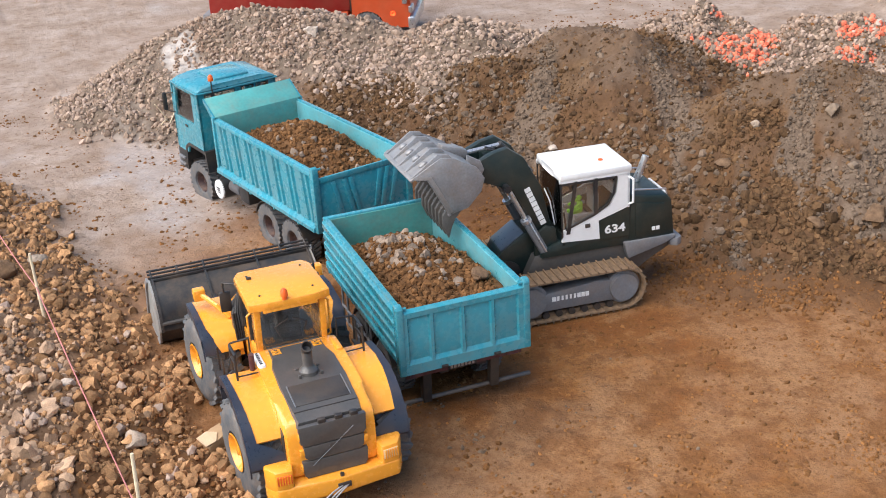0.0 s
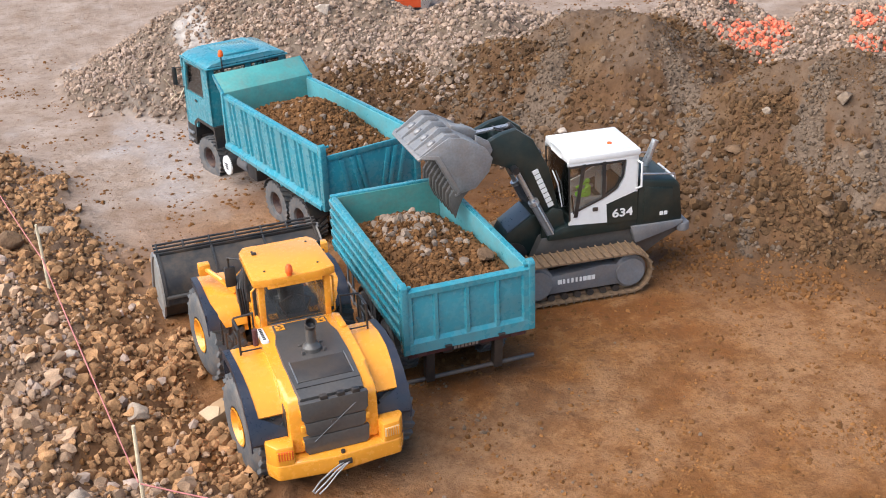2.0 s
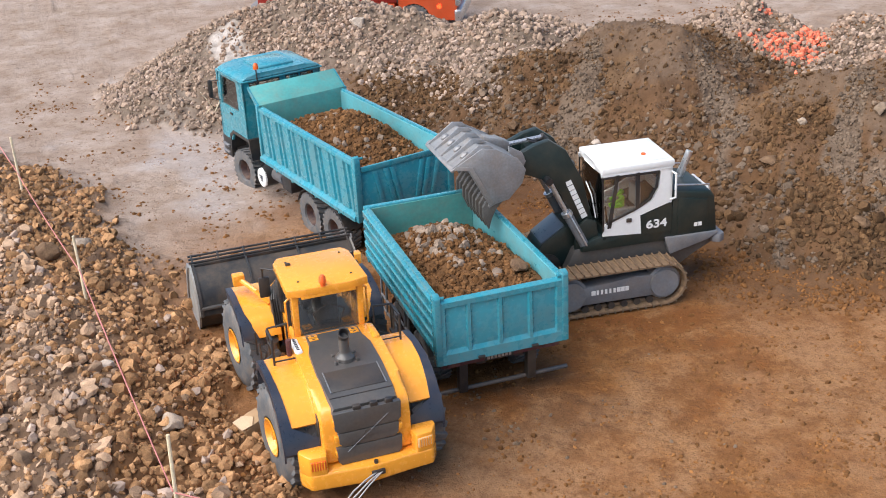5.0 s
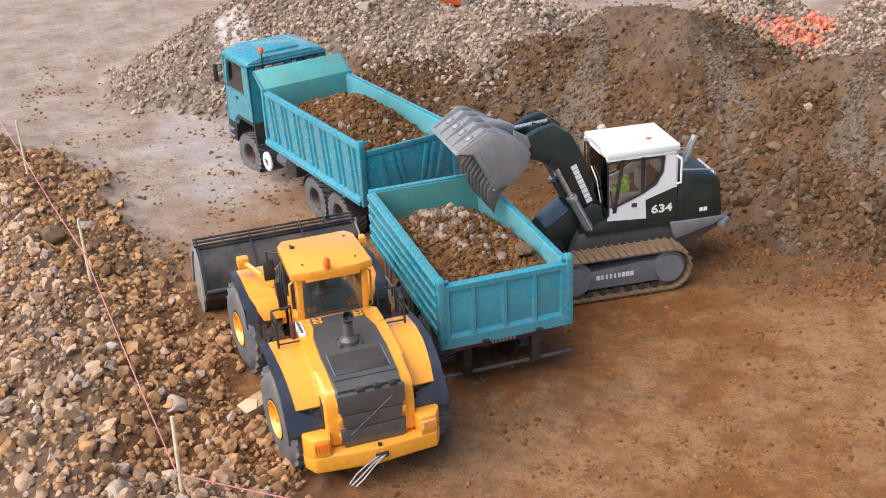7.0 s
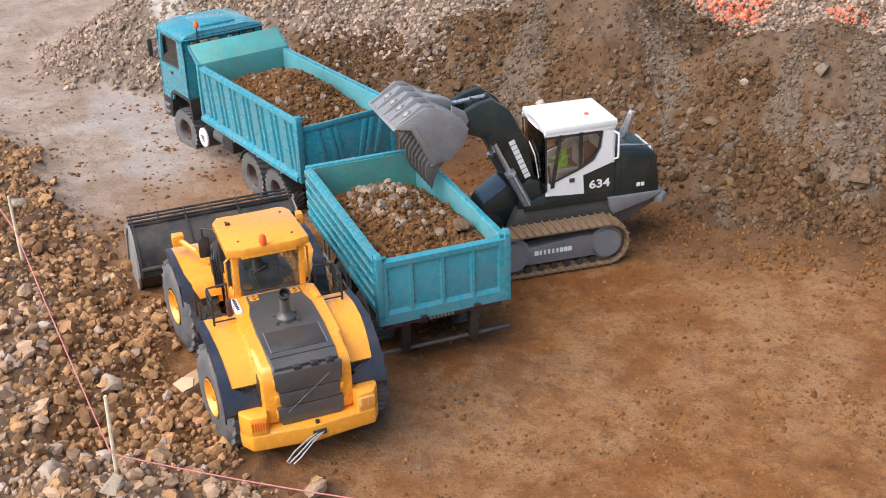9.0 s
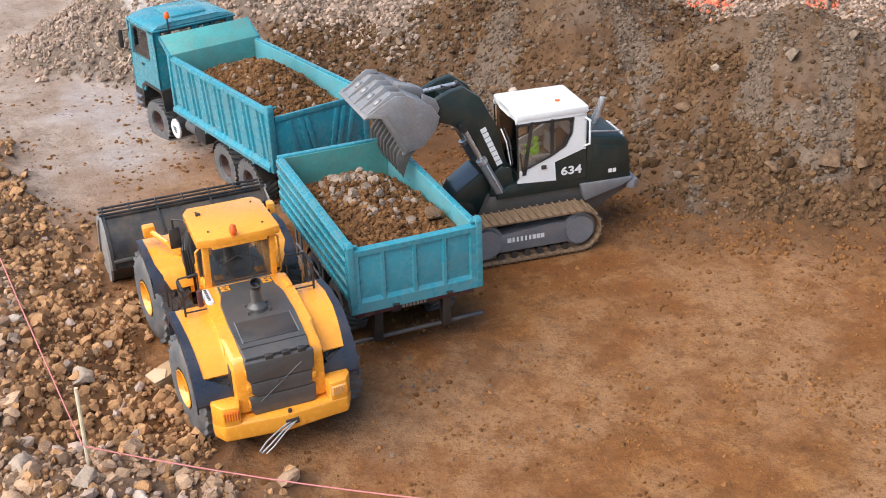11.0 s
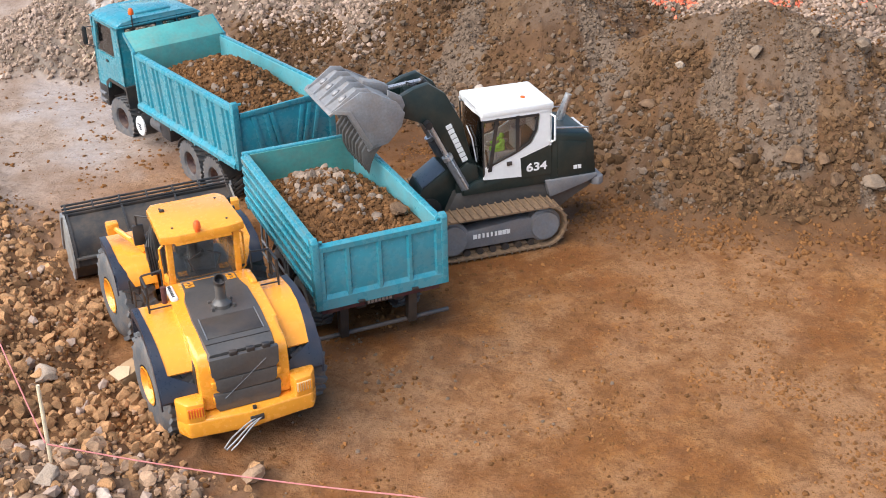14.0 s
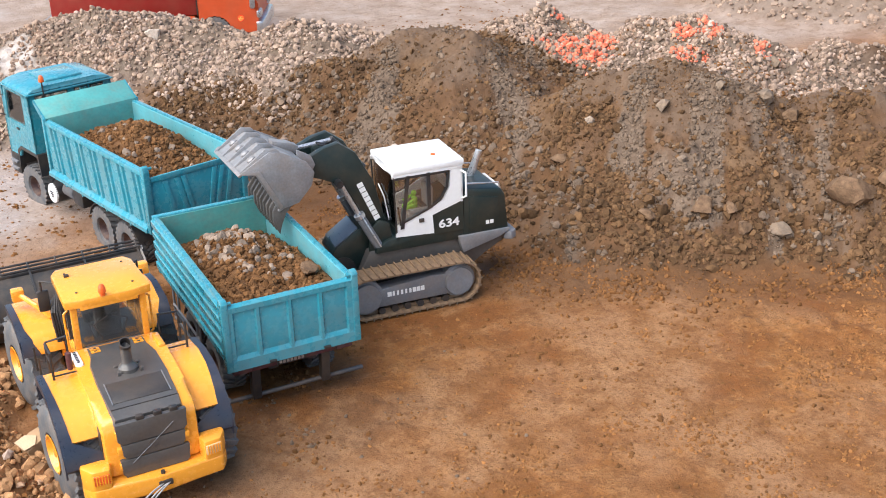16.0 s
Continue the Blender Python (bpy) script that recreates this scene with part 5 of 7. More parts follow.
def loader_cab(t):
    base = bmesh.new()
    prism(base, [(0.056, 0.105), (0.056, 0.15), (0.142, 0.145), (0.142, 0.1)], -0.043, 0.043, "x", 0.002)
    cab = part("cab", base, YELLOW, t, "yellow glazed driver's cab with a flat roof")
    # leaning corner posts
    for s in (-1, 1):
        for (ya, yb), w in (((0.058, 0.052), 0.007), ((0.138, 0.142), 0.005)):
            p = bmesh.new()
            prism(p, [(ya, 0.146), (ya + w, 0.146), (yb + w, 0.208), (yb, 0.208)], *sorted((s * 0.037, s * 0.0445)), "x", 0.0008)
            part("post", p, YELLOW if ya < 0.1 else BLACK, cab)
        part("post", boxed(*sorted((s * 0.0385, s * 0.044))[:1], 0.096, 0.146, sorted((s * 0.0385, s * 0.044))[1], 0.101, 0.208), BLACK, cab)
        part("side_window", boxed(*sorted((s * 0.041, s * 0.042))[:1], 0.064, 0.148, sorted((s * 0.041, s * 0.042))[1], 0.14, 0.207), GLASS, cab).visible_shadow = False
        mir = bmesh.new()
        pipe(mir, [(s * 0.044, 0.145, 0.203), (s * 0.06, 0.158, 0.203), (s * 0.06, 0.158, 0.17)], 0.0013)
        box(mir, *sorted((s * 0.052, s * 0.066))[:1], 0.156, 0.162, sorted((s * 0.052, s * 0.066))[1], 0.161, 0.19, 0.0015)
        part("mirror", mir, BLACK, cab)
        gr = pipe(bmesh.new(), [(s * 0.046, 0.066, 0.2), (s * 0.051, 0.066, 0.196), (s * 0.051, 0.066, 0.15), (s * 0.046, 0.066, 0.146)], 0.0013)
        part("grab_rail", gr, YELLOW, cab)
    part("rear_window", boxed(-0.037, 0.0575, 0.15, 0.037, 0.0583, 0.207), GLASS, cab).visible_shadow = False
    part("windscreen", boxed(-0.039, 0.143, 0.147, 0.039, 0.144, 0.207), GLASS, cab).visible_shadow = False
    roof = bmesh.new()
    prism(roof, [(-0.051, 0.05), (-0.0495, 0.135), (-0.044, 0.137), (-0.043, 0.147), (-0.027, 0.148), (-0.026, 0.143), (0.026, 0.143), (0.027, 0.148), (0.043, 0.147), (0.044, 0.137), (0.0495, 0.135), (0.051, 0.05), (0.03, 0.0455), (-0.03, 0.0455)], 0.2075, 0.2185, "z", 0.002)
    r = part("roof", roof, YELLOW, cab)
    part("roof_step", boxed(-0.034, 0.046, 0.2045, 0.034, 0.053, 0.21, 0.001), YELLOW, r)
    for x, y in ((-0.034, 0.128), (-0.032, 0.068), (0.034, 0.066), (0.036, 0.13)):
        part("roof_bolt", rod(bmesh.new(), (x, y, 0.218), (x, y, 0.2196), 0.0014, 8), BLACK, r)
    part("hatch_knob", boxed(-0.036, 0.118, 0.218, -0.03, 0.122, 0.2215, 0.0008), BLACK, r)
    bea = bmesh.new()
    lathe(bea, [(0.0, 0.0), (0.0, 0.0035), (0.004, 0.0035), (0.0045, 0.0048), (0.011, 0.0042), (0.014, 0.0022), (0.0145, 0.0)], (-0.006, 0.048, 0.218), "z", 16)
    part("beacon", bea, ORANGE, r, "orange flashing beacon")
    seat = boxed(-0.017, 0.075, 0.145, 0.017, 0.108, 0.16, 0.004)
    box(seat, -0.016, 0.07, 0.158, 0.016, 0.08, 0.194, 0.004)
    part("seat", seat, BLACK, cab)
    part("console", boxed(-0.02, 0.122, 0.145, 0.02, 0.14, 0.164, 0.003), BLACK, cab)
    st = bmesh.new()
    lathe(st, [(-0.001, 0.0085), (0.001, 0.0085), (0.001, 0.0072), (-0.001, 0.0072), (-0.001, 0.0085)], (0, 0, 0), "z", 18)
    bmesh.ops.transform(st, matrix=Matrix.Translation((0, 0.117, 0.17)) @ Matrix.Rotation(radians(30), 4, "X"), verts=st.verts)
    part("steering_wheel", st, BLACK, cab)
    part("floor_mat", boxed(-0.0405, 0.059, 0.146, 0.0405, 0.14, 0.1515), BLACK, cab)
    for s in (-1, 1):
        w = bmesh.new()
        pipe(w, [(s * 0.012, 0.0575, 0.158), (s * 0.02, 0.0572, 0.178), (s * 0.003, 0.0572, 0.186)], 0.0008)
        part("wiper", w, BLACK, cab)


def loader_arms(t):
    for s in (-1, 1):
        arm = bmesh.new()
        prism(arm, [(0.172, 0.152), (0.185, 0.163), (0.23, 0.15), (0.3, 0.105), (0.39, 0.045), (0.386, 0.03), (0.372, 0.03), (0.29, 0.085), (0.22, 0.125), (0.175, 0.138)], *sorted((s * 0.022, s * 0.032)), "x", 0.001)
        part("lift_arm", arm, YELLOW, t)
        cyl = rod(bmesh.new(), (s * 0.038, 0.18, 0.07), (s * 0.038, 0.26, 0.085), 0.007, 14)
        rod(cyl, (s * 0.038, 0.26, 0.085), (s * 0.036, 0.31, 0.094), 0.0035, 10)
        part("lift_cylinder", cyl, BLACK, t)
    tilt = bmesh.new()
    prism(tilt, [(0.25, 0.09), (0.262, 0.155), (0.276, 0.16), (0.29, 0.12), (0.3, 0.075)], -0.008, 0.008, "x", 0.001)
    part("tilt_lever", tilt, BLACK, t)
    cyl = rod(bmesh.new(), (0, 0.175, 0.135), (0, 0.245, 0.15), 0.007, 14)
    rod(cyl, (0, 0.245, 0.15), (0, 0.27, 0.156), 0.0035, 10)
    part("tilt_cylinder", cyl, BLACK, t)
    for k in range(4):
        x = -0.042 - k * 0.003
        hose = pipe(bmesh.new(), [(x, 0.15, 0.12), (x - 0.002, 0.152, 0.16), (x + 0.004, 0.165, 0.185 - 0.004 * k), (x + 0.012, 0.185, 0.165), (x + 0.016, 0.2, 0.13)], 0.0016, 6)
        part("hydraulic_hose", hose, BLACK, t)
    part("valve_block", boxed(-0.052, 0.156, 0.13, -0.036, 0.176, 0.168, 0.002), BLACK, t)
    # wide bucket with a railed spill guard
    hw = 0.122
    shell = bmesh.new()
    outer = [(0.505, 0.004), (0.43, 0.0025), (0.4, 0.012), (0.386, 0.035), (0.39, 0.062), (0.412, 0.088), (0.436, 0.097)]
    innr = [(0.436, 0.094), (0.414, 0.084), (0.394, 0.06), (0.39, 0.036), (0.403, 0.016), (0.43, 0.007), (0.505, 0.0065)]
    prism(shell, outer + innr, -hw, hw, "x")
    b = part("bucket", shell, BUCKETDARK, t, "wide dark steel bucket with a railed spill guard, resting on the ground")
    for s in (-1, 1):
        side = bmesh.new()
        prism(side, [(0.505, 0.003), (0.43, 0.001), (0.399, 0.011), (0.385, 0.035), (0.389, 0.063), (0.411, 0.089), (0.437, 0.099), (0.46, 0.082)], *sorted((s * hw, s * (hw + 0.003))), "x")
        sp = part("side_plate", side, DUSTSTEEL, b, "pale dusty side plate")
        ed = bmesh.new()
        prism(ed, [(0.51, 0.002), (0.462, 0.086), (0.438, 0.102), (0.434, 0.096), (0.453, 0.08), (0.496, 0.002)], *sorted((s * (hw + 0.0025), s * (hw + 0.0055))), "x")
        part("side_cutter", ed, STEEL, sp, "bare pale steel side cutter")
        box_low = boxed(*sorted((s * (hw + 0.002), s * (hw + 0.0045)))[:1], 0.4, 0.0, sorted((s * (hw + 0.002), s * (hw + 0.0045)))[1], 0.5, 0.012, 0.0008)
        part("wear_plate", box_low, STEEL, sp)
    part("cutting_edge", boxed(-hw - 0.003, 0.49, 0.001, hw + 0.003, 0.522, 0.005, 0.0008), STEEL, b)
    guard = part("spill_guard", boxed(-hw, 0.432, 0.094, hw, 0.437, 0.1, 0.0008), BLACK, b)
    for k, (y, z) in enumerate(((0.436, 0.1015), (0.4415, 0.1045), (0.447, 0.1075))):
        part("guard_rail", rod(bmesh.new(), (-hw - 0.002, y, z), (hw + 0.002, y, z), 0.0018, 8), BLACK, guard)
    for k in range(7):
        x = -hw + 0.003 + k * (2 * hw - 0.006) / 6
        st = rod(bmesh.new(), (x, 0.433, 0.098), (x, 0.448, 0.1085), 0.0018, 8)
        part("guard_stay", st, BLACK, guard)
        if k in (0, 2, 4, 6):
            rb = bmesh.new()
            prism(rb, [(0.434, 0.1), (0.41, 0.09), (0.387, 0.063), (0.383, 0.035), (0.396, 0.035), (0.396, 0.06), (0.42, 0.086), (0.436, 0.094)], x - 0.0015, x + 0.0015, "x")
            part("back_rib", rb, BLACK, b)
    part("back_bar", boxed(-hw + 0.003, 0.3825, 0.046, hw - 0.003, 0.3885, 0.05, 0.0006), CHARCOAL, b)
    for s in (-1, 1):
        ear = bmesh.new()
        prism(ear, [(0.372, 0.02), (0.378, 0.075), (0.395, 0.075), (0.392, 0.02)], *sorted((s * 0.034, s * 0.039)), "x", 0.0008)
        part("ear", ear, BLACK, b)


BUCKETDARK = material("worn black bucket steel", (0.022, 0.022, 0.023), 0.42, var=0.3, scale=30, dust=0.28, dust_scale=22)
DUSTSTEEL = material("dusty pale steel", (0.3, 0.3, 0.29), 0.6, metal=0.2, var=0.25, scale=40, dust=0.5)
PANEL = material("dark hood panel", (0.045, 0.04, 0.038), 0.35, var=0.2, scale=30, dust=0.15)
wheel_loader(pose(-0.131, -0.037, 0, 0, 0, 0.3))


# ---- track loader: y forward, x to its right, origin under its middle ----
def track_loader(m):
    t = thing("track_loader", m, "white and dark green track loader, bucket tipped over the trailer", "track loader")
    # undercarriage
    r = 0.034
    ya, yb = -0.066, 0.082
    pitch = 0.0122
    straight = yb - ya
    loop = 2 * straight + 2 * math.pi * r
    count = round(loop / pitch)
    shoe_bm = boxed(-0.02, -0.0056, -0.0014, 0.02, 0.0056, 0.0012)
    box(shoe_bm, -0.02, -0.0052, 0.001, 0.02, -0.0034, 0.0042)
    tmp = link("shoe", shoe_bm, TRACKSTEEL)
    shoe_me = tmp.data
    bpy.data.objects.remove(tmp)
    for s in (-1, 1):
        xc = s * 0.073
        fr = bmesh.new()
        prism(fr, [(ya + 0.012, 0.018), (yb - 0.012, 0.018), (yb - 0.006, 0.03), (yb - 0.012, 0.046), (0.02, 0.05), (-0.02, 0.054), (ya + 0.014, 0.052), (ya + 0.006, 0.03)], *sorted((xc - 0.012, xc + 0.012)), "x", 0.002)
        frame_part = part("track_frame", fr, GREYMETAL, t, "grey track frame with white marks")
        for k in range(6):
            part("roller", rod(bmesh.new(), (xc - 0.0122, ya + 0.022 + k * 0.0205, 0.0115), (xc + 0.0122, ya + 0.022 + k * 0.0205, 0.0115), 0.0055, 14), BLACK, frame_part)
        for y, nm, rr in ((ya, "sprocket", 0.0265), (yb, "idler", 0.0275)):
            w = bmesh.new()
            lathe(w, [(-0.016, 0.0), (-0.016, rr * 0.82), (-0.012, rr * 0.86), (-0.01, rr), (0.01, rr), (0.012, rr * 0.86), (0.016, rr * 0.82), (0.016, 0.0)], (xc, y, 0.037), "x", 28)
            part(nm, w, GREYMETAL, t, "grey toothed sprocket" if nm == "sprocket" else "grey idler wheel")
        if s < 0:
            x = xc - 0.0125
            for k in range(9):
                w = (0.0075, 0.004, 0.0035, 0.004, 0.0035, 0.004, 0.0065, 0.0065, 0.0065)[k]
                y = 0.046 - k * 0.0066
                part("frame_mark", boxed(x - 0.0006, y - w * 0.42, 0.0335, x + 0.0004, y + w * 0.42, 0.0405), WHITE, frame_part)
        belt = bmesh.new()
        n = 64
        path = []
        for k in range(n):
            d = k / n * loop
            path.append(track_point(d, ya, yb, r - 0.004, r))
        outline = [(p[0], p[1]) for p in path]
        inner = [track_point(k / n * loop, ya, yb, r - 0.009, r)[:2] for k in range(n)]
        lo = [[belt.verts.new((x, *q)) for q in o] for x in (xc - 0.006, xc + 0.006) for o in (outline, inner)]
        for k in range(n):
            j = (k + 1) % n
            belt.faces.new((lo[0][k], lo[0][j], lo[2][j], lo[2][k]))
            belt.faces.new((lo[1][k], lo[3][k], lo[3][j], lo[1][j]))
            belt.faces.new((lo[0][k], lo[1][k], lo[1][j], lo[0][j]))
            belt.faces.new((lo[2][k], lo[2][j], lo[3][j], lo[3][k]))
        chain = part("track_chain", belt, TRACKSTEEL, t, "dusty steel track with bar shoes")
        for k in range(count):
            y, z, a = track_point(k * loop / count, ya, yb, r - 0.002, r)
            sh = new("track_shoe", shoe_me)
            sh.parent = chain
            sh.matrix_basis = Matrix.Translation((xc, y, z)) @ Matrix.Rotation(a, 4, "X")
    # main frame and hood
    fr = bmesh.new()
    prism(fr, [(-0.125, 0.056), (-0.165, 0.074), (-0.168, 0.092), (0.06, 0.092), (0.075, 0.06), (0.06, 0.034), (-0.1, 0.034)], -0.043, 0.043, "x", 0.002)
    part("main_frame", fr, CHARCOAL, t)
    deck = bmesh.new()
    prism(deck, [(-0.09, 0.088), (0.052, 0.088), (0.05, 0.098), (0.03, 0.108), (-0.09, 0.118)], -0.049, 0.049, "x", 0.002)
    part("deck", deck, DARKGREEN, t)
    hood = bmesh.new()
    prism(hood, [(-0.166, 0.09), (-0.16, 0.15), (-0.152, 0.161), (-0.092, 0.169), (-0.088, 0.09)], -0.05, 0.05, "x", 0.004)
    h = part("engine_hood", hood, DARKGREEN, t, "dark green engine hood with a louvred rear")
    for k in range(11):
        z = 0.096 + k * 0.0046
        part("louvre", boxed(-0.041, -0.1665 + (z - 0.09) * 0.1, z, 0.041, -0.1625 + (z - 0.09) * 0.1, z + 0.0022), DARKGREEN, h)
    for k in range(8):
        part("hood_mark", boxed(-0.031 + k * 0.0078, -0.1605, 0.1495, -0.0245 + k * 0.0078, -0.157, 0.1565), WHITE, h)
    for s in (-1, 1):
        pan = bmesh.new()
        prism(pan, [(-0.15, 0.098), (-0.147, 0.148), (-0.1, 0.156), (-0.1, 0.098)], *sorted((s * 0.0495, s * 0.0515)), "x", 0.0008)
        part("side_door", pan, DARKGREEN, h)
        for k in range(2):
            part("side_mark", boxed(*sorted((s * 0.0512, s * 0.0522))[:1], -0.139 + k * 0.007, 0.106, sorted((s * 0.0512, s * 0.0522))[1], -0.1335 + k * 0.007, 0.112), WHITE, h)
        rail = pipe(bmesh.new(), [(s * 0.047, -0.096, 0.168), (s * 0.047, -0.096, 0.176), (s * 0.047, -0.15, 0.169), (s * 0.047, -0.152, 0.162)], 0.0013)
        part("hood_rail", rail, SILVER, h)
    bump = bmesh.new()
    prism(bump, [(-0.05, -0.178), (0.05, -0.178), (0.056, -0.168), (0.05, -0.158), (-0.05, -0.158), (-0.056, -0.168)], 0.074, 0.088, "z", 0.002)
    part("rear_bumper", bump, GREYMETAL, t)
    for s in (-1, 1):
        low = bmesh.new()
        prism(low, [(-0.088, 0.066), (-0.15, 0.082), (-0.166, 0.09), (-0.166, 0.094), (-0.08, 0.094)], *sorted((s * 0.04, s * 0.054)), "x", 0.0015)
        part("rear_corner", low, GREYMETAL, t)
    ex = rod(bmesh.new(), (0.012, -0.124, 0.155), (0.012, -0.134, 0.178), 0.0062, 18)
    e = part("exhaust", ex, SILVER, t, "bright slanting exhaust pipe")
    tip = rod(bmesh.new(), (0.012, -0.1335, 0.177), (0.012, -0.144, 0.203), 0.0056, 18)
    part("tailpipe", tip, SILVER, e)
    track_cab(t)
    track_boom(t)
    return t


def track_point(d, ya, yb, rr, r):
    """Place and turn on the track's loop, d along it, rr from the wheels' axes at the ends."""
    s, zc = yb - ya, 0.037
    arc = math.pi * r
    d = d % (2 * s + 2 * arc)
    if d < s:
        return ya + d, zc + rr, 0.0
    d -= s
    if d < arc:
        a = math.pi / 2 - d / r
        return yb + rr * math.cos(a), zc + rr * math.sin(a), a - math.pi / 2
    d -= arc
    if d < s:
        return yb - d, zc - rr, -math.pi
    d -= s
    a = -math.pi / 2 - d / r
    return ya + rr * math.cos(a), zc + rr * math.sin(a), a - math.pi / 2


def track_cab(t):
    hw, ya, yb, zb, zt = 0.05, -0.09, 0.019, 0.106, 0.214
    shell = bmesh.new()
    for s in (-1, 1):
        a, z = sorted((s * hw, s * (hw - 0.0035)))
        # lower white panel rising behind the door, rear quarter and roof rail
        prism(shell, [(yb, zb + 0.004), (yb - 0.004, 0.128), (-0.036, 0.146), (-0.058, 0.158), (-0.069, 0.178), (-0.071, 0.205), (ya, 0.205), (ya, 0.152), (-0.04, 0.136), (-0.042, zb)], a, z, "x")
        prism(shell, [(yb + 0.002, 0.203), (yb + 0.003, 0.209), (ya, 0.209), (ya, 0.203)], a, z, "x")
    box(shell, -hw, ya, 0.15, hw, ya + 0.003, 0.168)
    for s in (-1, 1):
        box(shell, *sorted((s * hw, s * (hw - 0.012)))[:1], ya, 0.166, sorted((s * hw, s * (hw - 0.012)))[1], ya + 0.003, 0.205)
    box(shell, -hw, ya, 0.2, hw, ya + 0.003, 0.208)
    cab = part("cab", shell, WHITE, t, "white driver's cab with dark window frames")
    for s in (-1, 1):
        x = s * (hw - 0.0005)
        fr = bmesh.new()
        a, z = sorted((x, s * (hw + 0.001)))
        prism(fr, [(0.012, 0.122), (0.006, 0.122), (-0.006, 0.205), (-0.001, 0.205)], a, z, "x")
        prism(fr, [(yb, 0.118), (yb - 0.002, 0.118), (yb, 0.205), (yb + 0.002, 0.205)], a, z, "x")
        prism(fr, [(yb - 0.006, 0.128), (yb - 0.006, 0.131), (-0.034, 0.149), (-0.034, 0.146)], a, z, "x")
        prism(fr, [(-0.0325, 0.146), (-0.038, 0.148), (-0.038, 0.205), (-0.0325, 0.205)], a, z, "x")
        prism(fr, [(-0.038, 0.148), (-0.056, 0.159), (-0.0665, 0.178), (-0.069, 0.203), (-0.066, 0.203), (-0.063, 0.179), (-0.054, 0.162), (-0.038, 0.152)], a, z, "x")
        prism(fr, [(yb - 0.001, 0.2005), (yb - 0.001, 0.204), (-0.069, 0.204), (-0.069, 0.2005)], a, z, "x")
        part("window_frame", fr, BLACK, cab)
        part("door_window", boxed(*sorted((s * (hw - 0.0022), s * (hw - 0.0014)))[:1], -0.034, 0.13, sorted((s * (hw - 0.0022), s * (hw - 0.0014)))[1], yb - 0.003, 0.204), GLASS, cab).visible_shadow = False
        q = bmesh.new()
        prism(q, [(-0.038, 0.15), (-0.056, 0.161), (-0.066, 0.179), (-0.068, 0.204), (-0.038, 0.204)], *sorted((s * (hw - 0.0022), s * (hw - 0.0014))), "x")
        part("quarter_window", q, GLASS, cab).visible_shadow = False
        part("door_handle", boxed(*sorted((x, s * (hw + 0.0022)))[:1], -0.026, 0.128, sorted((x, s * (hw + 0.0022)))[1], -0.018, 0.134, 0.0006), BLACK, cab)
        gr = pipe(bmesh.new(), [(s * hw, ya + 0.002, 0.2), (s * (hw + 0.006), ya - 0.003, 0.197), (s * (hw + 0.006), ya - 0.003, 0.16), (s * hw, ya + 0.002, 0.155)], 0.0016)
        part("grab_rail", gr, WHITE, cab, "white tubular rail")
        lamp = boxed(*sorted((s * 0.03, s * 0.038))[:1], ya - 0.003, 0.203, sorted((s * 0.03, s * 0.038))[1], ya + 0.001, 0.209, 0.0008)
        part("work_lamp", lamp, BLACK, cab)
    dark = bmesh.new()
    prism(dark, [(-0.0425, 0.104), (-0.0405, 0.1345), (ya, 0.1505), (ya, 0.104)], -hw - 0.0005, hw + 0.0005, "x")
    dp = part("side_panel", dark, DARKGREEN, cab, "dark green side panel with a white number")
    put_text("634", dp, (-hw - 0.0012, -0.05, 0.1135), 0.018)
    part("windscreen", boxed(-hw + 0.003, yb - 0.0025, 0.122, hw - 0.003, yb - 0.0015, 0.205), GLASS, cab).visible_shadow = False
    part("rear_window", boxed(-hw + 0.012, ya + 0.001, 0.168, hw - 0.012, ya + 0.0018, 0.2), GLASS, cab).visible_shadow = False
    part("window_bar", boxed(-0.004, ya - 0.001, 0.166, 0.004, ya + 0.0008, 0.2), BLACK, cab)
    lower = bmesh.new()
    box(lower, -hw + 0.001, yb - 0.006, 0.104, hw - 0.001, yb - 0.001, 0.122)
    part("front_panel", lower, DARKGREEN, cab)
    part("cab_floor", boxed(-hw + 0.003, ya + 0.004, 0.108, hw - 0.003, yb - 0.006, 0.113), SEATGREY, cab)
    roof = bmesh.new()
    prism(roof, [(-hw - 0.001, ya - 0.003), (-hw - 0.001, yb + 0.002), (-0.024, yb + 0.004), (-0.022, yb + 0.001), (0.022, yb + 0.001), (0.024, yb + 0.004), (hw + 0.001, yb + 0.002), (hw + 0.001, ya - 0.003)], 0.2075, 0.2185, "z", 0.0025)
    bmesh.ops.scale(roof, vec=(1, 1, 1), verts=roof.verts)
    rf = part("roof", roof, WHITE, cab)
    cr = bmesh.new()
    box(cr, -hw + 0.006, ya + 0.004, 0.217, hw - 0.006, yb - 0.006, 0.2205, 0.0016)
    part("roof_crown", cr, WHITE, rf)
    bea = bmesh.new()
    lathe(bea, [(0.0, 0.0), (0.0, 0.004), (0.0022, 0.0036), (0.003, 0.0)], (-0.02, -0.055, 0.22), "z", 14)
    part("beacon", bea, ORANGE, rf)
    seat = boxed(-0.017, -0.05, 0.112, 0.017, -0.012, 0.13, 0.004)
    box(seat, -0.016, -0.056, 0.128, 0.016, -0.046, 0.168, 0.004)
    part("seat", seat, SEATGREY, cab, "light grey driver's seat")
    for s in (-1, 1):
        part("armrest", boxed(*sorted((s * 0.02, s * 0.027))[:1], -0.048, 0.132, sorted((s * 0.02, s * 0.027))[1], -0.012, 0.14, 0.002), SEATGREY, cab)
    wiper = pipe(bmesh.new(), [(-0.02, yb, 0.128), (-0.004, yb + 0.001, 0.16), (0.02, yb + 0.001, 0.172)], 0.001)
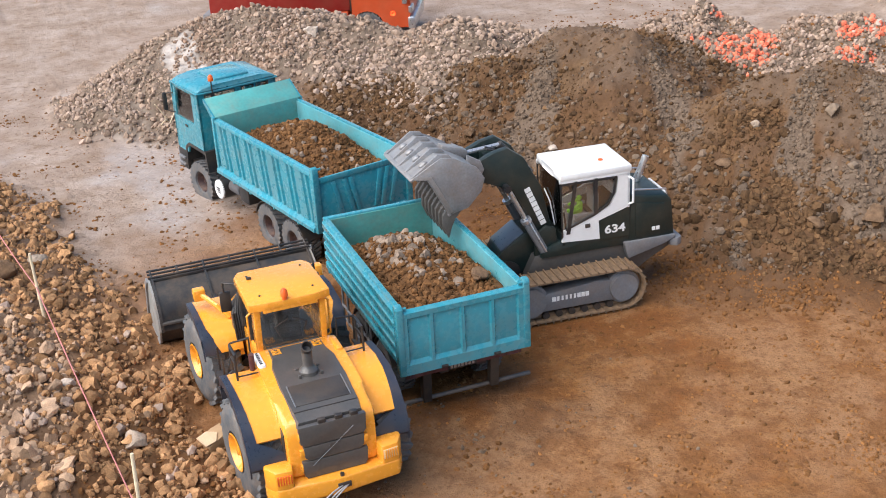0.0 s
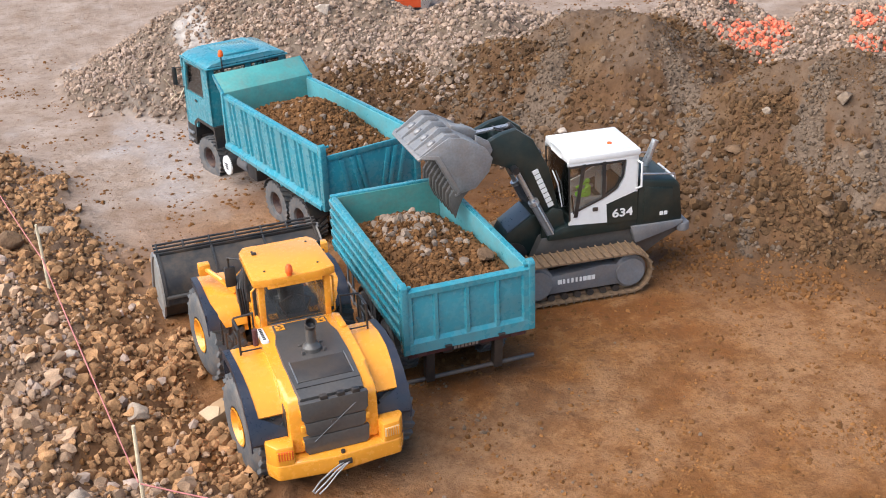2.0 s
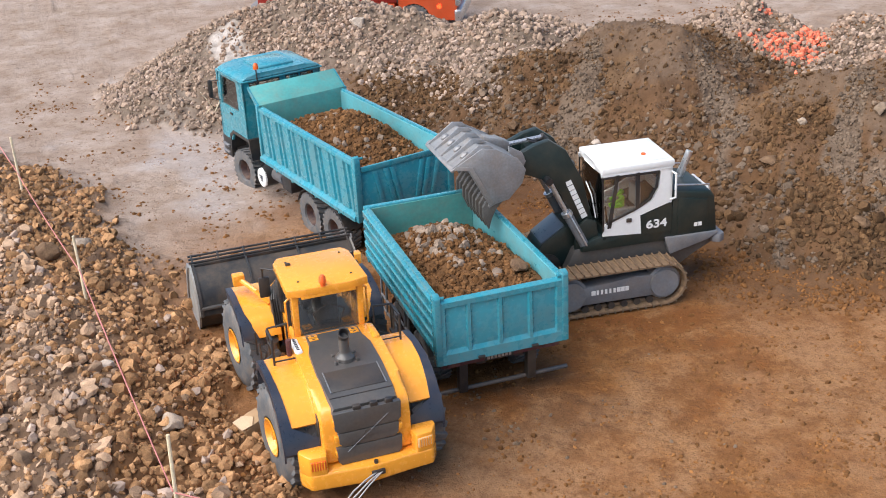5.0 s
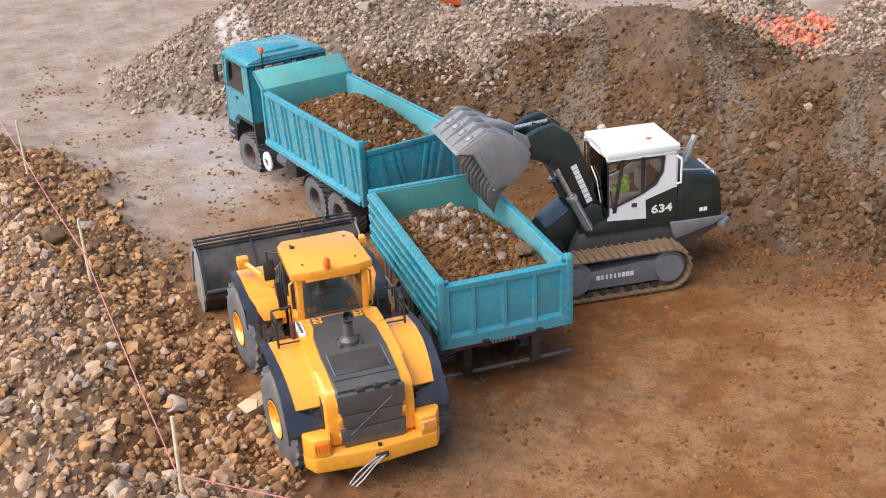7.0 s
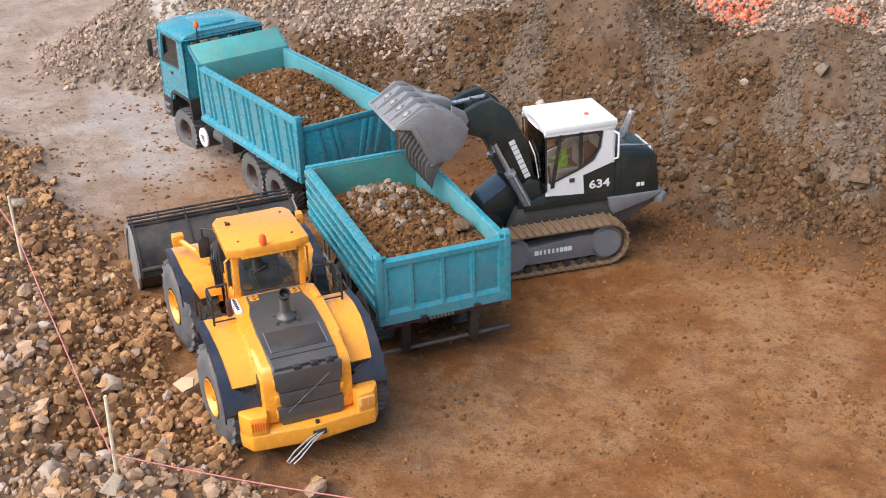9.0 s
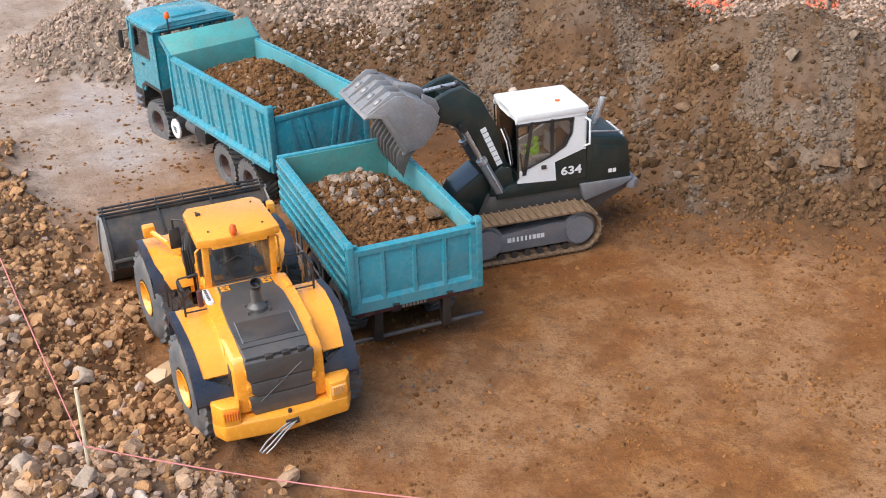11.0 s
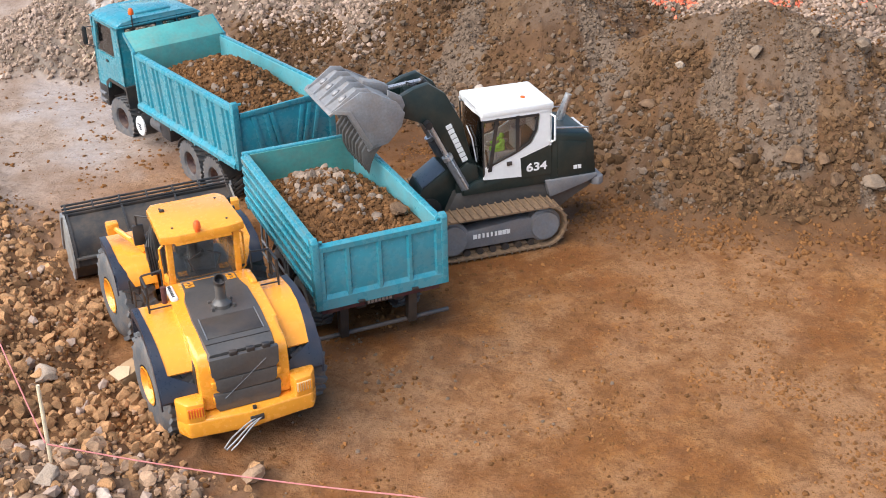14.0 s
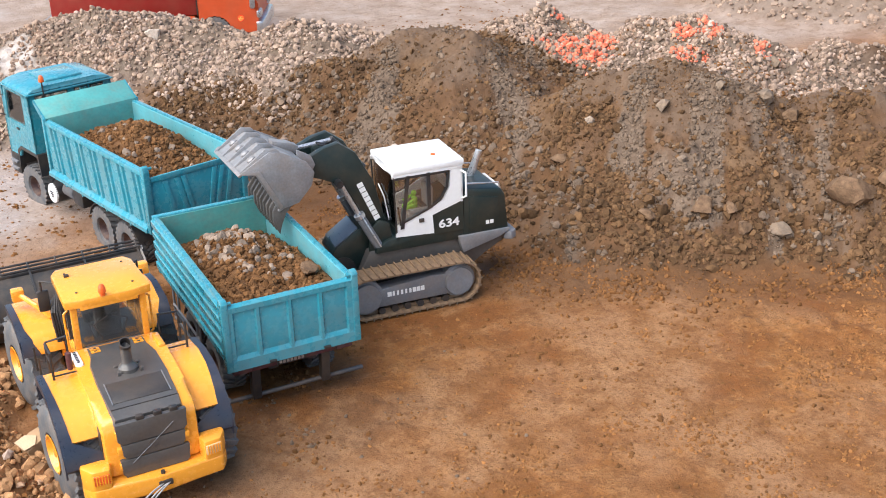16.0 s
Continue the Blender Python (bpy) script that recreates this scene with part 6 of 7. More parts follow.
    part("wiper", wiper, SILVER, cab)
    for s in (-1, 1):
        part("lever", rod(bmesh.new(), (s * 0.02, 0.0, 0.112), (s * 0.02, 0.004, 0.145), 0.0015, 8), BLACK, cab)
    # plain seated figure of a model driver
    fig = bmesh.new()
    box(fig, -0.0095, -0.046, 0.129, 0.0095, -0.034, 0.158, 0.004)
    box(fig, -0.011, -0.04, 0.128, -0.001, -0.008, 0.138, 0.003)
    box(fig, 0.001, -0.04, 0.128, 0.011, -0.008, 0.138, 0.003)
    for s in (-1, 1):
        rod(fig, (s * 0.013, -0.039, 0.158), (s * 0.016, -0.014, 0.145), 0.0035, 8)
    bmesh.ops.create_uvsphere(fig, u_segments=14, v_segments=10, radius=0.007, matrix=Matrix.Translation((0, -0.039, 0.168)))
    d = link("driver_doll", fig, HIVIS, smooth=50)
    d.matrix_world = t.matrix_world @ pose(0.006, -0.008, 0.053) @ Matrix.Diagonal((0.6, 0.6, 0.6, 1))
    tagged(d, "small plastic driver doll in a yellow-green vest on the cab seat", "doll")


def put_text(word, parent, at, size):
    """White block figures on the left side of the vehicle, read from outside."""
    cu = bpy.data.curves.new("lettering", "FONT")
    cu.body, cu.size, cu.extrude, cu.align_x = word, size, 0.0004, "CENTER"
    cu.offset = 0.0004
    tmp = new("lettering", cu)
    me = bpy.data.meshes.new_from_object(tmp.evaluated_get(bpy.context.evaluated_depsgraph_get()))
    bpy.data.objects.remove(tmp)
    me.materials.clear()
    me.materials.append(WHITE)
    ob = new("lettering", me)
    ob.parent = parent
    ob.matrix_basis = Matrix.Translation((at[0], -0.066, at[2])) @ Matrix(((0, 0, -1, 0), (-1, 0, 0, 0), (0, 1, 0, 0), (0, 0, 0, 1))) @ Matrix.Diagonal((1.25, 1, 1, 1))
    ob["label"] = "white figures on the panel"


def track_boom(t):
    # lift arms: from the frame up in front of the cab, bending forward to the bucket pin
    for s in (-1, 1):
        arm = bmesh.new()
        prism(arm, [(0.028, 0.128), (0.05, 0.118), (0.08, 0.185), (0.1, 0.206), (0.125, 0.216), (0.141, 0.221), (0.15, 0.234), (0.144, 0.249), (0.118, 0.261), (0.095, 0.266), (0.07, 0.248), (0.045, 0.2)], *sorted((s * 0.022, s * 0.034)), "x", 0.0012)
        a = part("lift_arm", arm, DARKGREEN, t)
        if s < 0:
            for k in range(8):
                z = 0.142 + k * 0.0078
                y = 0.043 + (z - 0.142) * 0.42
                part("arm_mark", box(bmesh.new(), -0.0348, -0.0046, -0.0035, -0.0338, 0.0046, 0.0035, m=Matrix.Translation((0, y, z)) @ Matrix.Rotation(radians(-22), 4, "X")), WHITE, a)
        cyl = rod(bmesh.new(), (s * 0.042, 0.042, 0.092), (s * 0.042, 0.072, 0.152), 0.007, 16)
        c = part("lift_cylinder", cyl, GREYMETAL, t, "grey hydraulic lift cylinder")
        part("piston_rod", rod(bmesh.new(), (s * 0.042, 0.071, 0.15), (s * 0.042, 0.098, 0.205), 0.0038, 12), SILVER, c)
        collar = lathe(bmesh.new(), [(-0.003, 0.0042), (-0.003, 0.0082), (0.003, 0.0082), (0.003, 0.0042), (-0.003, 0.0042)], (0, 0, 0), "z", 18)
        bmesh.ops.transform(collar, matrix=Matrix.Translation((s * 0.042, 0.072, 0.152)) @ Vector((0, 0.03, 0.06)).to_track_quat("Z", "Y").to_matrix().to_4x4(), verts=collar.verts)
        part("collar", collar, SILVER, c)
        part("feed_pipe", pipe(bmesh.new(), [(s * 0.0505, 0.044, 0.1), (s * 0.0505, 0.07, 0.152), (s * 0.046, 0.074, 0.158)], 0.0014, 6), SILVER, c)
        part("pivot_pin", rod(bmesh.new(), (s * 0.02, 0.1, 0.207), (s * 0.047, 0.1, 0.207), 0.0055, 14), BLACK, t)
        post = bmesh.new()
        prism(post, [(0.02, 0.09), (0.06, 0.09), (0.056, 0.128), (0.04, 0.138), (0.026, 0.132)], *sorted((s * 0.036, s * 0.042)), "x", 0.001)
        part("arm_post", post, DARKGREEN, t)
    part("cross_tube", boxed(-0.024, 0.094, 0.214, 0.024, 0.122, 0.25, 0.004), DARKGREEN, t)
    tilt = part("tilt_cylinder", rod(bmesh.new(), (0, 0.05, 0.21), (0, 0.098, 0.262), 0.0065, 14), BLACK, t)
    part("piston_rod", rod(bmesh.new(), (0, 0.097, 0.261), (0, 0.15, 0.256), 0.0035, 10), SILVER, tilt)
    guard = bmesh.new()
    prism(guard, [(0.114, 0.09), (0.108, 0.1), (0.07, 0.126), (0.05, 0.122), (0.06, 0.06), (0.105, 0.06)], -0.028, 0.028, "x", 0.002)
    nose = part("front_housing", guard, DARKGREEN, t)
    cover = bmesh.new()
    box(cover, -0.027, -0.022, -0.001, 0.027, 0.022, 0.0012, 0.0008, m=Matrix.Translation((0, 0.0892, 0.1138)) @ Matrix.Rotation(radians(-34.5), 4, "X"))
    part("cover_plate", cover, BLUEPLATE, nose, "blue-grey cover plate with a pale rim")
    drum = rod(bmesh.new(), (-0.03, 0.1, 0.062), (0.03, 0.1, 0.062), 0.022, 24)
    part("pivot_drum", drum, BLACK, t)
    for k in range(3):
        hose = pipe(bmesh.new(), [(-0.016 + k * 0.008, 0.04, 0.13), (-0.018 + k * 0.008, 0.066, 0.205), (-0.016 + k * 0.008, 0.088, 0.25), (-0.012 + k * 0.008, 0.12, 0.262)], 0.0015, 6)
        part("hydraulic_hose", hose, BLACK, t)
    # bucket tipped forward: its back is uppermost and its teeth point down
    hw = 0.079
    shell = bmesh.new()
    outer = [(0.199, 0.191), (0.172, 0.198), (0.153, 0.22), (0.147, 0.238), (0.158, 0.2545), (0.188, 0.271), (0.207, 0.275), (0.25, 0.25)]
    innr = [(0.2485, 0.2475), (0.206, 0.272), (0.189, 0.268), (0.1605, 0.252), (0.151, 0.2375), (0.1565, 0.222), (0.174, 0.201), (0.2, 0.194)]
    prism(shell, outer + innr, -hw, hw, "x")
    b = part("bucket", shell, STEELGREY, t, "worn bare steel bucket with ribs and teeth, tipped out")
    for s in (-1, 1):
        side = bmesh.new()
        prism(side, [(0.2, 0.19), (0.171, 0.197), (0.151, 0.219), (0.1455, 0.238), (0.157, 0.256), (0.188, 0.273), (0.2075, 0.277), (0.252, 0.251), (0.2285, 0.247)], *sorted((s * hw, s * (hw + 0.003))), "x", 0.0006)
        sp = part("side_plate", side, STEELGREY, b)
        edge = bmesh.new()
        prism(edge, [(0.252, 0.251), (0.227, 0.248), (0.199, 0.192), (0.194, 0.195), (0.223, 0.252), (0.246, 0.256)], *sorted((s * (hw + 0.0028), s * (hw + 0.0045))), "x", 0.0004)
        part("side_cutter", edge, STEEL, sp, "bare bright cutting edge")
    # stiffening plates across the back, bent over its crest, with wear buttons between
    for k in range(5):
        x = -hw + 0.003 + k * (2 * hw - 0.006) / 4
        rb = bmesh.new()
        prism(rb, [(0.205, 0.2745), (0.25, 0.2485), (0.2525, 0.2505), (0.2115, 0.2815), (0.196, 0.2795), (0.19, 0.273)], x - 0.0018, x + 0.0018, "x", 0.0005)
        part("back_rib", rb, STEELGREY, b)
        if k < 4:
            mid = Matrix.Translation((x + (hw - 0.003) / 4, 0.228, 0.2645)) @ Matrix.Rotation(radians(-31), 4, "X")
            knob = lathe(bmesh.new(), [(-0.002, 0.0), (-0.002, 0.0068), (0.0012, 0.0064), (0.0034, 0.004), (0.004, 0.0)], (0, 0, 0), "z", 16)
            bmesh.ops.transform(knob, matrix=mid, verts=knob.verts)
            part("wear_button", knob, STEELGREY, b)
    part("lip_bar", box(bmesh.new(), -hw - 0.002, -0.003, -0.002, hw + 0.002, 0.003, 0.002, 0.0006, m=Matrix.Translation((0.0, 0.25, 0.2495)) @ Matrix.Rotation(radians(-31), 4, "X")), STEEL, b)
    part("edge_plate", box(bmesh.new(), -hw - 0.003, -0.013, -0.002, hw + 0.003, 0.009, 0.002, 0.0006, m=Matrix.Translation((0.0, 0.1935, 0.1935)) @ Matrix.Rotation(radians(-28), 4, "X")), STEELGREY, b)
    for k in range(9):
        x = -hw + 0.003 + k * (2 * hw - 0.006) / 8
        th = bmesh.new()
        prism(th, [(0.184, 0.206), (0.199, 0.203), (0.209, 0.189), (0.209, 0.172), (0.201, 0.153), (0.1965, 0.17), (0.191, 0.184), (0.18, 0.194)], x - 0.0035, x + 0.0035, "x", 0.001)
        part("tooth", th, TOOTHSTEEL, b)
    for s in (-1, 1):
        ear = bmesh.new()
        prism(ear, [(0.14, 0.224), (0.133, 0.238), (0.138, 0.252), (0.158, 0.264), (0.16, 0.224)], *sorted((s * 0.036, s * 0.041)), "x", 0.0008)
        part("ear", ear, STEELGREY, b)
    bridge = bmesh.new()
    prism(bridge, [(0.152, 0.25), (0.148, 0.262), (0.16, 0.268), (0.186, 0.275), (0.186, 0.269)], -0.012, 0.012, "x", 0.0008)
    part("tilt_bracket", bridge, STEELGREY, b)
    # the bucket hangs a little askew, its left end higher
    askew = Matrix.Identity(4)
    askew[2][0] = -0.1
    for ob in (b, *b.children_recursive):
        ob.data.transform(askew)


TOOTHSTEEL = material("dark worn tooth steel", (0.09, 0.085, 0.082), 0.5, metal=0.3, var=0.3, scale=60, dust=0.2)
BLUEPLATE = material("blue grey cover paint", (0.05, 0.075, 0.11), 0.3, var=0.15, scale=30, dust=0.1, coat=0.4)
STEELGREY = material("worn grey bucket steel", (0.27, 0.275, 0.29), 0.5, metal=0.35, var=0.25, scale=45, dust=0.35, dust_scale=50)
TRACKSTEEL = material("earth-caked track steel", (0.2, 0.13, 0.08), 0.85, metal=0.1, var=0.35, scale=60, dust=0.95, dust_scale=35)
track_loader(pose(0.3545, 0.259, 0, 0, 0, 84.8))


# ---- loose stones on the heaps, the bank and the drive ----
def strew(name, mat, count, box_xy, weight, lo, hi, power, seed, label, level=1, sink=0.3, worn=False):
    """Stones spread over the ground where weight(x, y, z, share) allows, most of them small."""
    rng = np.random.default_rng(seed)
    x = rng.uniform(box_xy[0], box_xy[1], count)
    y = rng.uniform(box_xy[2], box_xy[3], count)
    z, share = heaps(x, y)
    keep = rng.random(count) < weight(x, y, z, share)
    x, y, z = x[keep], y[keep], z[keep]
    r = lo + (hi - lo) * rng.random(len(x)) ** power
    return scatter(name, np.stack([x, y, z + r * sink], -1), r, mat, seed + 1, label, level=level, worn=worn)


def clumps(x, y, scale, seed, a=-0.05, z=0.25):
    return smooth_step(fbm(x, y, scale, 3, seed), a, z)


def orange_spots(x, y):
    out = 0.0 * x
    for cx, cy, r in ((1.13, 0.85, 0.035), (1.02, 0.83, 0.05), (1.08, 0.8, 0.03), (1.235, 0.71, 0.028), (1.205, 0.655, 0.03), (1.35, 0.59, 0.022), (1.3, 0.7, 0.028), (1.08, 0.965, 0.018)):
        out = np.maximum(out, np.exp(-(((x - cx) / r) ** 2 + ((y - cy) / r) ** 2)) * 1.1)
    return np.clip(out + 0.6 * fbm(x, y, 25, 3, 92) - 0.12, 0, 0.8) * (out > 0.1)


def yard_side(x, y, z):
    """Few stones on the slopes that fall away from the yard."""
    return np.where(heaps(x + 0.024, y + 0.032)[0] > z - 0.014, 1.0, 0.3)


def churned(x, y):
    near = smooth_step(heap_height(x, y, "mound") + 0.05 * fbm(x, y, 6, 3, 63), -0.12, -0.02)
    return near * (0.08 + 0.6 * clumps(x, y, 13, 64, 0.0, 0.4))


BANK = (-0.75, -0.12, -0.55, 1.35)


def gravel_zone(x, y, z, s):
    return (1 - 0.75 * chalk(x, y)) * np.maximum(s["gravel"] * np.maximum(smooth_step(z + 0.03 * fbm(x, y, 7, 3, 88), 0.09, 0.125), smooth_step(x + 0.1 * fbm(x, y, 6, 3, 89), 0.24, 0.1)), s["rear"] * rear_grey(x, y))


def brown_zone(x, y, z, s):
    bare = np.maximum(fines(x, y), np.maximum(crest_cap(x, y, z), chutes(x, y)))
    on_heap = np.maximum(s["mound"], s["rear"] * (1 - rear_grey(x, y))) * (1 - 0.88 * bare)
    return np.clip(on_heap + s["gravel"] * smooth_step(0.115 - z, -0.02, 0.02) * smooth_step(x, 0.1, 0.24), 0, 1)


def low_part(x, y, z):
    return smooth_step(0.1 - z + 0.06 * fbm(x, y, 6, 3, 71), -0.05, 0.05)


strew("gravel", STONE_PALE, 24000, (-0.3, 1.0, 0.7, 1.85), lambda x, y, z, s: yard_side(x, y, z) * gravel_zone(x, y, z, s) * (0.12 + 0.75 * clumps(x, y, 5, 24, -0.1, 0.3)), 0.0024, 0.0085, 2.6, 101, "pale limestone gravel heaped behind the truck", sink=0.25)
strew("gravel", STONE_GREY, 33000, (-0.3, 1.0, 0.7, 1.85), lambda x, y, z, s: yard_side(x, y, z) * np.maximum(gravel_zone(x, y, z, s) * 0.62, s["gravel"] * 0.15), 0.0022, 0.01, 2.8, 102, "grey limestone gravel heaped behind the truck", sink=0.25)
strew("gravel", STONE_TAN, 30000, (0.0, 1.0, 0.7, 1.85), lambda x, y, z, s: yard_side(x, y, z) * gravel_zone(x, y, z, s) * clumps(x, y, 5, 26, -0.15, 0.3) * 0.6, 0.0024, 0.009, 2.6, 171, "earthy stones among the gravel behind the truck", sink=0.25)
strew("gravel", STONE_GREY, 26000, (0.85, 2.0, 0.2, 1.4), lambda x, y, z, s: yard_side(x, y, z) * gravel_zone(x, y, z, s) * s["rear"] * 0.75, 0.003, 0.009, 2.4, 103, "grey gravel on the rear heap", level=1, sink=0.25)
strew("gravel", STONE_PALE, 12000, (0.85, 2.0, 0.2, 1.4), lambda x, y, z, s: yard_side(x, y, z) * gravel_zone(x, y, z, s) * s["rear"] * 0.5, 0.003, 0.008, 2.4, 104, "pale gravel on the rear heap", sink=0.25)
strew("gravel", STONE_TAN, 12000, (0.85, 2.0, 0.2, 1.4), lambda x, y, z, s: yard_side(x, y, z) * gravel_zone(x, y, z, s) * s["rear"] * 0.5, 0.003, 0.008, 2.4, 174, "earthy stones on the rear heap", sink=0.25)
strew("rubble", STONE_EARTH, 105000, (0.2, 1.5, -0.1, 1.25), lambda x, y, z, s: yard_side(x, y, z) * brown_zone(x, y, z, s) * (0.25 + 0.75 * clumps(x, y, 9, 31, -0.25, 0.15)), 0.0016, 0.0088, 3.2, 105, "earthy brown rubble on the slope of the heap", sink=-0.05)
strew("cobbles", STONE_EARTH, 12000, (0.3, 1.4, -0.1, 1.0), lambda x, y, z, s: s["mound"] * low_part(x, y, z) * (1 - 0.7 * fines(x, y)) * clumps(x, y, 7, 131, -0.15, 0.2) * 0.35, 0.0055, 0.0125, 2.6, 131, "earth-coated cobbles at the foot of the heap", level=2, sink=-0.05)
strew("cobbles", STONE_DULL, 6500, (0.3, 1.4, -0.1, 1.0), lambda x, y, z, s: s["mound"] * low_part(x, y, z) * (1 - 0.7 * fines(x, y)) * clumps(x, y, 6, 133, -0.1, 0.2) * 0.4, 0.005, 0.0115, 2.6, 133, "grey cobbles at the foot of the heap", level=2, sink=-0.05)
strew("rubble", STONE_DULL, 44000, (0.3, 1.45, -0.1, 1.35), lambda x, y, z, s: yard_side(x, y, z) * brown_zone(x, y, z, s) * clumps(x, y, 5, 33, -0.1, 0.3) * 0.6, 0.0018, 0.0085, 3.0, 106, "grey stones among the brown rubble", sink=0.0)
strew("crumbs", STONE_EARTH, 60000, (0.35, 1.15, 0.0, 1.05), lambda x, y, z, s: yard_side(x, y, z) * s["mound"] * np.maximum(fines(x, y), crest_cap(x, y, z)) * (0.25 + 0.6 * clumps(x, y, 16, 181, -0.1, 0.3)), 0.0009, 0.0034, 2.6, 181, "small crumbs of earth on the bare patches of the heap", sink=-0.1)
strew("rubble", STONE_DULL, 70000, (0.3, 1.3, 0.0, 1.1), lambda x, y, z, s: yard_side(x, y, z) * s["mound"] * chutes(x, y) * 0.8, 0.0013, 0.0058, 2.8, 151, "fine grey gravel that ran down the heap", sink=0.2)
strew("rubble", STONE_BROWN, 15000, BANK, lambda x, y, z, s: smooth_step(s["bank"], 0.3, 0.95) * (1 - 0.6 * grey_bank(x, y)) * 0.9, 0.002, 0.0065, 2.0, 107, "earthy brown rubble on the low bank", sink=0.08)
strew("rubble", STONE_BROWN, 11500, BANK, lambda x, y, z, s: smooth_step(s["bank"], 0.3, 0.95) * (1 - 0.65 * grey_bank(x, y)) * 0.8, 0.0042, 0.0125, 2.6, 121, "larger brown lumps on the low bank", level=2, sink=0.1)
strew("rubble", STONE_BANK, 5200, BANK, lambda x, y, z, s: smooth_step(s["bank"], 0.5, 1.0) * grey_bank(x, y) * 0.6, 0.005, 0.015, 2.6, 122, "larger grey limestone lumps on the low bank", level=2, sink=0.15)
strew("rubble", STONE_BANK, 17000, BANK, lambda x, y, z, s: smooth_step(s["bank"], 0.5, 1.0) * (0.06 + 0.6 * grey_bank(x, y)), 0.002, 0.007, 2.0, 108, "grey limestone lumps on the low bank")
strew("rubble", STONE_PALE, 2500, BANK, lambda x, y, z, s: smooth_step(s["bank"], 0.5, 1.0) * (0.14 + 0.4 * grey_bank(x, y)), 0.003, 0.012, 2.4, 109, "pale limestone lumps on the low bank")
strew("clods", CLOD, 40000, (-0.5, 1.5, -0.6, 1.9), lambda x, y, z, s: (1 - np.maximum(s["mound"], s["gravel"])) * (0.07 + 1.2 * clumps(x, y, 16, 55, 0.06, 0.42)), 0.0012, 0.006, 2.4, 110, "small dark clods of earth on the trodden ground", level=1, sink=-0.15)
strew("clods", CLOD, 4500, (-1.2, 0.6, 0.5, 3.6), lambda x, y, z, s: (1 - np.maximum(s["mound"], s["gravel"])) * (0.06 + 0.5 * clumps(x, y, 4, 57, 0.1, 0.45)), 0.001, 0.0035, 3.0, 114, "dark clods trodden into the pale drive", level=1, sink=-0.3)
strew("crumbs", SAND_CRUMB, 130000, (-0.1, 1.35, -0.6, 0.7), lambda x, y, z, s: (1 - np.maximum(s["mound"], s["gravel"])) * (0.035 + 0.75 * clumps(x, y, 8, 155, -0.05, 0.45) * clumps(x, y, 30, 157, -0.2, 0.2)), 0.0009, 0.0042, 2.6, 141, "small crumbs of ochre sand on the trodden ground", level=1, sink=-0.1)
strew("clods", CLOD, 66000, (0.2, 1.35, -0.1, 0.9), lambda x, y, z, s: (1 - np.maximum(s["mound"], s["gravel"])) * churned(x, y), 0.001, 0.0062, 2.8, 161, "churned earth clods round the foot of the heap", level=1, sink=0.15)
strew("grit", STONE_DULL, 6000, (-0.25, 0.35, -0.25, 0.12), lambda x, y, z, s: (1 - s["bank"]) * (0.03 + 0.5 * clumps(x, y, 15, 167, 0.0, 0.4)) * np.exp(-((x - 0.03) / 0.2) ** 2), 0.0009, 0.004, 3.0, 167, "dark grit on the darker ground behind the trailer", sink=0.0)
strew("gravel", STONE_ORANGE, 30000, (0.85, 1.6, 0.4, 1.2), lambda x, y, z, s: smooth_step(s["rear"], 0.7, 1.0) * orange_spots(x, y), 0.003, 0.008, 2.2, 111, "stones marked with bright orange paint", sink=0.5)
strew("gravel", STONE_GREY, 6000, (1.7, 3.0, 0.8, 2.0), lambda x, y, z, s: s["far"], 0.004, 0.012, 2.0, 112, "grey gravel on the farther heap", level=1)


# ---- boulders that stand out ----
def boulder(x, y, r, mat, seed, label, squash=0.75, z=None):
    rng = np.random.default_rng(seed)
    bm = bmesh.new()
    bmesh.ops.create_icosphere(bm, subdivisions=3, radius=1.0)
    cuts = [(Vector(rng.normal(size=3)).normalized(), rng.uniform(0.42, 0.8)) for _ in range(14)]
    stretch = Vector(rng.uniform(0.8, 1.25, 3))
    for v in bm.verts:
        for n, c in cuts:
            d = v.co.dot(n)
            if d > c:
                v.co -= n * (d - c) * 0.9
        v.co *= 1 + 0.16 * noise.noise(v.co * 2.2 + Vector((seed, 0, 0))) + 0.1 * noise.noise(v.co * 6)
        v.co = Vector((v.co.x * stretch.x, v.co.y * stretch.y, v.co.z * squash)) * r
    ob = link("boulder", bm, mat, smooth=28)
    h = float(heaps(np.array([x]), np.array([y]))[0][0]) if z is None else z
    ob.matrix_world = pose(x, y, h + r * 0.3, 0, 0, seed * 37 % 360)
    return tagged(ob, label, "boulder", "boulders on the heaps")


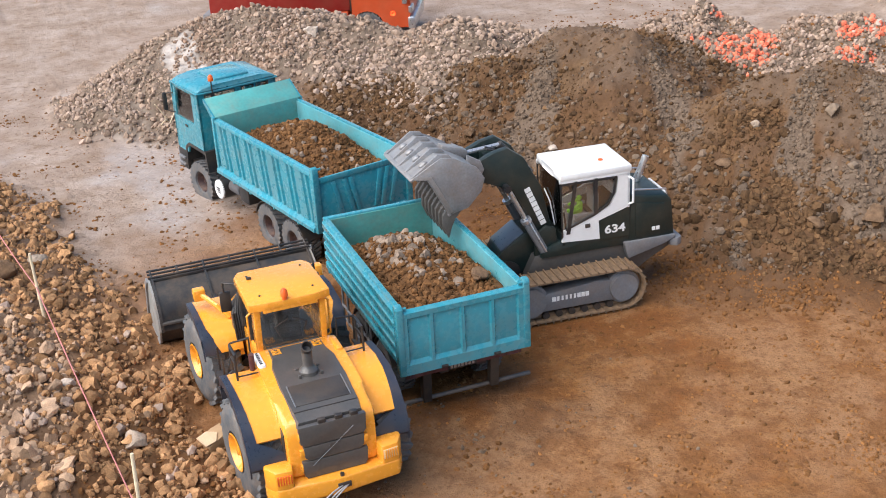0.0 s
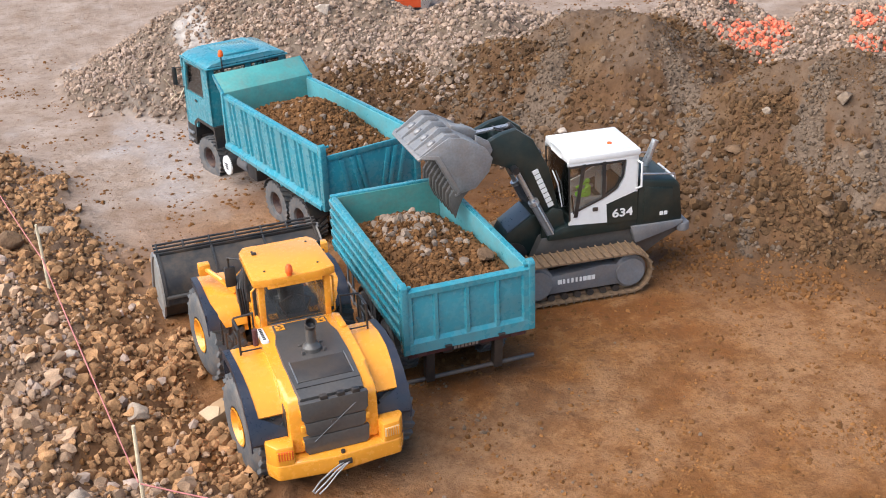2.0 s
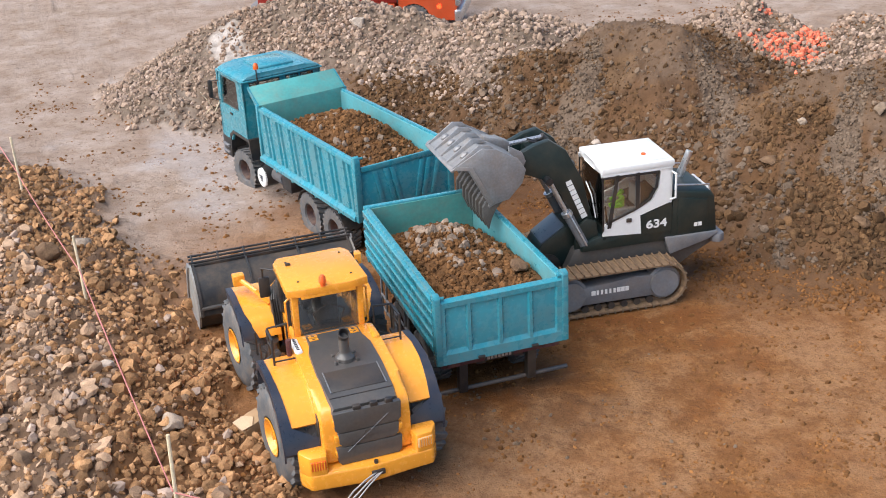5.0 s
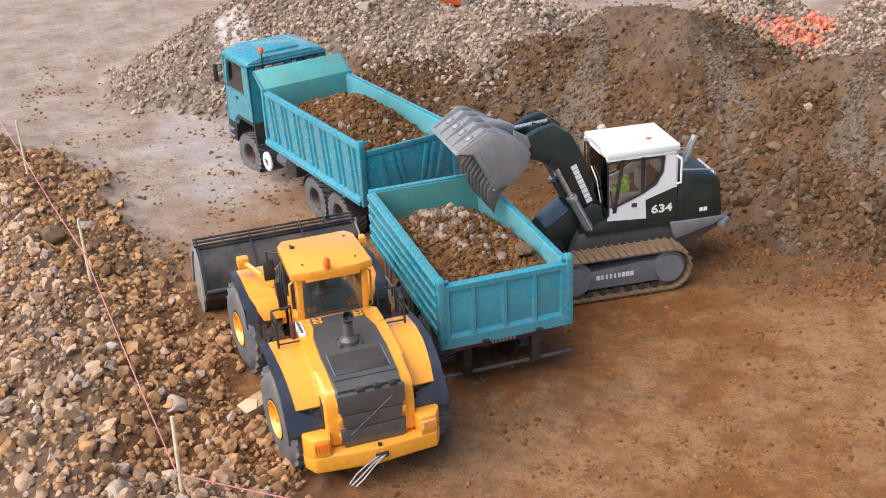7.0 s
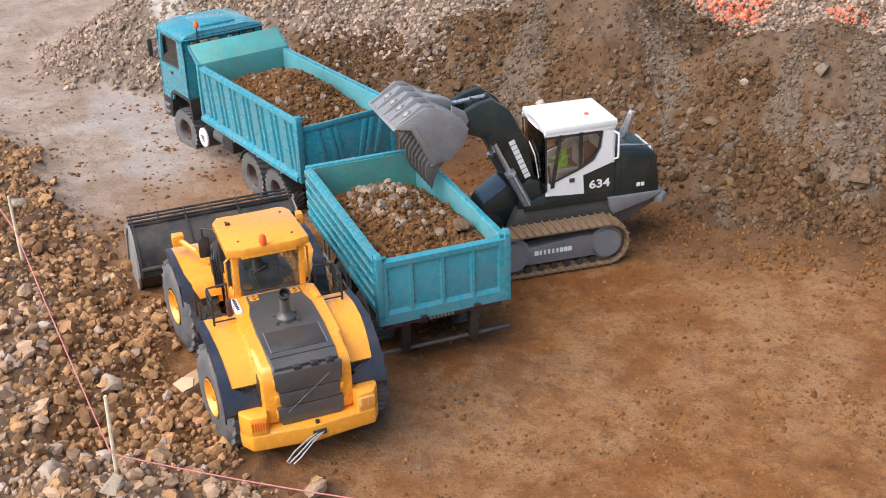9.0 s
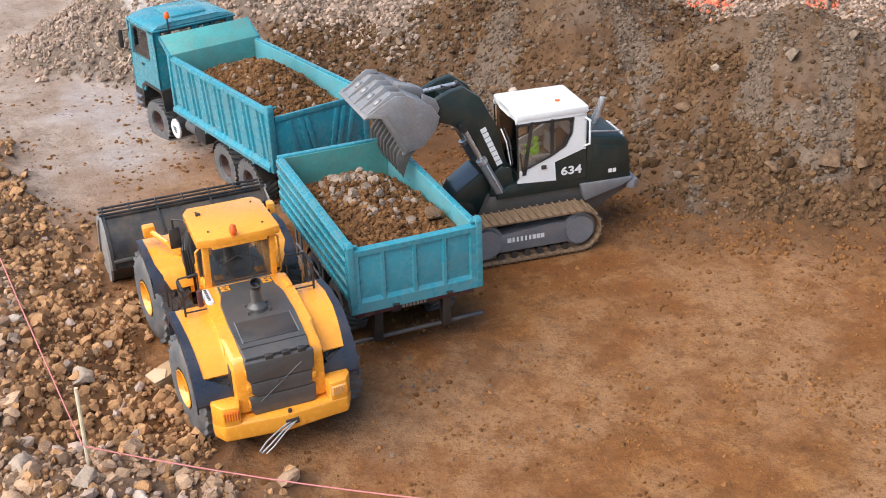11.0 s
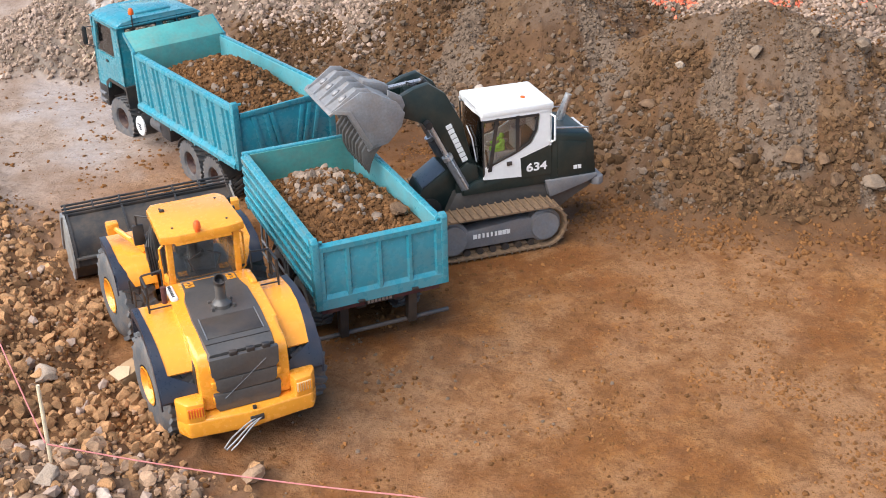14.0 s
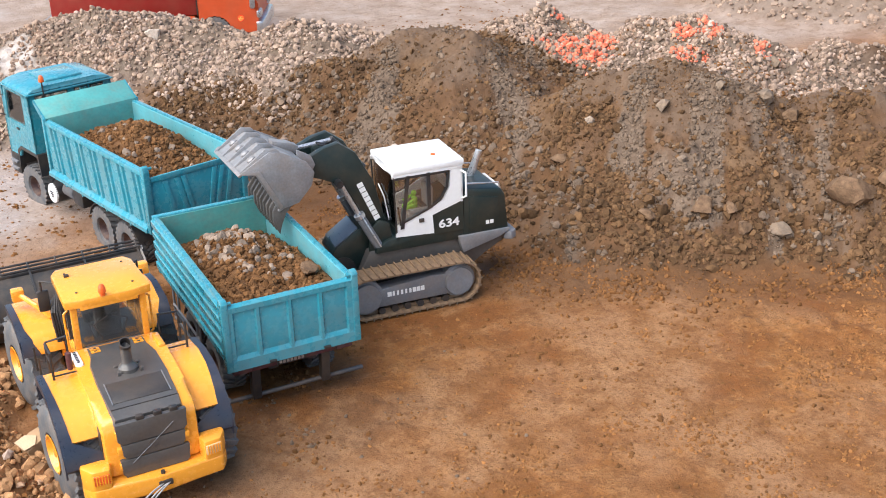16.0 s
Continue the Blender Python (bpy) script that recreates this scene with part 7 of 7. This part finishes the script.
for x, y, r, mat, words in (
        (-0.333, 0.037, 0.019, BOULDER_GREY, "grey limestone boulder on the rubble bank"),
        (0.79, 0.387, 0.0125, BOULDER_GREY, "pale grey limestone boulder on the slope of the heap"),
        (0.285, 1.39, 0.024, BOULDER_PALE, "pale pinkish boulder on the crest of the gravel heap"),
        (-0.4, 0.70, 0.02, BOULDER_GREY, "grey boulder on the rubble bank beside a stick"),
        (-0.46, 0.62, 0.026, BOULDER_BROWN, "brown earthy boulder on the rubble bank"),
        (1.073, 0.262, 0.022, BOULDER_DULL, "long grey brown slab on the crest of the heap"),
        (1.1, 0.225, 0.02, BOULDER_BROWN, "long brown slab on the crest of the heap"),
        (0.52, 0.70, 0.013, BOULDER_BROWN, "brown boulder at the foot of the heap"),
        (0.57, 0.66, 0.012, BOULDER_BROWN, "brown boulder at the foot of the heap"),
        (-0.4, 0.2, 0.012, BOULDER_PALE, "pale boulder on the rubble bank"),
        (-0.36, -0.17, 0.016, BOULDER_GREY, "grey limestone boulder on the rubble bank"),
        (-0.42, -0.12, 0.02, BOULDER_GREY, "grey limestone boulder on the rubble bank"),
        (-0.31, -0.2, 0.014, BOULDER_PALE, "pale boulder on the rubble bank"),
        (0.538, 0.664, 0.013, BOULDER_PALE, "pale boulder low on the grey run of gravel"),
        (0.901, 0.329, 0.017, BOULDER_DULL, "dark grey boulder under the crest of the heap"),
        (0.862, 0.215, 0.014, BOULDER_DULL, "grey boulder on the slope of the heap"),
        (0.848, 0.139, 0.023, BOULDER_BROWN, "large brown boulder at the foot of the heap"),
        (0.885, 0.112, 0.016, BOULDER_BROWN, "brown boulder at the foot of the heap"),
        (0.883, 0.078, 0.018, BOULDER_BROWN, "brown boulder at the foot of the heap"),
        (0.947, 0.06, 0.02, BOULDER_DULL, "dull brown boulder at the foot of the heap"),
        (1.06, 0.02, 0.042, BOULDER_BROWN, "very large brown boulder at the foot of the heap"),
        (1.12, 0.0, 0.035, BOULDER_BROWN, "large brown boulder leaning on another one"),
        (0.44, 0.844, 0.017, BOULDER_BROWN, "brown boulder beside the grey run of gravel"),
        (0.457, 0.689, 0.016, BOULDER_BROWN, "brown boulder at the foot of the heap"),
        (0.508, 0.644, 0.022, BOULDER_BROWN, "large brown boulder at the foot of the heap"),
        (0.536, 0.573, 0.021, BOULDER_BROWN, "large brown boulder at the foot of the heap"),
        (0.409, 0.738, 0.011, BOULDER_BROWN, "small brown boulder at the foot of the heap"),
        (0.455, 0.726, 0.013, BOULDER_DULL, "grey brown boulder at the foot of the heap"),
        (0.764, 0.177, 0.015, BOULDER_BROWN, "brown boulder at the foot of the heap"),
        (0.73, 0.385, 0.02, BOULDER_BROWN, "brown boulder at the foot of the heap"),
        (1.356, 0.56, 0.022, BOULDER_DULL, "grey slab on the crest of the rear heap"),
        (1.3, 0.7, 0.013, BOULDER_PALE, "white stone on the crest of the rear heap"),
        (1.0, 0.3, 0.014, BOULDER_DULL, "grey boulder on the slope of the heap")):
    boulder(x, y, r, mat, int(abs(x * 1000 + y * 77)) % 97 + 1, words)


boulder(0.142, 0.078, 0.0155, BOULDER_BROWN, 41, "dark brown block lying on the soil load in the trailer", z=0.152)

# ---- sticks and cord along the bank ----
STICKS = [(-0.3545, -0.13, 0.0, 0.143), (-0.411, 0.44, 0.02, 0.157), (-0.492, 1.0, 0.02, 0.143)]
for k, (x, y, za, zb) in enumerate(STICKS):
    bm = rod(bmesh.new(), (0, 0, za), (0.004 if k == 0 else -0.002, 0.006, zb), 0.0026, 8, 0.0021)
    st = link("stick", bm, WOOD, smooth=40)
    st.matrix_world = pose(x, y, 0)
    tagged(st, "pale wooden stick driven into the rubble, carrying a cord", "stick", "sticks along the bank")


for x, y, z, dx, dy, dz in ((-0.07, 1.347, 0.03, -0.03, -0.02, 0.05), (-0.09, 1.311, 0.012, 0.035, 0.03, 0.045), (-0.098, 1.35, 0.02, 0.012, -0.05, 0.03)):
    tw = link("twig", pipe(bmesh.new(), [(0, 0, -0.01), (dx * 0.5, dy * 0.55, dz * 0.5), (dx, dy, dz)], 0.0014, 6), WOOD, smooth=50)
    tw.matrix_world = pose(x, y, z)
    tagged(tw, "thin pale twig lying on the foot of the gravel", "twig", "twigs on the gravel")


def cord(points, label):
    line = [Vector(points[0])]
    for p, q in zip(points, points[1:]):
        p, q = Vector(p), Vector(q)
        line += [p.lerp(q, i / 8) - Vector((0, 0, 0.024 * i / 8 * (1 - i / 8))) for i in range(1, 9)]
    bm = pipe(bmesh.new(), line, 0.0009, 6)
    ob = link("cord", bm, CORD, smooth=60)
    return tagged(ob, label, "cord")


cord([(-0.66, 2.0, 0.08), (-0.494, 0.999, 0.074), (-0.413, 0.438, 0.104), (-0.3555, -0.132, 0.075)], "faded red cord strung from stick to stick along the bank")
cord([(-0.3535, -0.1325, 0.073), (-0.03, -0.365, 0.06), (0.55, -0.78, 0.06)], "faded red cord strung from the corner stick across the ground")

# ---- torn piece of cardboard under the rubble edge ----
cb = thing("cardboard_box", pose(-0.236, 0.05, 0.012, 6, -14, 24), "torn brown cardboard box lying on the rubble", "box")
bm = bmesh.new()
prism(bm, [(-0.018, 0.0), (0.019, 0.001), (0.018, 0.021), (0.004, 0.0235), (-0.017, 0.022)], -0.012, 0.012, "y", 0.001)
part("carton", bm, CARD, cb)
bm = bmesh.new()
prism(bm, [(-0.014, 0.0), (0.012, 0.002), (0.015, 0.012), (0.006, 0.02), (-0.002, 0.0165), (-0.011, 0.021)], -0.0245, -0.0228, "x")
ob = part("torn_flap", bm, CARDPALE, cb, "pale inner face of the torn flap")
ob.matrix_basis = pose(-0.002, 0, 0, 0, -20, 0)
bm = bmesh.new()
prism(bm, [(-0.02, -0.01), (-0.006, -0.013), (0.004, -0.002), (-0.004, 0.011), (-0.019, 0.012)], 0.0238, 0.025, "z")
part("torn_flap", bm, CARDPALE, cb)


# ---- orange-red pickup standing beyond the heap: x to its front, y to its left ----
def far_truck(m):
    t = thing("box_truck", m, "orange-red truck with a dark red body standing beyond the gravel heap", "truck")
    body = bmesh.new()
    prism(body, [(-0.43, 0.07), (-0.125, 0.07), (-0.125, 0.19), (-0.43, 0.19)], -0.08, 0.08, "y", 0.003)
    b = part("cargo_body", body, REDDARK, t, "dark red box body")
    part("skirt_board", boxed(-0.42, -0.083, 0.034, -0.3, 0.083, 0.0685, 0.002), REDPAINT, t, "orange lower side board")
    part("skirt_board", boxed(-0.285, -0.083, 0.034, -0.13, 0.083, 0.0685, 0.002), REDPAINT, t, "orange lower side board")
    part("frame", boxed(-0.43, -0.05, 0.03, 0.0, 0.05, 0.05, 0.002), BLACK, t)
    part("rear_bumper", boxed(-0.447, -0.08, 0.03, -0.425, 0.08, 0.07, 0.003), GREYMETAL, t)
    cab = bmesh.new()
    arch = [(-0.09 + 0.036 * math.cos(a), 0.032 + 0.036 * math.sin(a)) for a in [radians(180 - 18 * i) for i in range(11)]]
    prism(cab, [(-0.122, 0.032)] + arch + [(0.0, 0.032), (0.004, 0.09), (-0.012, 0.135), (-0.122, 0.14)], -0.08, 0.08, "y")
    c = part("cab", cab, REDPAINT, t, "orange-red cab with a wheel arch")
    up = bmesh.new()
    prism(up, [(-0.12, 0.14), (-0.014, 0.136), (-0.03, 0.19), (-0.118, 0.192)], -0.077, 0.077, "y", 0.003)
    part("glasshouse", up, BLACK, c)
    part("door_seam", boxed(-0.125, -0.0812, 0.07, -0.123, 0.0812, 0.138), BLACK, c)
    part("front_bumper", boxed(-0.004, -0.082, 0.028, 0.012, 0.082, 0.055, 0.004), SILVER, c, "bright front bumper")
    for s in (-1, 1):
        part("headlamp", boxed(-0.002, *sorted((s * 0.052, s * 0.081))[:1], 0.062, 0.008, sorted((s * 0.052, s * 0.081))[1], 0.078, 0.003), SILVER, c)
        mk = bmesh.new()
        lathe(mk, [(0.0, 0.0), (0.0, 0.0055), (0.003, 0.004), (0.004, 0.0)], (-0.035, s * 0.08, 0.062), "y", 12)
        part("side_marker", mk, LAMPRED, c, "glowing red side marker lamp")
        mir = boxed(-0.012, *sorted((s * 0.082, s * 0.098))[:1], 0.085, -0.002, sorted((s * 0.082, s * 0.098))[1], 0.12, 0.003)
        part("mirror", mir, SILVER, c)
        for x in (-0.09, -0.33):
            w = put_wheel(t, "far", x, s * 0.066, 0.0335, 1, 0.0335, 0.026, 0.019, 24, 0.0025, GREYMETAL, 0.3)
            w.matrix_basis = pose(x, s * 0.066, 0.0335, 0, 0, 90 if s < 0 else -90)
    return t


LAMPRED = material("lit red lamp", (0.9, 0.06, 0.02), 0.3)
LAMPRED.node_tree.nodes["Principled BSDF"].inputs["Emission Color"].default_value = (1.0, 0.12, 0.03, 1)
LAMPRED.node_tree.nodes["Principled BSDF"].inputs["Emission Strength"].default_value = 4.0
far_truck(pose(0.705, 1.88, 0, 0, 0, -27) @ Matrix.Scale(1.28, 4))
